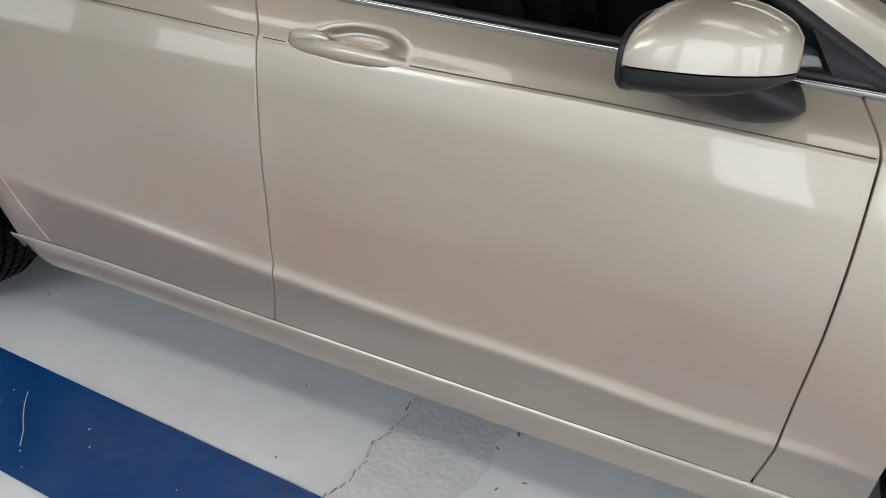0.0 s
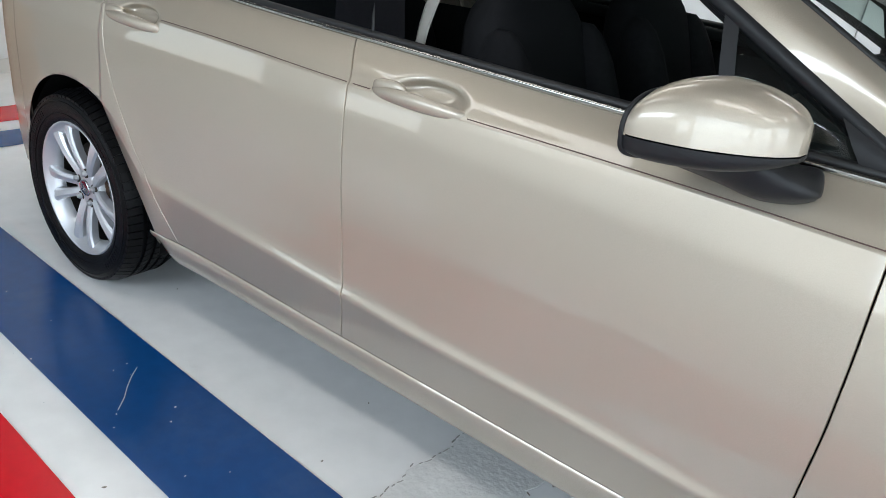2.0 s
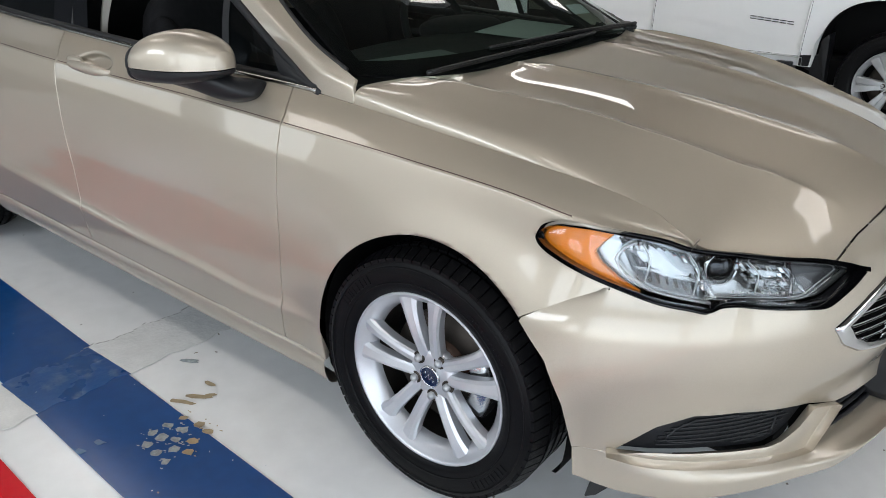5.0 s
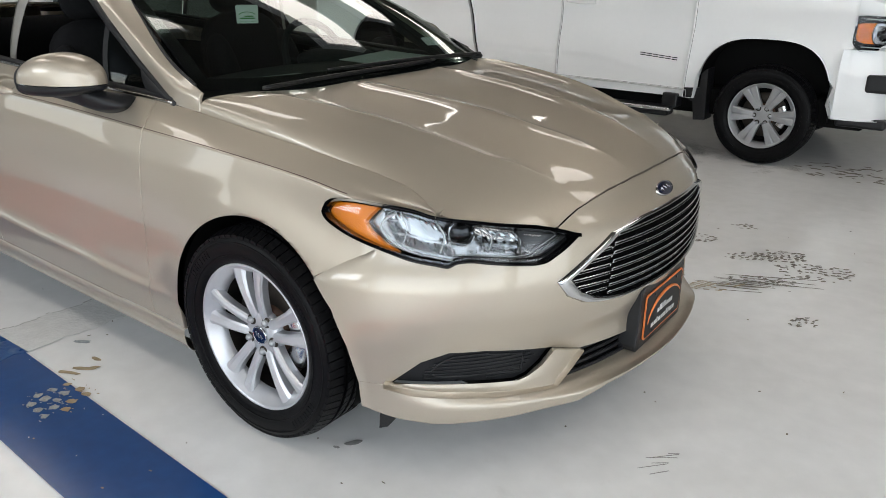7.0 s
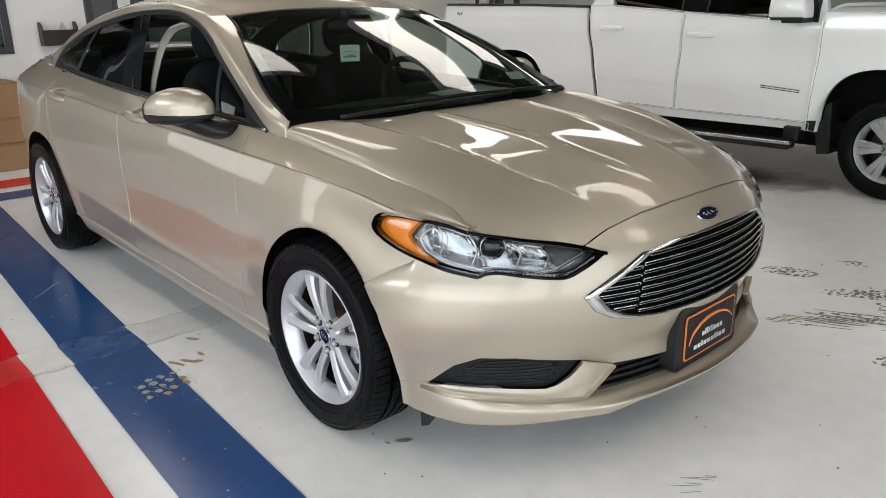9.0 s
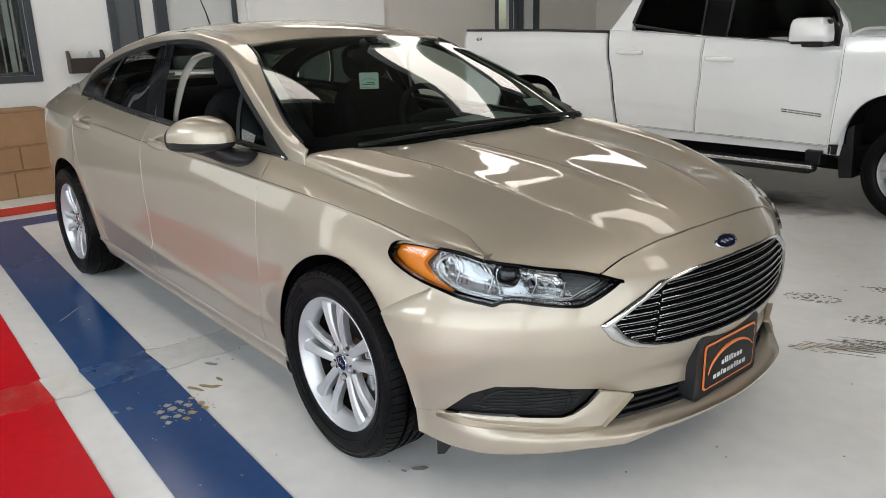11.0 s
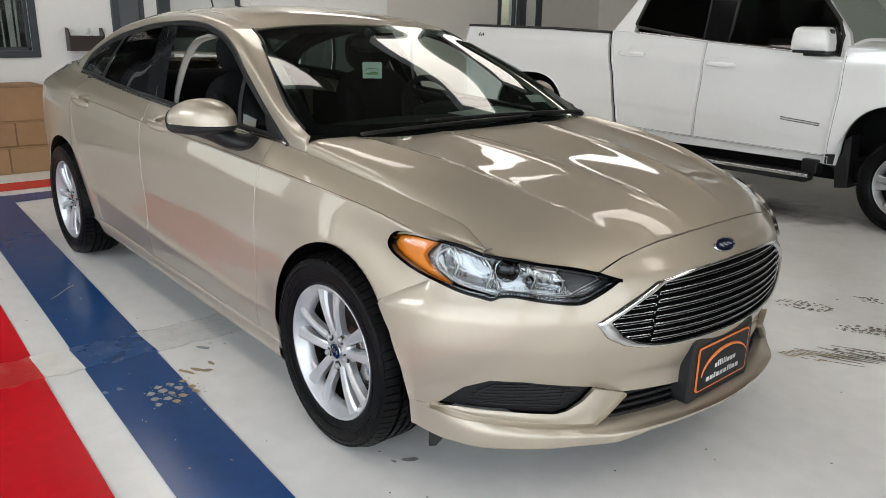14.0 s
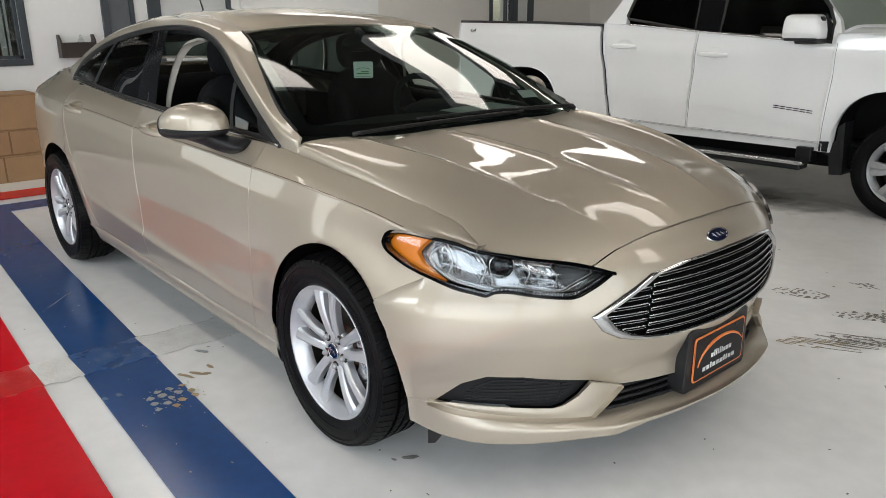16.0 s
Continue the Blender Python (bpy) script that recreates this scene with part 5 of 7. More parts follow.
for sg in (1, -1):
    tube("windshield_seal", np.array(curve3([OUTER[1], OUTER[2], OUTER[3], OUTER[4], OUTER[5]], 30)) * [1, sg, 1] + [0.004, 0.004 * sg, 0.0], 0.006, SEAL, car, 6)
edge_r = through_points(OUTER[5:11], 60)
rg = []
for i, e in enumerate(edge_r):
    s = i / 59
    row = []
    for qy in np.linspace(-1, 1, 41):
        a = abs(qy)
        crown = 0.026 + 0.014 * math.sin(math.pi * s)
        fr = 0.055 * (1 - s) - 0.10 * s
        row.append((e[0] - fr * (1 - a**2), e[1] * qy * -1, e[2] + crown * (1 - a**2.4) - 0.010 * math.exp(-(((a - 0.90) / 0.05) ** 2)) * ss(0, 0.1, s)))
    rg.append(row)
rg = np.array(rg)
sheet("roof", rg[:, ::-1], PAINT, car, skirt=0.01, label="champagne painted roof")
sheet("headliner", rg * [1, 0.94, 1] - [0, 0, 0.035], BEIGE, car, skirt=0, label="pale cloth headliner")
e0 = np.array(through_points(OUTER[10:14], 20))
g = np.array([[(p[0] - 0.10 * (1 - abs(t) ** 2), p[1] * -t, p[2] + 0.03 * (1 - t * t)) for t in np.linspace(-1, 1, 25)] for p in e0])
sheet("rear_window", g, TINT, car, skirt=0, label="dark sloping rear window")
e0 = np.array(through_points(OUTER[13:17], 16))
g = np.array([[(p[0] - 0.06 * (1 - abs(t) ** 2), p[1] * -t, p[2] + 0.012 * (1 - t * t)) for t in np.linspace(-1, 1, 25)] for p in e0])
sheet("trunk_lid", g[:, ::-1], PAINT, car, skirt=0.01, label="champagne painted trunk lid")
rows = []
for z, xx, w in ((1.085, -3.80, 0.50), (1.02, -3.84, 0.54), (0.85, -3.86, 0.56), (0.62, -3.89, 0.58), (0.45, -3.89, 0.58), (0.28, -3.86, 0.56)):
    rows.append([(xx + 0.10 * abs(t) ** 3, -w * t, z) for t in np.linspace(-1, 1, 25)])
sheet("rear_fascia", loft([list(r) for r in rows], 25, 20), PAINT, car, skirt=0.01)
for sg in (1, -1):
    g = np.array([side(np.linspace(-3.72, -3.36, 14), np.full(14, r)) + [0, -0.006, 0] for r in np.linspace(6.4, 9.2, 8)])
    for i in range(8):
        k = i / 7
        keep = -3.50 - 0.10 * abs(k - 0.45) * 2
        g[i, :, 0] = np.linspace(-3.80, keep, 14)
        g[i] = side(g[i, :, 0], np.full(14, np.linspace(6.4, 9.2, 8)[i])) + [0, -0.006, 0]
    sheet("tail_lamp", g, RED_LENS, car, skirt=0.01, mirror=sg < 0, label="red tail lamp wrapping the corner")
tube("antenna", np.array([(-2.60, 0.0, 1.425), (-2.66, 0, 1.53), (-2.76, 0, 1.66)]), [0.006, 0.004, 0.002], BLACK, car, 6)
ellipsoid("antenna_base", (-2.585, 0, 1.432), (0.045, 0.022, 0.022), BLACK, car, 16)

# cowl and wipers
g = loft([[(-0.355, -0.735, 0.985), (-0.245, -0.56, 0.975), (-0.185, 0, 0.975), (-0.245, 0.56, 0.975), (-0.355, 0.735, 0.985)], [(-0.44, -0.725, 0.995), (-0.34, -0.5, 0.990), (-0.28, 0, 0.990), (-0.34, 0.5, 0.990), (-0.44, 0.725, 0.995)]], 50, 6)
sheet("cowl_panel", g, DARK, car, skirt=0, label="black cowl under the windshield")
for pts in ([(-0.215, -0.60, 1.014), (-0.195, -0.3, 1.022), (-0.192, 0.0, 1.024), (-0.215, 0.27, 1.020)], [(-0.248, -0.28, 1.034), (-0.225, 0.0, 1.036), (-0.212, 0.35, 1.030), (-0.230, 0.62, 1.016)]):
    p = curve3(pts, 24)
    q = np.linspace(0, 1, 24)
    wp = tube("wiper", p + [0.004, 0, 0.002], 0.0035 + 0.0035 * q, BLACK, car, 8, flat=0.8, label="black windshield wiper")
    tube("blade", p + [-0.010, 0.0, -0.005], 0.0055, SEAL, wp, 6, flat=1.3)
ellipsoid("wiper_cap", (-0.265, 0.625, 1.002), (0.040, 0.05, 0.018), BLACK, car, 16)
sheet("cowl_corner", np.array([[(-0.28, 0.70, 1.00), (-0.20, 0.56, 0.995)], [(-0.42, 0.715, 1.052), (-0.34, 0.60, 1.018)]]), BLACK, car, skirt=0.004)

# ---- mirrors and handles ----
def door_mirror(sg):
    """A painted cap with a flat foot over a black lower shell, blunt behind and pointed in front."""
    x0, x1, zcut, n, m = -0.856, -0.655, 1.011, 44, 30
    up, low = [], []
    for i in range(m):
        t = 1 - (1 - i / (m - 1)) ** 1.5
        x = x0 + (x1 - x0) * t
        h = float(pc([0, 0.06, 0.2, 0.4, 0.6, 0.8, 0.93, 1.0], [0.062, 0.076, 0.088, 0.0945, 0.090, 0.077, 0.062, 0.044], t))
        d = float(pc([0, 0.1, 0.5, 0.8, 1.0], [0.040, 0.042, 0.038, 0.026, 0.010], t))
        w = float(pc([0, 0.08, 0.4, 0.7, 0.9, 1.0], [0.094, 0.099, 0.096, 0.080, 0.056, 0.030], t))
        yc = -0.940 + 0.045 * t**2
        ua, la = [], []
        for a in np.linspace(0, np.pi, n // 2):
            ca, sa = math.cos(a), math.sin(a)
            ua.append((x + 0.025 * ca * (1 - t), yc + math.copysign(abs(ca) ** 0.8, ca) * w, zcut + h * sa**0.72))
            la.append((x + 0.025 * ca * (1 - t), yc + math.copysign(abs(ca) ** 0.8, ca) * (w - 0.002), zcut - 0.003 - d * sa**0.6))
        up.append(ua)
        low.append(la)
    up.append([(x1 + 0.004, yc, zcut + 0.012 * math.sin(a)) for a in np.linspace(0, np.pi, n // 2)])
    low.append([(x1 + 0.002, yc, zcut - 0.003 - 0.003 * math.sin(a)) for a in np.linspace(0, np.pi, n // 2)])
    shell = sheet("door_mirror", np.array(up) * [1, sg, 1], PAINT, car, skirt=0, label="champagne mirror housing with a black base", flip=sg < 0)
    sheet("lower_shell", np.array(low) * [1, sg, 1], BLACK, shell, skirt=0, label="black plastic lower shell", flip=sg > 0)
    rim = np.concatenate([np.array(up[0]), np.array(low[0])[::-1]]) * [1, sg, 1]
    tube("rim", rim + [-0.004, 0, 0], 0.0045, BLACK, shell, 6, closed=True, up=(1, 0, 0))
    finish("mirror_glass", rim + [0.003, 0, 0], [tuple(range(len(rim)))], CHROME, shell, False, "mirror glass")
    arm = [[(-0.886, -0.99, 0.980), (-0.826, -1.00, 0.993), (-0.746, -0.95, 0.996), (-0.746, -0.87, 0.998), (-0.826, -0.86, 0.993), (-0.886, -0.88, 0.983)],
           [(-0.816, -0.93, 0.952), (-0.776, -0.94, 0.960), (-0.696, -0.90, 0.976), (-0.681, -0.85, 0.980), (-0.746, -0.83, 0.973), (-0.806, -0.85, 0.955)],
           [(-0.761, -0.872, 0.926), (-0.726, -0.880, 0.922), (-0.671, -0.868, 0.926), (-0.626, -0.835, 0.940), (-0.646, -0.79, 0.970), (-0.746, -0.80, 0.960)],
           [(-0.746, -0.835, 0.914), (-0.716, -0.842, 0.908), (-0.666, -0.838, 0.914), (-0.631, -0.812, 0.930), (-0.646, -0.77, 0.955), (-0.736, -0.78, 0.955)]]
    closed = [r + [r[0]] for r in arm]
    sheet("arm", loft(closed, 30, 14) * [1, sg, 1], BLACK, shell, skirt=0, label="black plastic mirror arm", flip=sg < 0)
    return shell


door_mirror(1)
door_mirror(-1)

for (hx, hz), doors in zip(HANDLES, (doors_f, doors_r)):
    for sg, door in ((1, doors[0]), (-1, doors[1])):
        t = np.linspace(0, 1, 30)
        xs3 = hx - 0.128 + 0.258 * t
        base_w = side(np.array([hx - 0.14, hx + 0.14]), np.array([row_at(hx - 0.14, hz), row_at(hx + 0.14, hz)]))[:, 1]
        zz = hz - 0.006 - 0.012 * t + 0.003 * np.sin(np.pi * t)
        yy = np.interp(t, [0, 1], base_w) + 0.004 - 0.018 * np.sin(np.pi * t) ** 0.5
        r = 0.0130 * np.clip(np.sin(np.pi * (0.05 + 0.90 * t)), 0.1, 1) ** 0.3
        grip = tube("door_handle", np.stack([xs3, yy, zz], 1) * [1, sg, 1], r, PAINT, door, 14, flat=1.35, label="champagne painted door handle")
        ellipsoid("lock_cover", (hx - 0.082, (np.interp(0.2, [0, 1], base_w) - 0.002) * sg, hz + 0.002), (0.047, 0.011, 0.021), PAINT, grip, 24, 2.8)

# ---- cabin ----
cab = empty("cabin")
cab.parent = car
cab["label"] = "black cabin with cloth seats"
for sg in (1, -1):
    g = np.array([[(x, -0.735 * sg, z) for x in np.linspace(-2.7, -0.5, 8)] for z in (0.25, 0.6, 0.93)])
    sheet("door_card", g, CABIN, cab, skirt=0)
    tube("door_sill_trim", np.stack([np.linspace(-2.7, -0.55, 20), np.full(20, -0.735 * sg), zbelt(np.linspace(-2.7, -0.55, 20)) - 0.012], 1), 0.022, CABIN, cab, 8)
    rail = curve3([(-1.560, -0.728, 0.96), (-1.556, -0.715, 1.05), (-1.545, -0.697, 1.13), (-1.53, -0.676, 1.205), (-1.50, -0.655, 1.265), (-1.45, -0.640, 1.305), (-1.36, -0.628, 1.325)], 30)
    wide = np.linspace(0.012, 0.036, 30)[:, None]
    sheet("pillar_trim", np.array([rail + wide * [0.75, 0.9, -0.15], rail + wide * [0.42, 0.45, -0.05], rail]) * [1, sg, 1], BEIGE, cab, skirt=0.012, label="pale door pillar trim", flip=sg < 0)
    tube("window_far_frame", (dl + [0, 0.03, -0.02]) * [1, sg, 1], 0.018, CABIN, cab, 8)
    sheet("inner_trim", g_frame[:, 45:] * [1, -sg * -0.965, 1] + [0, 0, -0.022], CABIN, cab, skirt=0, label="black inner pillar trim")
box("trunk_well", (-3.80, -0.60, 0.30), (-2.80, 0.60, 0.98), CABIN, cab, 0.02)
box("parcel_shelf", (-3.30, -0.62, 0.98), (-2.78, 0.62, 1.03), CABIN, cab, 0.01, label="black rear parcel shelf")
box("cabin_floor", (-3.2, -0.74, 0.26), (-0.4, 0.74, 0.32), CABIN, cab, 0.01)
g = loft([[(-0.30, -0.70, 0.965), (-0.24, 0, 0.965), (-0.30, 0.70, 0.965)], [(-0.62, -0.72, 0.965), (-0.62, 0, 0.985), (-0.62, 0.72, 0.965)], [(-0.86, -0.72, 0.925), (-0.86, 0, 0.965), (-0.86, 0.72, 0.945)], [(-0.93, -0.72, 0.84), (-0.93, 0, 0.88), (-0.93, 0.72, 0.86)], [(-0.88, -0.72, 0.45), (-0.88, 0, 0.45), (-0.88, 0.72, 0.45)]], 30, 24)
sheet("dashboard", g, CABIN, cab, skirt=0, label="black dashboard")
ellipsoid("instrument_hood", (-0.84, 0.37, 0.975), (0.13, 0.20, 0.045), CABIN, cab, 20, 2.4)


def seat(x, y, name="front_seat", wide=0.25, rest=True):
    s = empty(name)
    s.parent = cab
    s["label"] = "black cloth car seat with a headrest"
    ellipsoid("cushion", (x + 0.22, y, 0.55), (0.29, wide, 0.10), CLOTH, s, 24, 3.0)
    ellipsoid("backrest", (x - 0.10, y, 0.82), (0.085, wide, 0.34), CLOTH, s, 28, 3.2, rot=(0, -17, 0))
    for sg in (-1, 1):
        ellipsoid("bolster", (x - 0.04, y + sg * (wide - 0.05), 0.80), (0.085, 0.065, 0.27), CLOTH, s, 18, 2.4, rot=(0, -17, 0))
    if rest:
        ellipsoid("headrest", (x - 0.205, y, 1.235), (0.065, 0.135, 0.098), CLOTH, s, 24, 3.0, rot=(0, -10, 0))
        for sg in (-1, 1):
            tube("headrest_post", [(x - 0.185, y + 0.07 * sg, 1.08), (x - 0.20, y + 0.07 * sg, 1.20)], 0.007, CHROME, s, 8)
    return s


seat(-1.32, -0.37)
seat(-1.32, 0.37)
ellipsoid("rear_bench", (-2.30, 0, 0.52), (0.30, 0.64, 0.12), CLOTH, cab, 24, 3.2)
ellipsoid("rear_backrest", (-2.62, 0, 0.78), (0.12, 0.64, 0.32), CLOTH, cab, 24, 3.4, rot=(0, -22, 0))
for yy in (-0.38, 0.38):
    ellipsoid("rear_headrest", (-2.76, yy, 1.13), (0.05, 0.12, 0.06), CLOTH, cab, 20, 3.0)
a = np.linspace(0, 2 * np.pi, 48, endpoint=False)
sw = np.stack([-0.96 + 0.185 * np.sin(a) * 0.42 * -1, 0.37 + 0.185 * np.cos(a), 0.955 + 0.185 * np.sin(a) * 0.905], 1)
wheel_rim = tube("steering_wheel", sw, 0.0155, CABIN, cab, 10, closed=True, up=(0.9, 0, 0.42), label="black steering wheel")
ellipsoid("wheel_boss", (-0.94, 0.37, 0.95), (0.03, 0.075, 0.07), CABIN, wheel_rim, 18, 2.5, rot=(0, -25, 0))
for dy, dz in ((-0.11, 0.01), (0.11, 0.01), (0, -0.11)):
    tube("wheel_spoke", [(-0.945, 0.37, 0.95), (-0.955 - dz * 0.4, 0.37 + dy * 1.55, 0.955 + dz * 1.4)], 0.014, CABIN, wheel_rim, 6)
ellipsoid("interior_mirror", (-1.02, 0.03, 1.285), (0.022, 0.115, 0.034), GLOSS_BLACK, cab, 20, 3.0)
tube("mirror_stem", [(-1.015, 0.03, 1.30), (-1.03, 0.03, 1.335)], 0.012, CABIN, cab, 8)
tube("mirror_base", [(-1.02, 0.03, 1.325), (-1.06, 0.03, 1.345)], 0.02, CABIN, cab, 8)

# ---- dealer plate in its holder ----
px = 0.905
holder = prism("plate_holder", [(-0.185, 0.272), (0.175, 0.272), (0.185, 0.29), (0.178, 0.472), (0.16, 0.482), (-0.165, 0.482), (-0.178, 0.472), (-0.192, 0.29)], -0.06, BLACK, car, "black plate holder on the bumper", axis="x", bevel=0.004)
holder.location = (px - 0.002, 0, 0)
pl = [(-0.152, 0.307), (-0.144, 0.299), (0.144, 0.299), (0.152, 0.307), (0.152, 0.441), (0.144, 0.449), (-0.144, 0.449), (-0.152, 0.441)]
plate = prism("plate", [(y * 1.0, z) for y, z in pl], 0.004, PLATE_ORANGE, holder, "black dealer plate with an orange border", axis="x")
plate.location = (-0.0005 + 0.002, 0, 0)
face = prism("face", [(y * 0.965, 0.374 + (z - 0.374) * 0.93) for y, z in pl], 0.0022, PLATE_BLACK, plate, axis="x")
face.location = (0.003, 0, 0)
arc = np.array([(0.0062, 0.010 + 0.140 * math.cos(t), 0.345 + 0.076 * math.sin(t)) for t in np.linspace(0.42, math.pi - 0.05, 24)])
tube("arch_mark", arc, [0.0016 + 0.004 * math.sin(math.pi * k / 23) for k in range(24)], PLATE_ORANGE, plate, 6)
for y, z0, step, tall in ((-0.052, 0.360, 0.0178, (0.014, 0.021, 0.021, 0.019, 0.021, 0.019, 0.014, 0.014, 0.014)), (-0.098, 0.325, 0.0222, (0.014, 0.014, 0.019, 0.014, 0.014, 0.014, 0.019, 0.018, 0.014, 0.014))):
    for k, h in enumerate(tall):
        heavy = k < (3 if len(tall) == 9 else 4)
        wide = step * (0.36 if h > 0.0165 else 0.74)
        box("writing_bar", (0.005, y, z0), (0.0066, y + wide, z0 + h), PLATE_WHITE if heavy else PLATE_GREY, plate, 0.0006)
        y += wide + step * 0.28
for yy in (-0.09, 0.09):
    for zz in (0.312, 0.436):
        s_ = revolve("screw", [(0.0005, -0.003), (0.004, -0.003), (0.005, 0.0)], BLACK, plate, 12)
        s_.matrix_local = pose(0.0055, yy, zz, 0, 0, 90)


# ---- the white pickup ----
truck = tagged(empty("pickup_truck"), "white crew-cab pickup truck with black trim, parked beyond the sedan", "truck")
TY = 3.70


def ty(x, z):
    """The pickup's near side."""
    x, z = np.broadcast_arrays(np.asarray(x, float), np.asarray(z, float))
    line = 0.715 - 0.10 * ss(-1.3, -0.5, x) - 0.02 * ss(-2.3, -1.3, x)
    y = TY + 0.022 * ss(0.62, 0.45, z) + 0.010 * ss(line + 0.012, line - 0.03, z) * ss(-0.45, -0.6, x) * ss(-3.0, -2.4, x)
    y = y - 0.012 * np.exp(-(((z - 1.12) / 0.10) ** 2)) + 0.008 * np.exp(-(((z - 0.95) / 0.12) ** 2))
    return y + 0.20 * np.maximum(z - 1.25, 0) + 0.5 * np.maximum(x - 0.62, 0) ** 2


def tgrid(xl, xr, zb, zt, n=40, m=40):
    """xl, xr: x of the two ends as functions of z; zb, zt: heights as functions of x."""
    g = np.zeros((n, m, 3))
    for i, u in enumerate(np.linspace(0, 1, n)):
        for j, v in enumerate(np.linspace(0, 1, m)):
            x = 0.5 * (xl(1.0) + xr(1.0))
            for _ in range(4):
                z = zb(x) + (zt(x) - zb(x)) * v
                x = xl(z) + (xr(z) - xl(z)) * u
            g[i, j] = (x, 0, zb(x) + (zt(x) - zb(x)) * v)
    g[..., 1] = ty(g[..., 0], g[..., 2])
    return g


def tline(*zx):
    zs, xs = zip(*zx)
    return lambda z: float(np.interp(z, zs, xs))


def tarch(cx, cz, rx, rz, floor_z, p=2.5):
    return lambda x: max(floor_z(x), cz + rz * (1 - min(abs((x - cx) / rx), 1) ** p) ** (1 / p)) if abs(x - cx) < rx else floor_z(x)


t_bed = tline((0.52, -2.272), (0.72, -2.300), (1.08, -2.362), (1.36, -2.392))
t_mid = tline((0.50, -1.482), (0.88, -1.457), (1.30, -1.425))
t_frt = tline((0.49, -0.366), (1.03, -0.330), (1.35, -0.317))
sill_t = lambda x: float(np.interp(x, [-2.3, -1.48, -0.36], [0.520, 0.502, 0.492]))
belt_t = lambda x: float(np.interp(x, [-2.4, -2.15, -1.44, -0.39, -0.30], [1.345, 1.335, 1.278, 1.204, 1.20]))
g3 = 0.0035
sheet("bed_side", tgrid(lambda z: -4.30 + 0.02 * z, lambda z: t_bed(z) - 0.012, tarch(-3.335, 0.43, 0.47, 0.505, lambda x: 0.50), lambda x: float(np.interp(x, [-4.3, -3.09, -2.38], [1.355, 1.340, 1.315])), 90, 30), WHITE_CAR, truck, 0.03, "white cargo bed side", flip=True)
sheet("rear_door", tgrid(lambda z: t_bed(z) + 0.016, lambda z: t_mid(z) - g3, sill_t, belt_t, 40, 40), WHITE_CAR, truck, 0.02, "white rear cab door", flip=True)
sheet("front_door", tgrid(lambda z: t_mid(z) + g3, lambda z: t_frt(z) - g3, sill_t, belt_t, 50, 40), WHITE_CAR, truck, 0.02, "white front cab door", flip=True)
sheet("fender", tgrid(lambda z: t_frt(z) + g3, lambda z: 0.755 - 0.02 * (z - 1), tarch(0.205, 0.40, 0.468, 0.497, lambda x: 0.39 if x > 0.3 else 0.43, 2.9), lambda x: float(np.interp(x, [-0.36, 0.0, 0.47, 0.76], [1.27, 1.262, 1.240, 1.205])), 110, 34), WHITE_CAR, truck, 0.04, "white front fender", flip=True)
sheet("rocker", tgrid(lambda z: -2.27, lambda z: -0.345, lambda x: 0.43, lambda x: sill_t(x) - 0.006, 30, 8) + [0, 0.004, 0], WHITE_CAR, truck, 0.03, flip=True)


def tpoly(name, pts, depth, mat, label="", off=0.0, cut=None):
    """A plate on the pickup's side with the outline pts (x, z)."""
    p = np.asarray(pts, float)
    n = len(p)
    y = ty(p[:, 0], p[:, 1]) + off
    v = [(a, yy, b) for (a, b), yy in zip(p, y)] + [(a, yy + depth, b) for (a, b), yy in zip(p, y)]
    f = [tuple(range(n))[::-1], tuple(range(n, 2 * n))] + [(i, (i + 1) % n, n + (i + 1) % n, n + i) for i in range(n)]
    return finish(name, v, f, mat, truck, False, label)


tpoly("c_pillar", [(-2.392, 1.33), (-2.245, 1.522), (-2.100, 1.705), (-2.02, 1.775), (-1.90, 1.80), (-1.90, 1.735), (-1.96, 1.715), (-2.085, 1.610), (-2.155, 1.40), (-2.15, 1.335)], 0.05, WHITE_CAR, "white cab rear pillar")
tpoly("roof_rail", [(-1.90, 1.80), (-1.3, 1.815), (-0.85, 1.79), (-0.72, 1.75), (-0.74, 1.695), (-0.86, 1.725), (-1.3, 1.745), (-1.90, 1.735)], 0.05, WHITE_CAR)
tpoly("a_pillar", [(-0.72, 1.75), (-0.52, 1.58), (-0.335, 1.37), (-0.30, 1.27), (-0.31, 1.20), (-0.36, 1.203), (-0.365, 1.34), (-0.415, 1.45), (-0.60, 1.66), (-0.74, 1.695)], 0.05, WHITE_CAR, "white windshield pillar")
rw = [(-1.96, 1.715), (-2.085, 1.610), (-2.155, 1.40), (-2.13, 1.375), (-1.46, 1.278), (-1.46, 1.735), (-1.90, 1.735)]
fw = [(-1.235, 1.74), (-1.25, 1.262), (-0.37, 1.203), (-0.365, 1.34), (-0.415, 1.45), (-0.60, 1.66), (-0.74, 1.695), (-0.86, 1.725)]
tpoly("rear_window", rw, 0.006, TINT, "dark tinted rear cab window", 0.012)
tpoly("front_window", fw, 0.006, TINT, "tinted front cab window", 0.012)
tpoly("b_pillar", [(-1.47, 1.277), (-1.235, 1.260), (-1.225, 1.742), (-1.47, 1.735)], 0.02, GLOSS_BLACK, "black cab pillar", 0.004)
for ring in (rw, fw):
    pr = np.array([(a, float(ty(a, b)) + 0.008, b) for a, b in ring])
    c = pr.mean(0)
    tube("window_seal", c + (pr - c) * [0.985, 1, 0.96], 0.014, SEAL, truck, 6, closed=True, up=(0, 1, 0))
bx = np.linspace(-2.12, -0.40, 30)
tube("belt_strip", np.array([(x, float(ty(x, belt_t(x))) - 0.004, belt_t(x) + 0.006) for x in bx]), 0.008, SATIN, truck, 6, label="bright strip under the cab windows")
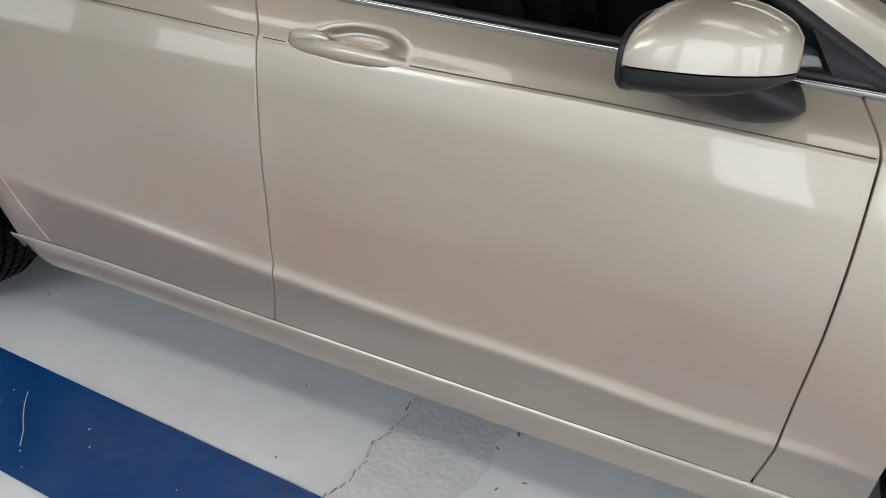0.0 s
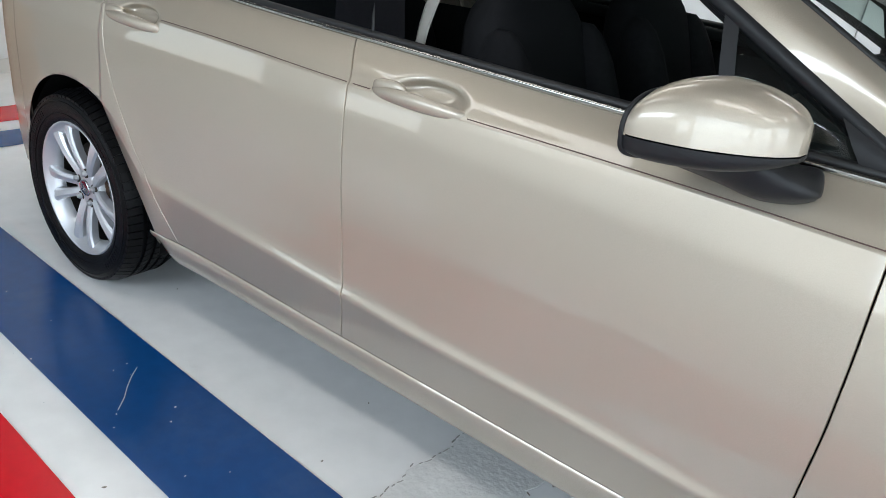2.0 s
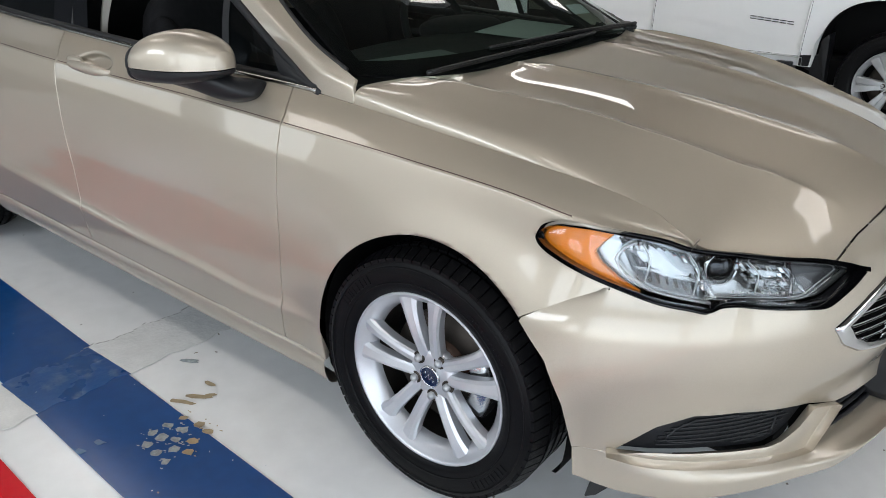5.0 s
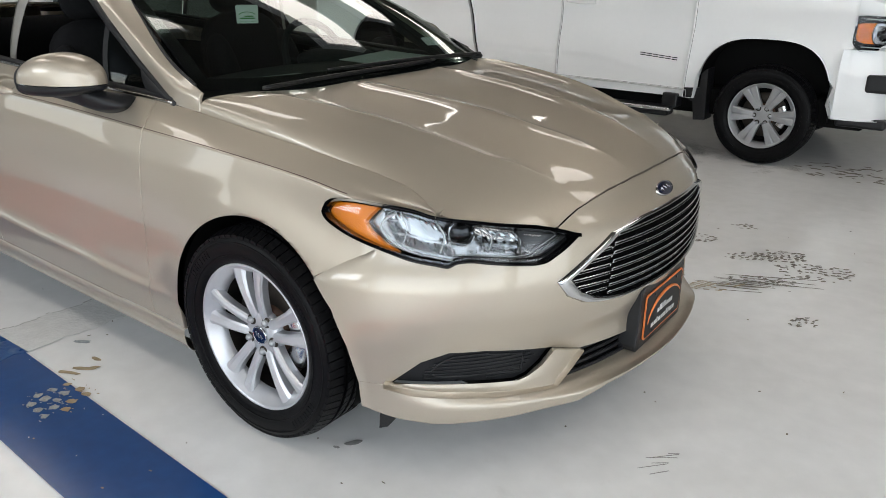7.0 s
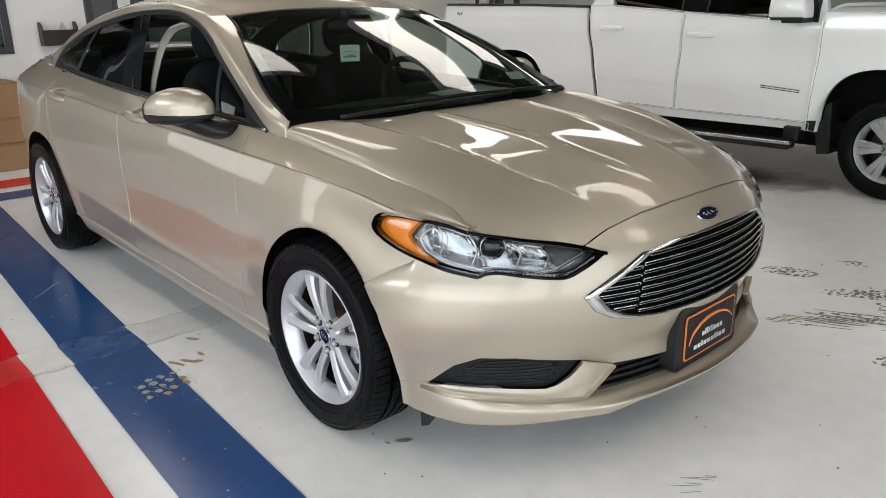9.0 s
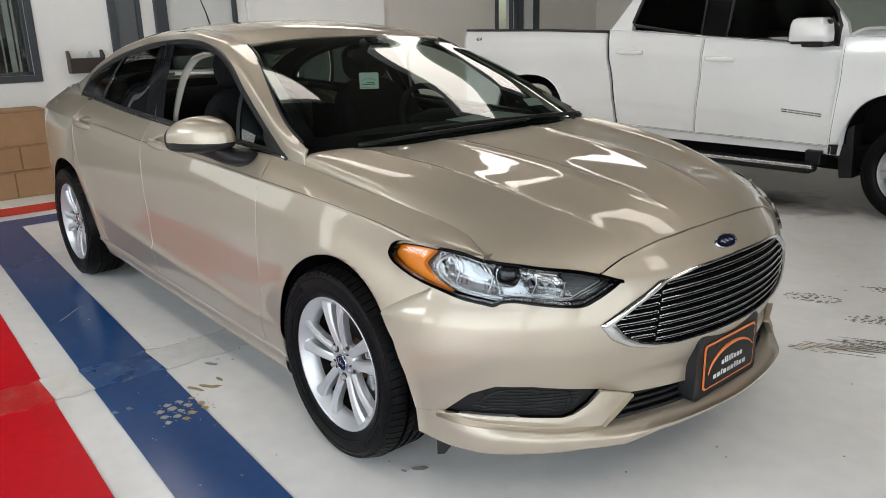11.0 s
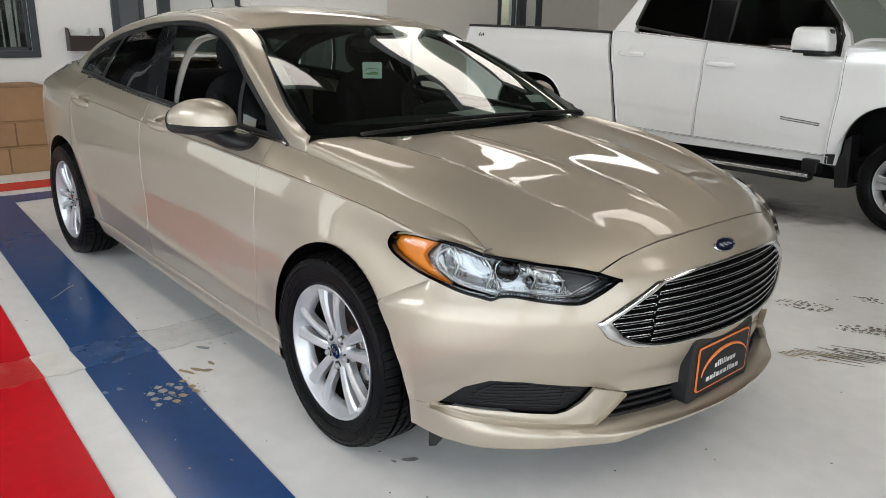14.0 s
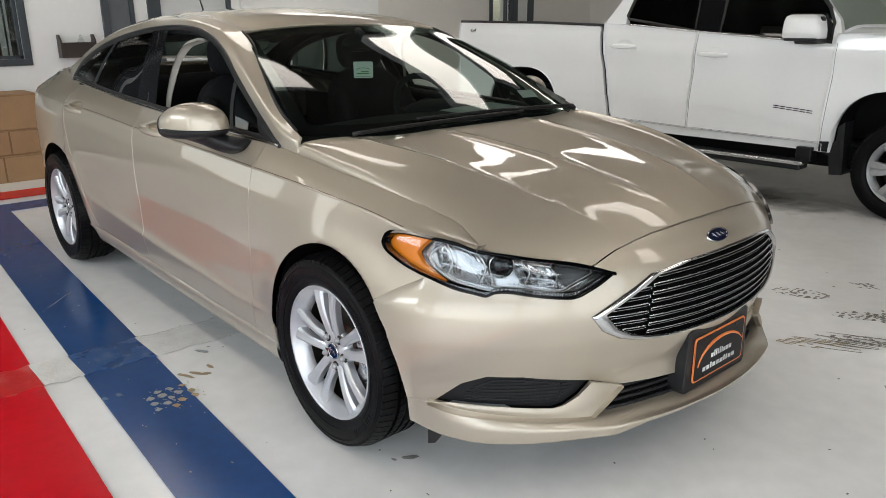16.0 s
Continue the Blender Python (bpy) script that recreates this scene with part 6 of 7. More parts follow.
tpoly("mirror_patch", [(-0.62, 1.212), (-0.39, 1.205), (-0.385, 1.33), (-0.44, 1.41), (-0.53, 1.26)], 0.01, BLACK, "", -0.002)
mg = np.array([[(x + 0.02 * (z - 1.32), y0 + k, z) for z, x, k in ((1.242, -0.50 + 0.125 * q * 0.96, 0.03), (1.252, -0.50 + 0.135 * q, 0.005), (1.30, -0.50 + 0.135 * q, 0.0), (1.36, -0.505 + 0.126 * q, 0.002), (1.395, -0.51 + 0.112 * q, 0.012), (1.408, -0.515 + 0.085 * q, 0.04))] for q, y0 in ((-1.0, 3.60), (-1.0, 3.50), (-0.97, 3.475), (-0.85, 3.463), (0.85, 3.463), (0.97, 3.475), (1.0, 3.50), (1.0, 3.60))])
tm = sheet("door_mirror", mg, WHITE_CAR, truck, 0.0, "white mirror housing")
box("mirror_back", (-0.63, 3.515, 1.245), (-0.38, 3.605, 1.395), BLACK, tm, 0.02, "", 3)
box("lower_shell", (-0.62, 3.475, 1.226), (-0.385, 3.60, 1.246), BLACK, tm, 0.008, "black lower shell", 2)
box("mirror_foot", (-0.56, 3.52, 1.205), (-0.40, 3.74, 1.245), BLACK, truck, 0.012, "black mirror foot", 3)
for hx0, hx1, hz0 in ((-2.262, -2.006, 1.157), (-1.395, -1.144, 1.110)):
    hp = np.array([(x, float(ty(x, hz0)) - 0.012 - 0.020 * math.sin(math.pi * k / 15) ** 0.5, hz0 - 0.004 * k / 15) for k, x in enumerate(np.linspace(hx0, hx1, 16))])
    tube("door_handle", hp, [0.016 + 0.006 * math.sin(math.pi * k / 15) for k in range(16)], WHITE_CAR, truck, 10, label="white door handle")
    g = np.array([[(hx0 + 0.13 + r * 0.085 * math.cos(a), float(ty(hx0, hz0)) - 0.012 * (1 - r) * -1 - 0.0015, hz0 + 0.006 + 0.050 * r * math.sin(a)) for a in np.linspace(0, 2 * np.pi, 24, endpoint=False)] for r in (1.0, 0.75, 0.4, 0.02)])
    sheet("handle_cup", g, WHITE_CAR, truck, 0, wrap=True)
for seam, z0, z1 in ((t_bed, 0.52, 1.34), (t_mid, 0.50, 1.28), (t_frt, 0.49, 1.21)):
    zs = np.linspace(z0, z1, 24)
    tube("door_gap", np.array([(seam(z), float(ty(seam(z), z)) + 0.001, z) for z in zs]), 0.0046, DARK, truck, 6, up=(0, 1, 0))
for xa, xb in ((-2.262, -1.49), (-1.475, -0.372)):
    xs = np.linspace(xa, xb, 20)
    tube("door_gap", np.array([(x, float(ty(x, sill_t(x))) + 0.002, sill_t(x) - 0.002) for x in xs]), 0.0036, SEAL, truck, 6)
for k in range(6):
    x0 = -0.738 + k * 0.0515
    z0 = 0.722 - 0.024 * k / 6
    for dx0, dz0, dx1, dz1 in ((0, 0, 0.042, 0.006), (0, 0.016, 0.042, 0.022)):
        tpoly("badge_bar", [(x0 + dx0, z0 + dz0), (x0 + dx1, z0 + dz0 - 0.002), (x0 + dx1, z0 + dz1 - 0.002), (x0 + dx0, z0 + dz1)], 0.006, BLACK, "", -0.006)
txt = bpy.data.curves.new("decal_text", "FONT")
txt.body, txt.size, txt.extrude = "4x4", 0.056, 0.001
txt.shear = 0.35
tob = new("decal_text", txt)
dec = new("bed_decal", bpy.data.meshes.new_from_object(tob))
bpy.data.objects.remove(tob)
dec.data.materials.append(BLACK)
dec.parent = truck
dec.matrix_local = pose(-4.13, float(ty(-4.1, 1.27)) - 0.003, 1.262, 90, 0, 0)
dec["label"] = "dark 4x4 decal"
# bed rail, bed walls, cab body
tube("bed_rail", np.array([(x, TY + 0.05, float(np.interp(x, [-4.3, -3.09, -2.4], [1.366, 1.350, 1.326]))) for x in np.linspace(-4.3, -2.40, 12)]), 0.030, BLACK, truck, 8, flat=0.7, label="black bed rail cap")
box("bed_inner", (-4.28, TY + 0.03, 0.55), (-2.42, TY + 1.75, 0.75), DARK, truck, 0.01)
box("bed_far_side", (-4.28, TY + 1.72, 0.55), (-2.42, TY + 1.80, 1.33), WHITE_CAR, truck, 0.01, "white far side of the cargo bed")
box("bed_head", (-2.44, TY + 0.06, 0.55), (-2.38, TY + 1.75, 1.33), BLACK, truck, 0.01)
box("tailgate", (-4.33, TY + 0.03, 0.58), (-4.27, TY + 1.77, 1.34), WHITE_CAR, truck, 0.015, "white tailgate")
g = loft([[(-2.05, TY + 0.12, 1.79), (-1.3, TY + 0.12, 1.825), (-0.76, TY + 0.12, 1.765)], [(-2.08, TY + 0.9, 1.83), (-1.3, TY + 0.9, 1.87), (-0.70, TY + 0.9, 1.80)], [(-2.05, TY + 1.7, 1.79), (-1.3, TY + 1.7, 1.825), (-0.76, TY + 1.7, 1.765)]], 24, 20)
sheet("cab_roof", g, WHITE_CAR, truck, 0.02, "white cab roof")
sheet("cab_back", np.array([[(-2.39, TY + 0.05, 1.33), (-2.39, TY + 1.75, 1.33)], [(-2.06, TY + 0.13, 1.79), (-2.06, TY + 1.67, 1.79)]]), GLOSS_BLACK, truck, 0.01)
sheet("windshield", loft([[(-0.30, TY + 0.06, 1.27), (-0.12, TY + 0.9, 1.29), (-0.30, TY + 1.74, 1.27)], [(-0.73, TY + 0.13, 1.755), (-0.66, TY + 0.9, 1.79), (-0.73, TY + 1.67, 1.755)]], 24, 10), WINDSHIELD, truck, 0, "pickup windshield")
g = loft([[(-0.32, TY + 0.01, 1.262), (0.25, TY + 0.01, 1.252), (0.62, TY + 0.02, 1.225), (0.86, TY + 0.20, 1.16)], [(-0.25, TY + 0.22, 1.315), (0.30, TY + 0.22, 1.305), (0.70, TY + 0.25, 1.265), (0.95, TY + 0.35, 1.16)], [(-0.14, TY + 0.88, 1.315), (0.35, TY + 0.88, 1.31), (0.80, TY + 0.88, 1.275), (1.02, TY + 0.88, 1.16)], [(-0.25, TY + 1.54, 1.315), (0.30, TY + 1.54, 1.305), (0.70, TY + 1.51, 1.265), (0.95, TY + 1.42, 1.16)], [(-0.32, TY + 1.75, 1.262), (0.25, TY + 1.75, 1.252), (0.62, TY + 1.74, 1.225), (0.86, TY + 1.56, 1.16)]], 30, 30)
sheet("hood", g, WHITE_CAR, truck, 0.02, "white hood")
box("cab_inner", (-2.30, TY + 0.10, 0.45), (-0.30, TY + 1.66, 1.14), CABIN, truck, 0.03, "black cab interior")
for yy in (TY + 0.45, TY + 1.28):
    ellipsoid("cab_seat", (-1.10, yy, 1.22), (0.09, 0.22, 0.26), CLOTH, truck, 20, 3.0, rot=(0, -15, 0))
    ellipsoid("cab_headrest", (-1.16, yy, 1.53), (0.055, 0.13, 0.09), CLOTH, truck, 18, 2.8)
    ellipsoid("cab_rear_seat", (-1.95, yy, 1.20), (0.09, 0.30, 0.24), CLOTH, truck, 20, 3.0)
# nose
box("engine_bay", (-0.25, TY + 0.25, 0.5), (0.85, TY + 1.5, 1.12), DARK, truck, 0.03)
hl = empty("headlamp")
hl.parent = truck
hl["label"] = "wide headlamp with an amber corner"
def lamp_shape(outline, off, n=8):
    """A plate that wraps the pickup's corner, its outline in (x, z)."""
    p = np.asarray(outline, float)
    mid = p.mean(0)
    rings = [mid + (p - mid) * k for k in np.linspace(1, 0.02, n)]
    return np.array([[(x, float(ty(x, 1.0)) + off + 1.2 * max(x - 0.93, 0), z) for x, z in r] for r in rings])


TRUCK_LENS = glass("pickup_lens", (0.95, 0.96, 0.97), f0=0.02)
shell = [(0.742, 1.062), (0.752, 1.078), (0.80, 1.084), (0.90, 1.082), (1.04, 1.070), (1.04, 0.850), (0.86, 0.846), (0.795, 0.856), (0.758, 0.888), (0.745, 0.915)]
sheet("housing", lamp_shape(shell, -0.002), GLOSS_BLACK, hl, 0.02, wrap=True, flip=True)
amber = [(0.762, 1.028), (0.80, 1.034), (0.865, 1.036), (0.852, 1.00), (0.848, 0.965), (0.856, 0.93), (0.874, 0.905), (0.81, 0.908), (0.772, 0.922), (0.762, 0.95)]
sheet("amber_reflector", lamp_shape(amber, -0.010), TRUCK_AMBER, hl, 0.008, wrap=True, flip=True)
bright = [(0.872, 1.036), (0.94, 1.036), (1.03, 1.03), (1.03, 0.90), (0.96, 0.90), (0.885, 0.905), (0.864, 0.93), (0.857, 0.965), (0.860, 1.00)]
sheet("reflector", lamp_shape(bright, -0.006), LAMP_SMOKE, hl, 0.008, wrap=True, flip=True)
ey = float(ty(0.915, 1.0))
for nm, prof, mt in (("projector_ring", [(0.056, 0.01), (0.056, -0.016), (0.049, -0.020), (0.044, -0.012)], REFLECTOR), ("projector", [(0.001, -0.026), (0.022, -0.022), (0.036, -0.014), (0.043, 0.0)], DARK_CHROME)):
    rr = revolve(nm, prof, mt, hl, 28)
    rr.location = (0.915, ey - 0.004, 0.968)
sheet("lens", lamp_shape([(x * 0.985 + 0.013, z * 0.98 + 0.019) for x, z in shell], -0.026), TRUCK_LENS, hl, 0, wrap=True, flip=True)
for x0, z0, x1, z1 in ((0.80, 1.064, 1.03, 1.054), (0.80, 0.882, 1.03, 0.874)):
    tube("light_guide", [(x, float(ty(x, 1.0)) - 0.008 + 1.2 * max(x - 0.93, 0), z0 + (z1 - z0) * k / 9) for k, x in enumerate(np.linspace(x0, x1, 10))], 0.0035, LAMP_GREY, hl, 6)
bg = loft([[(0.705, TY + 0.004, 0.86), (0.88, TY + 0.035, 0.86), (1.02, TY + 0.16, 0.85), (1.10, TY + 0.60, 0.84), (1.10, TY + 1.2, 0.84)], [(0.70, TY - 0.012, 0.68), (0.90, TY + 0.02, 0.68), (1.06, TY + 0.15, 0.68), (1.15, TY + 0.60, 0.68), (1.15, TY + 1.2, 0.68)], [(0.70, TY - 0.012, 0.52), (0.90, TY + 0.02, 0.52), (1.06, TY + 0.15, 0.52), (1.15, TY + 0.60, 0.52), (1.15, TY + 1.2, 0.52)], [(0.70, TY + 0.0, 0.392), (0.90, TY + 0.03, 0.392), (1.03, TY + 0.16, 0.40), (1.10, TY + 0.60, 0.42), (1.10, TY + 1.2, 0.42)]], 40, 20)
sheet("front_bumper", bg, WHITE_CAR, truck, 0.03, "white front bumper", flip=True)
tpoly("fender_end", [(0.745, 1.20), (0.755, 0.86), (1.0, 0.86), (1.03, 1.12), (0.90, 1.18)], 0.01, WHITE_CAR, "", 0.022)
box("fog_housing", (0.875, TY - 0.005, 0.585), (1.03, TY + 0.10, 0.705), BLACK, truck, 0.02, "black fog lamp housing", 3)
box("bumper_lower", (0.72, TY + 0.05, 0.33), (1.04, TY + 1.2, 0.40), BLACK, truck, 0.02)
sb = box("side_step", (-2.15, TY - 0.115, 0.285), (-0.43, TY + 0.03, 0.355), BLACK, truck, 0.02, "black side step with a bright edge", 3)
box("step_edge", (-2.10, TY - 0.122, 0.325), (-0.415, TY - 0.075, 0.352), SATIN, sb, 0.008, "bright step edge")
box("step_mount", (-0.52, TY - 0.02, 0.34), (-0.40, TY + 0.20, 0.45), BLACK, truck, 0.01)
box("chassis", (-4.1, TY + 0.10, 0.30), (0.9, TY + 1.66, 0.50), DARK, truck, 0.03)
tpoly("mud_flap", [(-0.365, 0.50), (-0.245, 0.51), (-0.235, 0.62), (-0.19, 0.66), (-0.175, 0.27), (-0.265, 0.262), (-0.285, 0.40), (-0.365, 0.43)], 0.16, BLACK, "black mud flap", -0.012)
th = np.radians(np.linspace(-10, 190, 40))
for ax_, az_, rx_, rz_, p_ in ((0.205, 0.40, 0.470, 0.499, 2.9), (-3.335, 0.43, 0.472, 0.507, 2.5)):
    sg = lambda v, e: math.copysign(abs(v) ** e, v)
    gg = np.array([[(ax_ + rx_ * sg(math.cos(t), 2 / p_), yy, max(az_ + rz_ * sg(math.sin(t), 2 / p_), 0.34)) for t in th] for yy in (TY + 0.012, TY + 0.40)])
    sheet("arch_liner", gg, DARK, truck, 0)
    finish("arch_wall", [(p[0], TY + 0.40, p[2]) for p in gg[0]], [tuple(range(len(gg[0])))], DARK, truck, False)
for wx in (0.248, -3.335):
    w = wheel(truck, wx, TY + 0.055, 0.358, -1, spokes=6, base=1, label="silver six-spoke alloy wheel with a wide black tyre", alloy=TRUCK_ALLOY)
    w.scale = (1.07, 1.07, 1.07)
    for k in w.children:
        if k.name.startswith("rim"):
            k.scale = (0.955, 1.0, 0.955)
w = wheel(truck, 0.234, TY + 1.55, 0.358, 1, spokes=6, base=1, label="silver six-spoke alloy wheel with a wide black tyre")
w.scale = (1.07, -1.07, 1.07)


# ---- along the west wall ----
def framed_window(name, x, y0, y1, z0, z1, label, deep=0.18, mullions=()):
    e = tagged(empty(name, x, 0, 0), label, "window", kind="structure")
    f = 0.062
    for nm, a, b, c, d in (("window_frame", y0 - f, y1 + f, z0 - f, z0), ("window_frame", y0 - f, y1 + f, z1, z1 + f), ("window_frame", y0 - f, y0, z0, z1), ("window_frame", y1, y1 + f, z0, z1)):
        box(nm, (-0.02, a, c), (0.022, b, d), FRAME_GREY, e, 0.004)
    for nm, a, b, c, d in (("inner_frame", y0, y1, z0, z0 + 0.03), ("inner_frame", y0, y0 + 0.03, z0, z1), ("inner_frame", y1 - 0.03, y1, z0, z1)):
        box(nm, (-0.09, a, c), (-0.03, b, d), FRAME_GREY, e, 0.003)
    for m in mullions:
        box("mullion", (-0.085, m - 0.02, z0), (-0.035, m + 0.02, z1), FRAME_GREY, e, 0.003)
    box("pane", (-0.062, y0 + 0.01, z0 + 0.01), (-0.056, y1 - 0.01, z1), CLEAR_PANE, e, 0)
    return e


# Dark office colour stands in for the room's lack of light.
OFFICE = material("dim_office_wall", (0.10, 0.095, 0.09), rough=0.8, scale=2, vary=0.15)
CURTAIN = material("pale_curtain", (0.45, 0.45, 0.44), rough=0.9, scale=20, vary=0.1)
framed_window("window_1", XW, -1.9, -0.17, 1.07, 2.9, "window in a slate grey frame onto an office painted dark")
tagged(box("office_wall", (XW - 1.6, -2.2, 0.2), (XW - 1.5, 0.4, 3.2), OFFICE, bevel=0), "wall inside the office, painted dark for the unlit room", "wall", kind="structure")
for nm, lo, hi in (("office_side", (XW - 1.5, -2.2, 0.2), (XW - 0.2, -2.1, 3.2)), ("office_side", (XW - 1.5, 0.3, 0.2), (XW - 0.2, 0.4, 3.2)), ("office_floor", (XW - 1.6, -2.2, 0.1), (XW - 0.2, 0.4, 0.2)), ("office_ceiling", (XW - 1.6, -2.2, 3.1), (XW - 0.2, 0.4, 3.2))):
    tagged(box(nm, lo, hi, OFFICE, bevel=0), "surface inside the office, painted dark for the unlit room", "wall", kind="structure")
cur = tagged(empty("curtain", XW - 0.25, 0, 0), "pale hanging blind strips behind the office window", "curtain")
for yy, ww in ((-0.36, 0.012), (-0.30, 0.05), (-0.235, 0.02)):
    g = np.array([[(0.012 * math.sin(z * 3 + yy * 40), yy + ww * k, z) for k in (0, 0.5, 1)] for z in np.linspace(0.95, 3.102, 14)])
    sheet("strip", g, CURTAIN, cur, 0.003)
dsk = tagged(empty("shelf_unit", XW - 0.9, -0.7, 0.2), "dim white shelf with papers inside the office", "shelf")
for zz in (0.9, 1.12, 1.34):
    box("board", (-0.15, -0.4, zz), (0.15, 0.35, zz + 0.03), CURTAIN, dsk, 0.003)
for yy in (-0.4, 0.32):
    box("side", (-0.15, yy, 0.0), (0.15, yy + 0.03, 1.5), CURTAIN, dsk, 0.003)

door = tagged(empty("door_1", XW, 0, 0), "slate grey door leaf in a dark frame", "door", kind="structure")
box("leaf", (0.002, 0.655, 0.01), (0.03, 0.855, 2.08), material("grey_door", (0.09, 0.10, 0.11), rough=0.5, scale=4, vary=0.1), door, 0.004)
for a, b in ((0.585, 0.655), (0.855, 0.905)):
    box("jamb", (0.002, a, 0), (0.045, b, 2.15), FRAME_GREY, door, 0.004)
door2 = tagged(empty("door_2", XW, 0, 0), "white panelled opening between dark grey posts", "door", kind="structure")
for a, b in ((1.05, 1.18), (1.925, 1.975)):
    box("post", (0.002, a, 0), (0.05, b, 2.3), FRAME_GREY, door2, 0.004)
box("panel", (0.002, 1.18, 0), (0.015, 1.925, 2.3), material("pale_panel", (0.60, 0.62, 0.62), rough=0.6, scale=2, vary=0.04), door2, 0.002)
tagged(box("wall_post", (XW, 2.10, 0), (XW + 0.05, 2.16, ZC), WALL, bevel=0.003), "white upright trim on the wall", "trim", kind="structure")
tagged(box("baseboard", (XW, YS, 0), (XW + 0.015, 0.58, 0.10), WALL_GREY, bevel=0.002), "pale grey skirting board", "baseboard", kind="structure")

rack = tagged(empty("wall_rack", XW, 0.30, 1.08), "dark brown wall rack holding a clear bottle", "rack")
box("back", (0.002, -0.155, 0.0), (0.014, 0.155, 0.13), RACK, rack, 0.002)
box("front", (0.105, -0.155, 0.0), (0.117, 0.155, 0.13), RACK, rack, 0.003)
box("bottom", (0.0025, -0.155, -0.012), (0.117, 0.155, 0.001), RACK, rack, 0.002)
for yy in (-0.167, 0.152):
    prism("end", [(0.002, -0.012), (0.117, -0.012), (0.117, 0.15), (0.06, 0.205), (0.002, 0.205)], 0.014, RACK, rack, axis="y", bevel=0.002).location.y = yy
bot = revolve("bottle", [(0.001, 0.0), (0.03, 0.0), (0.032, 0.01), (0.032, 0.13), (0.024, 0.16), (0.012, 0.175), (0.012, 0.20), (0.001, 0.20)], CLEAR_PANE, None, 24)
bot.matrix_world = pose(XW + 0.06, 0.34, 1.082, 90, 0, 0)
tagged(bot, "clear plastic bottle standing in the rack", "bottle")


def carton(x0, x1, y0, y1, z0, z1, label, split=None):
    c = tagged(empty("cardboard_box", 0, 0, 0), label, "box", group="cartons by the wall")
    box("body", (x0, y0, z0), (x1, y1, z1), CARD, c, 0.006, segs=2)
    box("flap", (x0 + 0.01, y0 + 0.004, z1 - 0.002), (x1 + 0.004, y1 - 0.004, z1 + 0.003), CARD, c, 0.001)
    if split:
        box("tape", (x1 - 0.001, split, z0 + 0.01), (x1 + 0.0015, split + 0.014, z1 - 0.01), CARD_DARK, c, 0)
    box("seam", (x1 - 0.001, y0 + 0.02, z1 - 0.014), (x1 + 0.001, y1 - 0.02, z1 - 0.011), CARD_DARK, c, 0)
    return c


carton(-6.17, -5.72, -1.75, -0.12, 0.0, 0.243, "long brown cardboard box on the floor", -0.60)
carton(-6.17, -5.74, -1.70, -0.14, 0.247, 0.47, "long brown cardboard box in the stack", -0.52)
carton(-6.16, -5.73, -1.80, -0.24, 0.474, 0.785, "tall brown cardboard box on top of the stack")
carton(-6.17, -5.90, -0.23, -0.02, 0.474, 0.74, "small brown cardboard box behind the stack")

# glazed door and window far behind the pickup
OUTDOOR = material("hazy_garden", (0.42, 0.46, 0.30), rough=0.9, scale=1.6, vary=0.5, emit=0.55)
framed_window("window_2", XW - 0.14, 6.26, 6.62, 0.20, 2.2, "tall window in a dark frame onto greenery")
tagged(box("backdrop", (XW - 3.1, 4.5, -0.1), (XW - 3.0, 9.0, 3.4), OUTDOOR, bevel=0), "hazy green and yellow garden beyond the window", "backdrop", kind="structure")
d3 = tagged(empty("door_3", XW - 0.14, 0, 0), "white door leaf in a dark frame", "door", kind="structure")
box("jamb", (-0.02, 6.685, 0.0), (0.03, 6.79, 2.3), FRAME_GREY, d3, 0.004)
box("leaf", (-0.015, 6.79, 0.0), (0.015, 7.02, 2.28), PAPER, d3, 0.004)
box("jamb", (-0.02, 7.02, 0.0), (0.03, 7.15, 2.3), FRAME_GREY, d3, 0.004)

# ---- in the sedan ----
tag = tagged(empty("hang_tag", -1.055, 0.055, 1.165), "pale green paper tag hanging from the mirror", "tag")
tag.rotation_euler, tag.scale = (0, 0, radians(-38)), (1, 1.0, 0.86)
prism("card", [(-0.045, -0.043), (0.045, -0.043), (0.047, 0.040), (0.040, 0.046), (-0.040, 0.046), (-0.047, 0.040)], 0.0015, TAG_WHITE, tag, axis="x", bevel=0.0)
arc = np.array([(0.0022, 0.034 * math.cos(t), -0.004 + 0.016 * math.sin(t)) for t in np.linspace(0.15, math.pi - 0.15, 16)])
tube("arch_mark", arc, 0.0016, TAG_GREEN, tag, 5)
for y0, y1, z0, z1 in ((-0.012, 0.026, -0.012, -0.006), (-0.032, 0.030, -0.022, -0.015), (-0.038, 0.038, -0.036, -0.0345)):
    box("writing_bar", (0.0014, y0, z0), (0.0024, y1, z1), TAG_GREEN, tag, 0)
tube("cord", [(0.0, 0.0, 0.044), (0.012, -0.01, 0.09), (0.03, -0.02, 0.115)], 0.0012, BLACK, tag, 5)
# The cabin's dimness is put into the colours of both sheets.
SHADED_CARD = material("faded_grey_card", (0.12, 0.14, 0.135), rough=0.7, scale=10, vary=0.06)
for k, (x, y, z, rz, w, l) in enumerate(((-0.56, 0.40, 0.990, 12, 0.24, 0.42), (-0.50, -0.34, 0.9825, -8, 0.10, 0.34))):
    p = prism("paper_sheet", [(-w / 2, -l / 2), (w / 2, -l / 2), (w / 2, l / 2), (-w / 2, l / 2)], 0.0015, (DASH_PAPER, SHADED_CARD)[k], axis="z")
    p.matrix_world = pose(x, y, z, 0, 3, rz)
    tagged(p, ("paper sheet lying on the dashboard, toned grey for the dim cabin", "sheet lying on the dashboard, coloured dark for the dim cabin")[k], "paper")
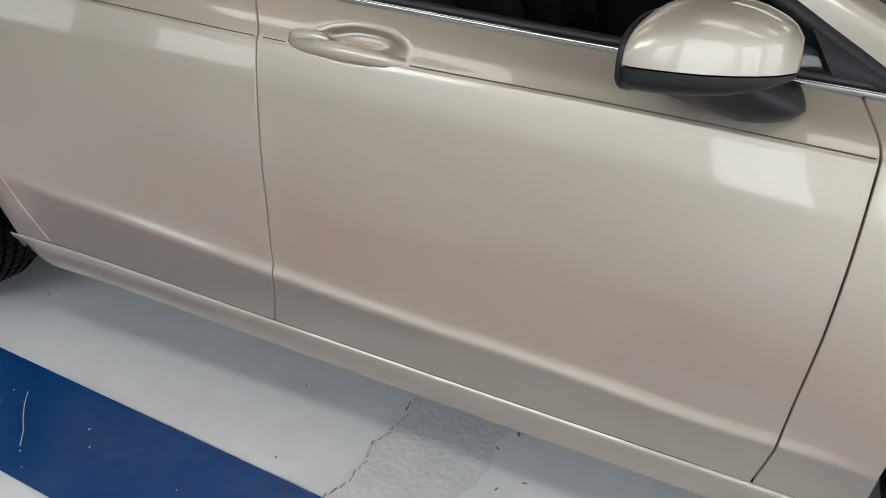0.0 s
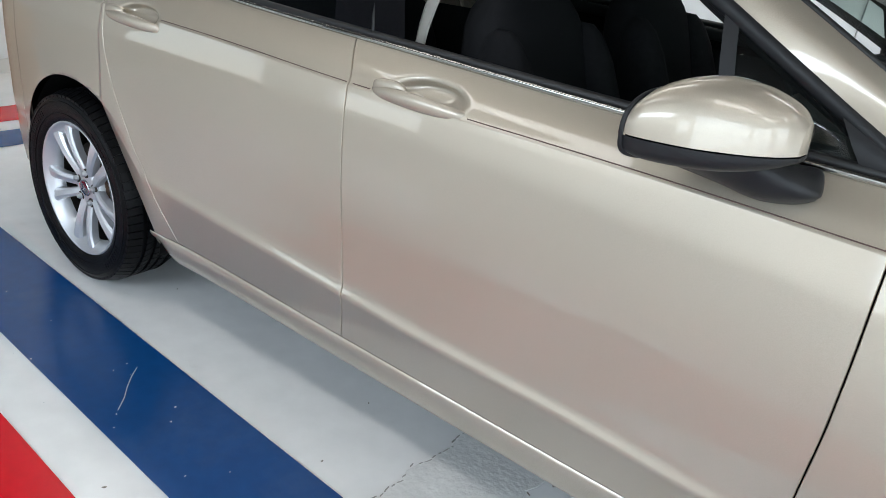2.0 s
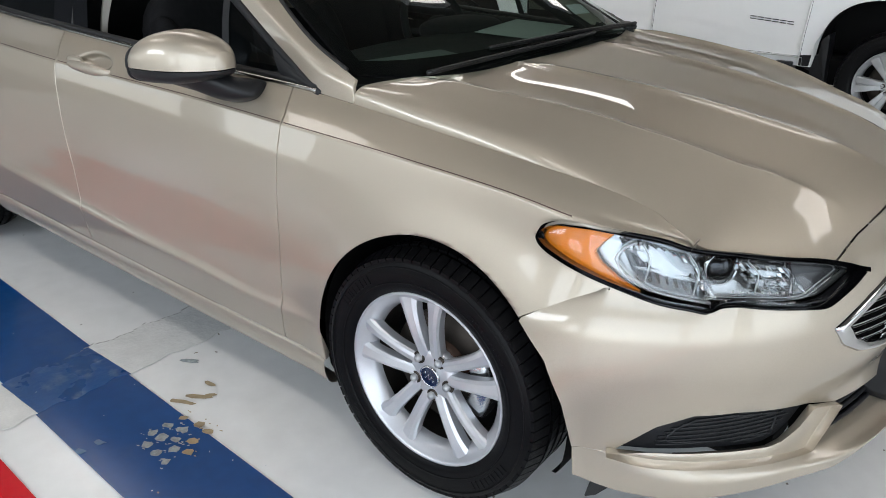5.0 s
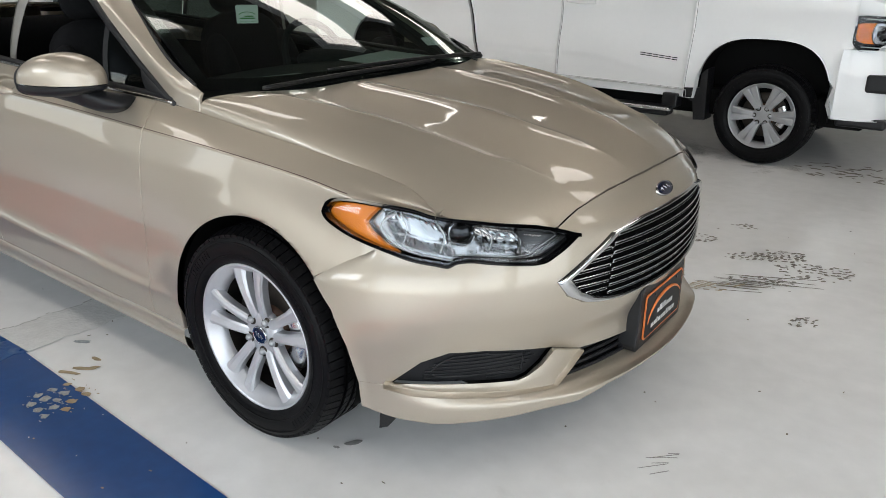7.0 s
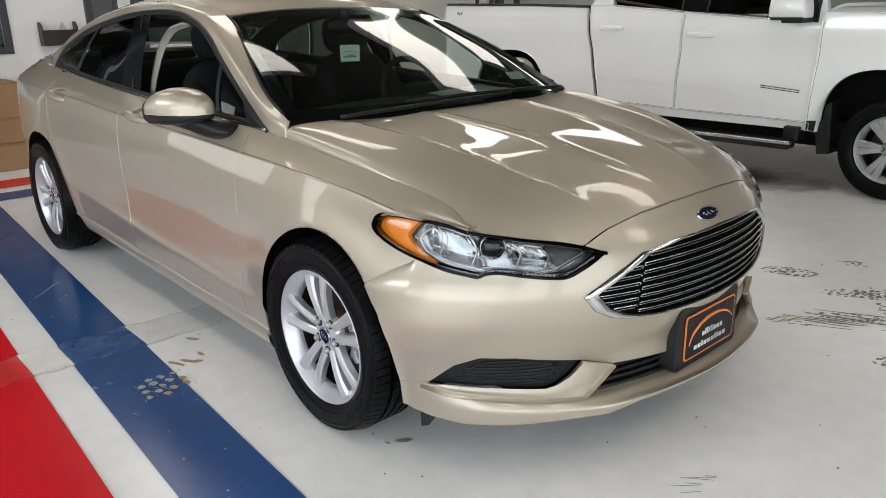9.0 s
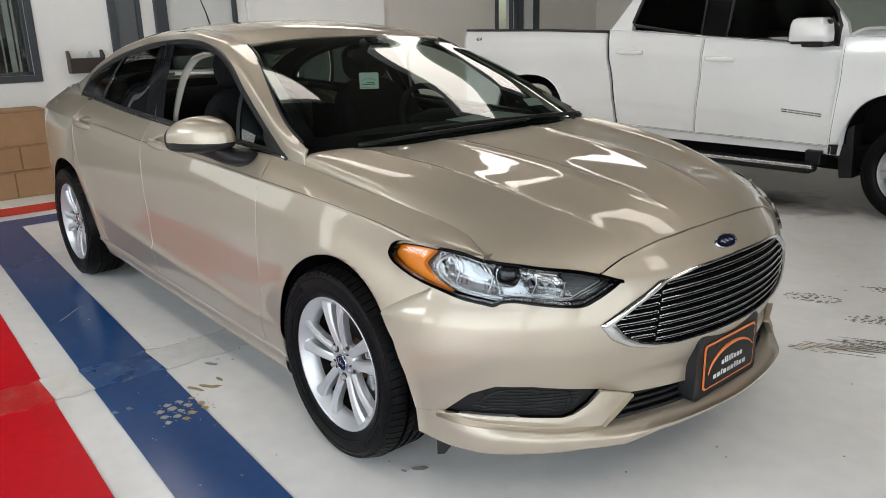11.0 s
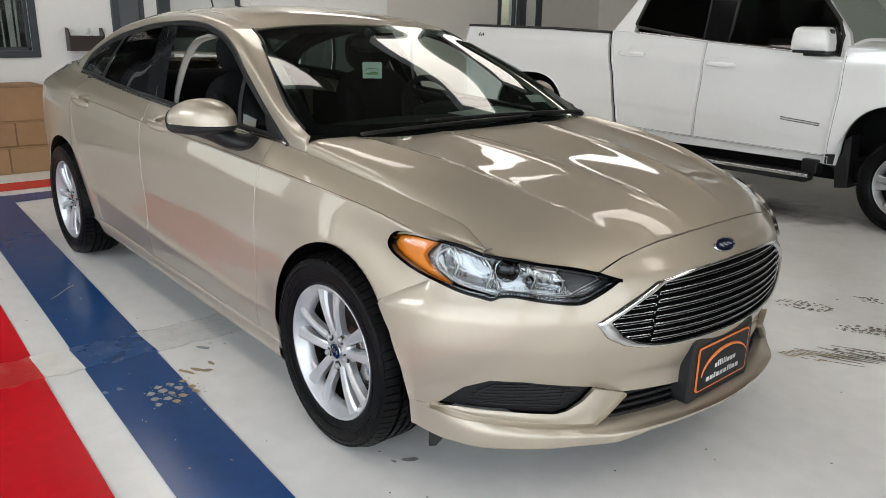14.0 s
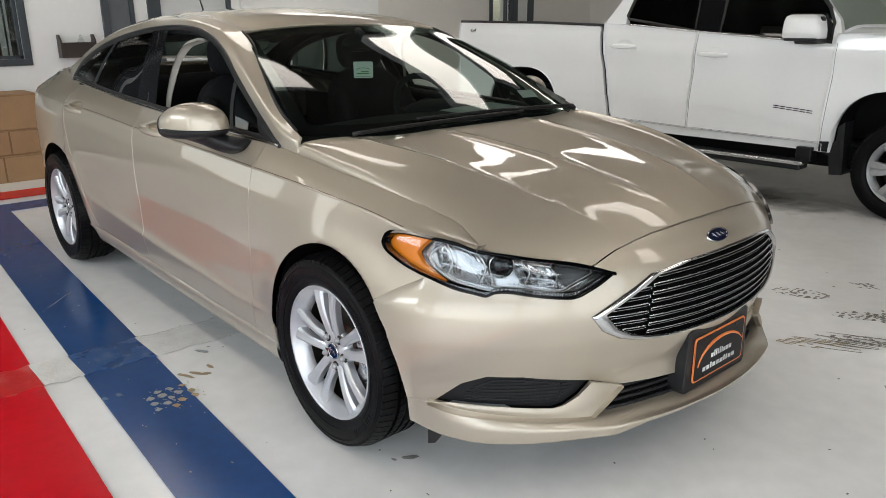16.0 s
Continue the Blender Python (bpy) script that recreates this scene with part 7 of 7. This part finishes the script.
st = prism("sticker", [(-0.04, -0.03), (0.04, -0.03), (0.04, 0.03), (-0.04, 0.03)], 0.001, PAPER, car, axis="x")
st.matrix_local = pose(-0.415, 0.52, 1.062, 0, -62, -14)
st["label"] = "small inspection sticker on the windshield"


# ---- wear on the floor ----
PEEL = material("bare_concrete", (0.30, 0.295, 0.28), rough=0.7, scale=30, vary=0.35, bump=0.5, bump_scale=150)
PEEL_TAN = material("tan_underpaint", (0.36, 0.28, 0.17), rough=0.6, scale=40, vary=0.25, bump=0.4, bump_scale=150)
PEEL_PALE = material("pale_underpaint", (0.30, 0.335, 0.34), rough=0.6, scale=70, vary=0.55, fine=0.9, bump=0.6, bump_scale=260)
CHIP = material("white_primer_chip", (0.62, 0.65, 0.66), rough=0.6, scale=60, vary=0.2)
GRIME = material("grey_brown_grime", (0.20, 0.18, 0.15), rough=0.6, scale=40, vary=0.35)
rnd = random.Random(11)


def blobs(name, items, mat, label, z=0.0046):
    """Flat flakes of uneven outline, lying on the paint. items: x, y, length, width, turn."""
    v, f = [], []
    for x, y, l, w, a in items:
        n = rnd.randint(7, 11)
        b = len(v)
        ca, sa = math.cos(a), math.sin(a)
        for k in range(n):
            t = 2 * math.pi * k / n
            e = 2 / 3.0
            u = math.copysign(abs(math.cos(t)) ** e, math.cos(t)) * l / 2 * rnd.uniform(0.6, 1.15)
            s = math.copysign(abs(math.sin(t)) ** e, math.sin(t)) * w / 2 * rnd.uniform(0.6, 1.18)
            v.append((x + u * ca - s * sa, y + u * sa + s * ca, z))
        v += [(p[0], p[1], z - 0.0012) for p in v[b:b + n]]
        f.append(tuple(range(b, b + n)))
        f += [(b + k, b + n + k, b + n + (k + 1) % n, b + (k + 1) % n) for k in range(n)]
    return tagged(finish(name, v, f, mat, None, False), label, "floor wear", kind="stuff")


def print_patch(cx, cy, lx, ly, turn, cell, drop, skew=0.25):
    """The blocks of a tyre's print, lifted out of the paint."""
    out = []
    ca, sa = math.cos(turn), math.sin(turn)
    nx, ny = int(lx / cell[0]), int(ly / cell[1])
    for i in range(nx):
        for j in range(ny):
            u, s = (i + 0.5) / nx * 2 - 1, (j + 0.5) / ny * 2 - 1
            if u * u + s * s > 1.15 or rnd.random() < drop:
                continue
            px_, py_ = u * lx / 2 + s * skew * cell[0] * 2 + rnd.uniform(-0.009, 0.009), s * ly / 2 + rnd.uniform(-0.006, 0.006)
            out.append((cx + px_ * ca - py_ * sa, cy + px_ * sa + py_ * ca, cell[0] * rnd.uniform(0.35, 1.05), cell[1] * rnd.uniform(0.4, 1.1), turn + rnd.uniform(-0.5, 0.6)))
    return out


BLOCKS = [(-0.76, -1.207), (-0.727, -1.249), (-0.673, -1.254), (-0.757, -1.16), (-0.721, -1.202), (-0.682, -1.183), (-0.706, -1.145), (-0.649, -1.212), (-0.62, -1.258)]
TAN = [(-0.635, -1.159), (-0.605, -1.196), (-0.688, -1.099), (-0.639, -1.105), (-0.752, -1.11)]


def crumbs(spots, size, n):
    """Each lifted block with crumbs round it."""
    out = []
    for x, y in spots:
        out.append((x, y, size * rnd.uniform(0.85, 1.1), size * rnd.uniform(0.65, 0.9), 0.45 + rnd.uniform(-0.15, 0.15)))
        out += [(x + rnd.gauss(0, 0.5) * size, y + rnd.gauss(0, 0.5) * size, size * rnd.uniform(0.08, 0.35), size * rnd.uniform(0.05, 0.14), rnd.uniform(0, 1.2)) for _ in range(n)]
    return out


blobs("peeled_print", crumbs(BLOCKS, 0.036, 5), PEEL_PALE, "tyre-print patch where the blue paint has lifted", 0.0062)
blobs("peeled_print", crumbs(TAN, 0.034, 3), PEEL_TAN, "tan underpaint showing at the blue line's edge", 0.0066)
blobs("peeled_flakes", [(-0.835, -1.065, 0.10, 0.022, 0.45), (-0.815, -1.015, 0.10, 0.020, 0.55), (-0.79, -0.985, 0.04, 0.014, 0.9), (-0.84, -0.948, 0.05, 0.016, 0.1)], PEEL_TAN, "curved tan flakes missing from the floor paint")
blobs("peeled_flakes", [(0.265, -0.765, 0.055, 0.022, 0.9), (0.238, -0.815, 0.022, 0.012, 0.3)], PEEL, "grey chip lying beside the front wheel")
for px_, py_, lx, ly, turn, drop in ((0.44, 1.74, 0.26, 0.14, 0.2, 0.30), (0.90, 1.72, 0.26, 0.17, 0.5, 0.2), (0.76, 1.62, 0.20, 0.11, 0.4, 0.4), (1.10, 1.60, 0.36, 0.22, 0.4, 0.6), (0.92, 1.33, 0.30, 0.12, 0.5, 0.45), (1.175, 0.975, 0.12, 0.10, 0.5, 0.3), (0.62, 2.10, 0.16, 0.10, 0.3, 0.45)):
    blobs("worn_print", print_patch(px_, py_, lx, ly, turn, (0.030, 0.0125), drop), GRIME, "dark tyre print worn into the floor paint")
blobs("scuff", [(0.82 + 0.012 * k + rnd.uniform(-0.08, 0.08), 1.15 + 0.017 * k, rnd.uniform(0.08, 0.45), rnd.uniform(0.002, 0.006), 0.42 + rnd.uniform(-0.08, 0.08)) for k in range(16)], GRIME, "dark streaks scraped along the floor")
blobs("scuff", [(0.64 + 0.05 * (k % 4) + 0.010 * (k // 4), 1.03 + 0.022 * (k % 4) + 0.022 * (k // 4), rnd.uniform(0.03, 0.05), 0.008, 0.42) for k in range(28) if rnd.random() < 0.8], PEEL_TAN, "tan streaks scraped along the floor")
blobs("scuff", [(1.055 + 0.02 * rnd.uniform(-1, 1), -0.23 - 0.022 * k, 0.12 * rnd.uniform(0.3, 1), 0.0022, 0.75 + rnd.uniform(-0.15, 0.15)) for k in range(6)], PEEL, "thin dark scuffs on the floor")
far = []
for k in range(60):
    far.append((rnd.gauss(0.95, 0.2), rnd.gauss(3.80, 0.13), rnd.uniform(0.02, 0.10), rnd.uniform(0.006, 0.03), rnd.uniform(-0.6, 0.9)))
blobs("grime_marks", far, GRIME, "dark wet grime marks near the pickup")
specks = [(rnd.uniform(-3.8, 2.2), rnd.uniform(-2.2, 2.5), rnd.uniform(0.004, 0.014), rnd.uniform(0.003, 0.008), rnd.uniform(0, 3)) for k in range(150)]
blobs("specks", specks, GRIME, "small dark specks of dirt on the floor", 0.0062)
wspk = [(rnd.uniform(-3.6, 0.2), -1.143 + rnd.uniform(-0.24, 0.06), rnd.uniform(0.002, 0.007), rnd.uniform(0.0015, 0.004), rnd.uniform(0, 3)) for k in range(34)]
blobs("paint_chips", wspk, CHIP, "small pale chips in the blue paint", 0.0064)
# the slab joint with its worn edge, and a curved scratch in the blue line
jx = lambda y: -1.335 + 0.045 * (y + 0.66) + 0.008 * math.sin(y * 31) + 0.006 * math.sin(y * 67)
blobs("slab_joint", [(jx(y) * 1.0 + rnd.uniform(-0.004, 0.004), y, rnd.uniform(0.006, 0.03), rnd.uniform(0.003, 0.006), 1.5 + rnd.uniform(-0.3, 0.3)) for y in np.arange(-1.10, 0.4, 0.022) if rnd.random() < 0.85], PEEL, "broken line of the slab joint through the paint", 0.0060)
tube_s = tube("scratch", [(-2.215, -1.095, 0.0050), (-2.185, -1.13, 0.0050), (-2.145, -1.168, 0.0050), (-2.105, -1.20, 0.0050), (-2.066, -1.242, 0.0050)], 0.0014, CHIP, None, 4, flat=0.4)
tagged(tube_s, "pale curved scratch in the blue line", "floor wear", kind="stuff")
ROUGHCOAT = material("lumpy_patch_coat", (0.75, 0.75, 0.735), rough=0.25, scale=12, vary=0.10, bump=1.3, bump_scale=60)
BLUE_ROUGH = material("lumpy_blue_coat", (0.012, 0.072, 0.235), rough=0.28, scale=9, vary=0.2, bump=0.9, bump_scale=45)
stain(BLUE_ROUGH, (0.26, 0.33, 0.42), 11.0, 0.54, 0.74, 0.75)
RED_ROUGH = material("lumpy_red_coat", (0.62, 0.012, 0.014), rough=0.30, scale=9, vary=0.15, bump=0.9, bump_scale=45)
stain(RED_ROUGH, (0.62, 0.24, 0.22), 9.0, 0.50, 0.75, 0.7)
WHITE_ROUGH = material("lumpy_white_coat", (0.76, 0.75, 0.72), rough=0.35, scale=9, vary=0.12, bump=1.0, bump_scale=45)


def trench(y0, y1, mat, label):
    """One stretch of the filled trench that runs across the bay's lines."""
    ys = np.linspace(y0, y1, 14)
    wob = lambda y, k: 0.008 * math.sin(y * 31 + k) + 0.006 * math.sin(y * 67 + 2 * k)
    left = [(-1.335 + 0.045 * (y + 0.66) + wob(y, 0), y) for y in ys]
    right = [(-1.095 + 0.05 * (y + 1.0) + wob(y, 2), y) for y in ys[::-1]]
    ob = prism("patch", left + right, 0.0016, mat, axis="z")
    ob.location.z = 0.0038
    return tagged(ob, label, "floor wear", kind="structure")


edge_b0, edge_b1, edge_r0, edge_r1 = -1.152 + 0.066 * 1.22, -1.441 + 0.062 * 1.22, -1.590 + 0.060 * 1.22, -1.875 + 0.060 * 1.22
trench(-0.58, edge_b0, ROUGHCOAT, "lumpy repaired patch in the floor coating")
trench(edge_b0 - 0.002, edge_b1 + 0.002, BLUE_ROUGH, "lumpy scuffed patch across the blue line")
trench(edge_b1, edge_r0, WHITE_ROUGH, "lumpy soiled patch between the painted lines")
trench(edge_r0 - 0.002, edge_r1 + 0.002, RED_ROUGH, "lumpy scuffed patch across the red line")
trench(edge_r1, -2.6, WHITE_ROUGH, "lumpy soiled patch beside the red line")
for spots, mat, label in ((((-0.838, -1.325), (-0.843, -1.378)), material("thin_blue_paint", (0.08, 0.15, 0.27), rough=0.4, scale=40, vary=0.4), "pale spots worn into the blue line"),):
    blobs("worn_spot", [(x, y, 0.035, 0.022, 0.2) for x, y in spots], mat, label, 0.0062)


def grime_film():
    """A thin uneven dark film that paints the pickup's shade and some dirt on the floor, thinning out towards its rim.
    """
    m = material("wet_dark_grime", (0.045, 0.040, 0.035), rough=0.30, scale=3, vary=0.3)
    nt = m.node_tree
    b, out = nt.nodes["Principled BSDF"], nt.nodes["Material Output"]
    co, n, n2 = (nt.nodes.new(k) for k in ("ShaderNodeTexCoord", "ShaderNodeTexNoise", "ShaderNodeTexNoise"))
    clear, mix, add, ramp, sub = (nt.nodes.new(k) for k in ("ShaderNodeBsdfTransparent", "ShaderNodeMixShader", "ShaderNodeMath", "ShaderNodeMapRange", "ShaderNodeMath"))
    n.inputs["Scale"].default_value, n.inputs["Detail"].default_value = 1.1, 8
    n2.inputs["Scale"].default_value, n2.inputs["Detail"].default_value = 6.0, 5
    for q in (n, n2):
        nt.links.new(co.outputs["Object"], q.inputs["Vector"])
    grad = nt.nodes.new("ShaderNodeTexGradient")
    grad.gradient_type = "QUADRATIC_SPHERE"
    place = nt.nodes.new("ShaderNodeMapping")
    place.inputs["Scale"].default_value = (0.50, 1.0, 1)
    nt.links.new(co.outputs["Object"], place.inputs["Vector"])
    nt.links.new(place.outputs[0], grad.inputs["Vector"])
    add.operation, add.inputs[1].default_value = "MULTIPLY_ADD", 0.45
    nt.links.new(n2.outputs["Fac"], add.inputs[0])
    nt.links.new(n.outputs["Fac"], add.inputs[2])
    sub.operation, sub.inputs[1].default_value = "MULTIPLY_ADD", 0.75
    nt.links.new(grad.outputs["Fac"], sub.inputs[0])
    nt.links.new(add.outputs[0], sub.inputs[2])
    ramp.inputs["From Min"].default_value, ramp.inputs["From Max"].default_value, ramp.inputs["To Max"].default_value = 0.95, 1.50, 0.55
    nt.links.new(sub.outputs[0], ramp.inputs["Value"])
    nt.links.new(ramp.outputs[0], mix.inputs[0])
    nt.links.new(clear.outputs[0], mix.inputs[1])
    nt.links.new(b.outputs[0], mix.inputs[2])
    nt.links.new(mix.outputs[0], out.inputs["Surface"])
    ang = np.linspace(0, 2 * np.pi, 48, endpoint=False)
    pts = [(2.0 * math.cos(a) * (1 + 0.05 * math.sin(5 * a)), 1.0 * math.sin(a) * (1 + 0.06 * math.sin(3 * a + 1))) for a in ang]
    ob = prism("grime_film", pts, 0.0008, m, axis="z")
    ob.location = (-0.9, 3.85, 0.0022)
    return tagged(ob, "dark film on the floor painting the pickup's shade over some grime", "floor wear", kind="stuff")


# mostly the pickup's shade, laid on the floor as a dark film
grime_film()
blobs("patch_chips", [(rnd.uniform(-1.27, -1.0), rnd.uniform(-0.98, -0.62), rnd.uniform(0.006, 0.022), rnd.uniform(0.004, 0.009), rnd.uniform(0, 3)) for k in range(16)], GRIME, "small dark pits in the repaired patch", 0.0050)
blobs("clip", [(-1.01, -0.905, 0.075, 0.022, 0.5)], PEEL_PALE, "small clear plastic strip on the floor", 0.0056)
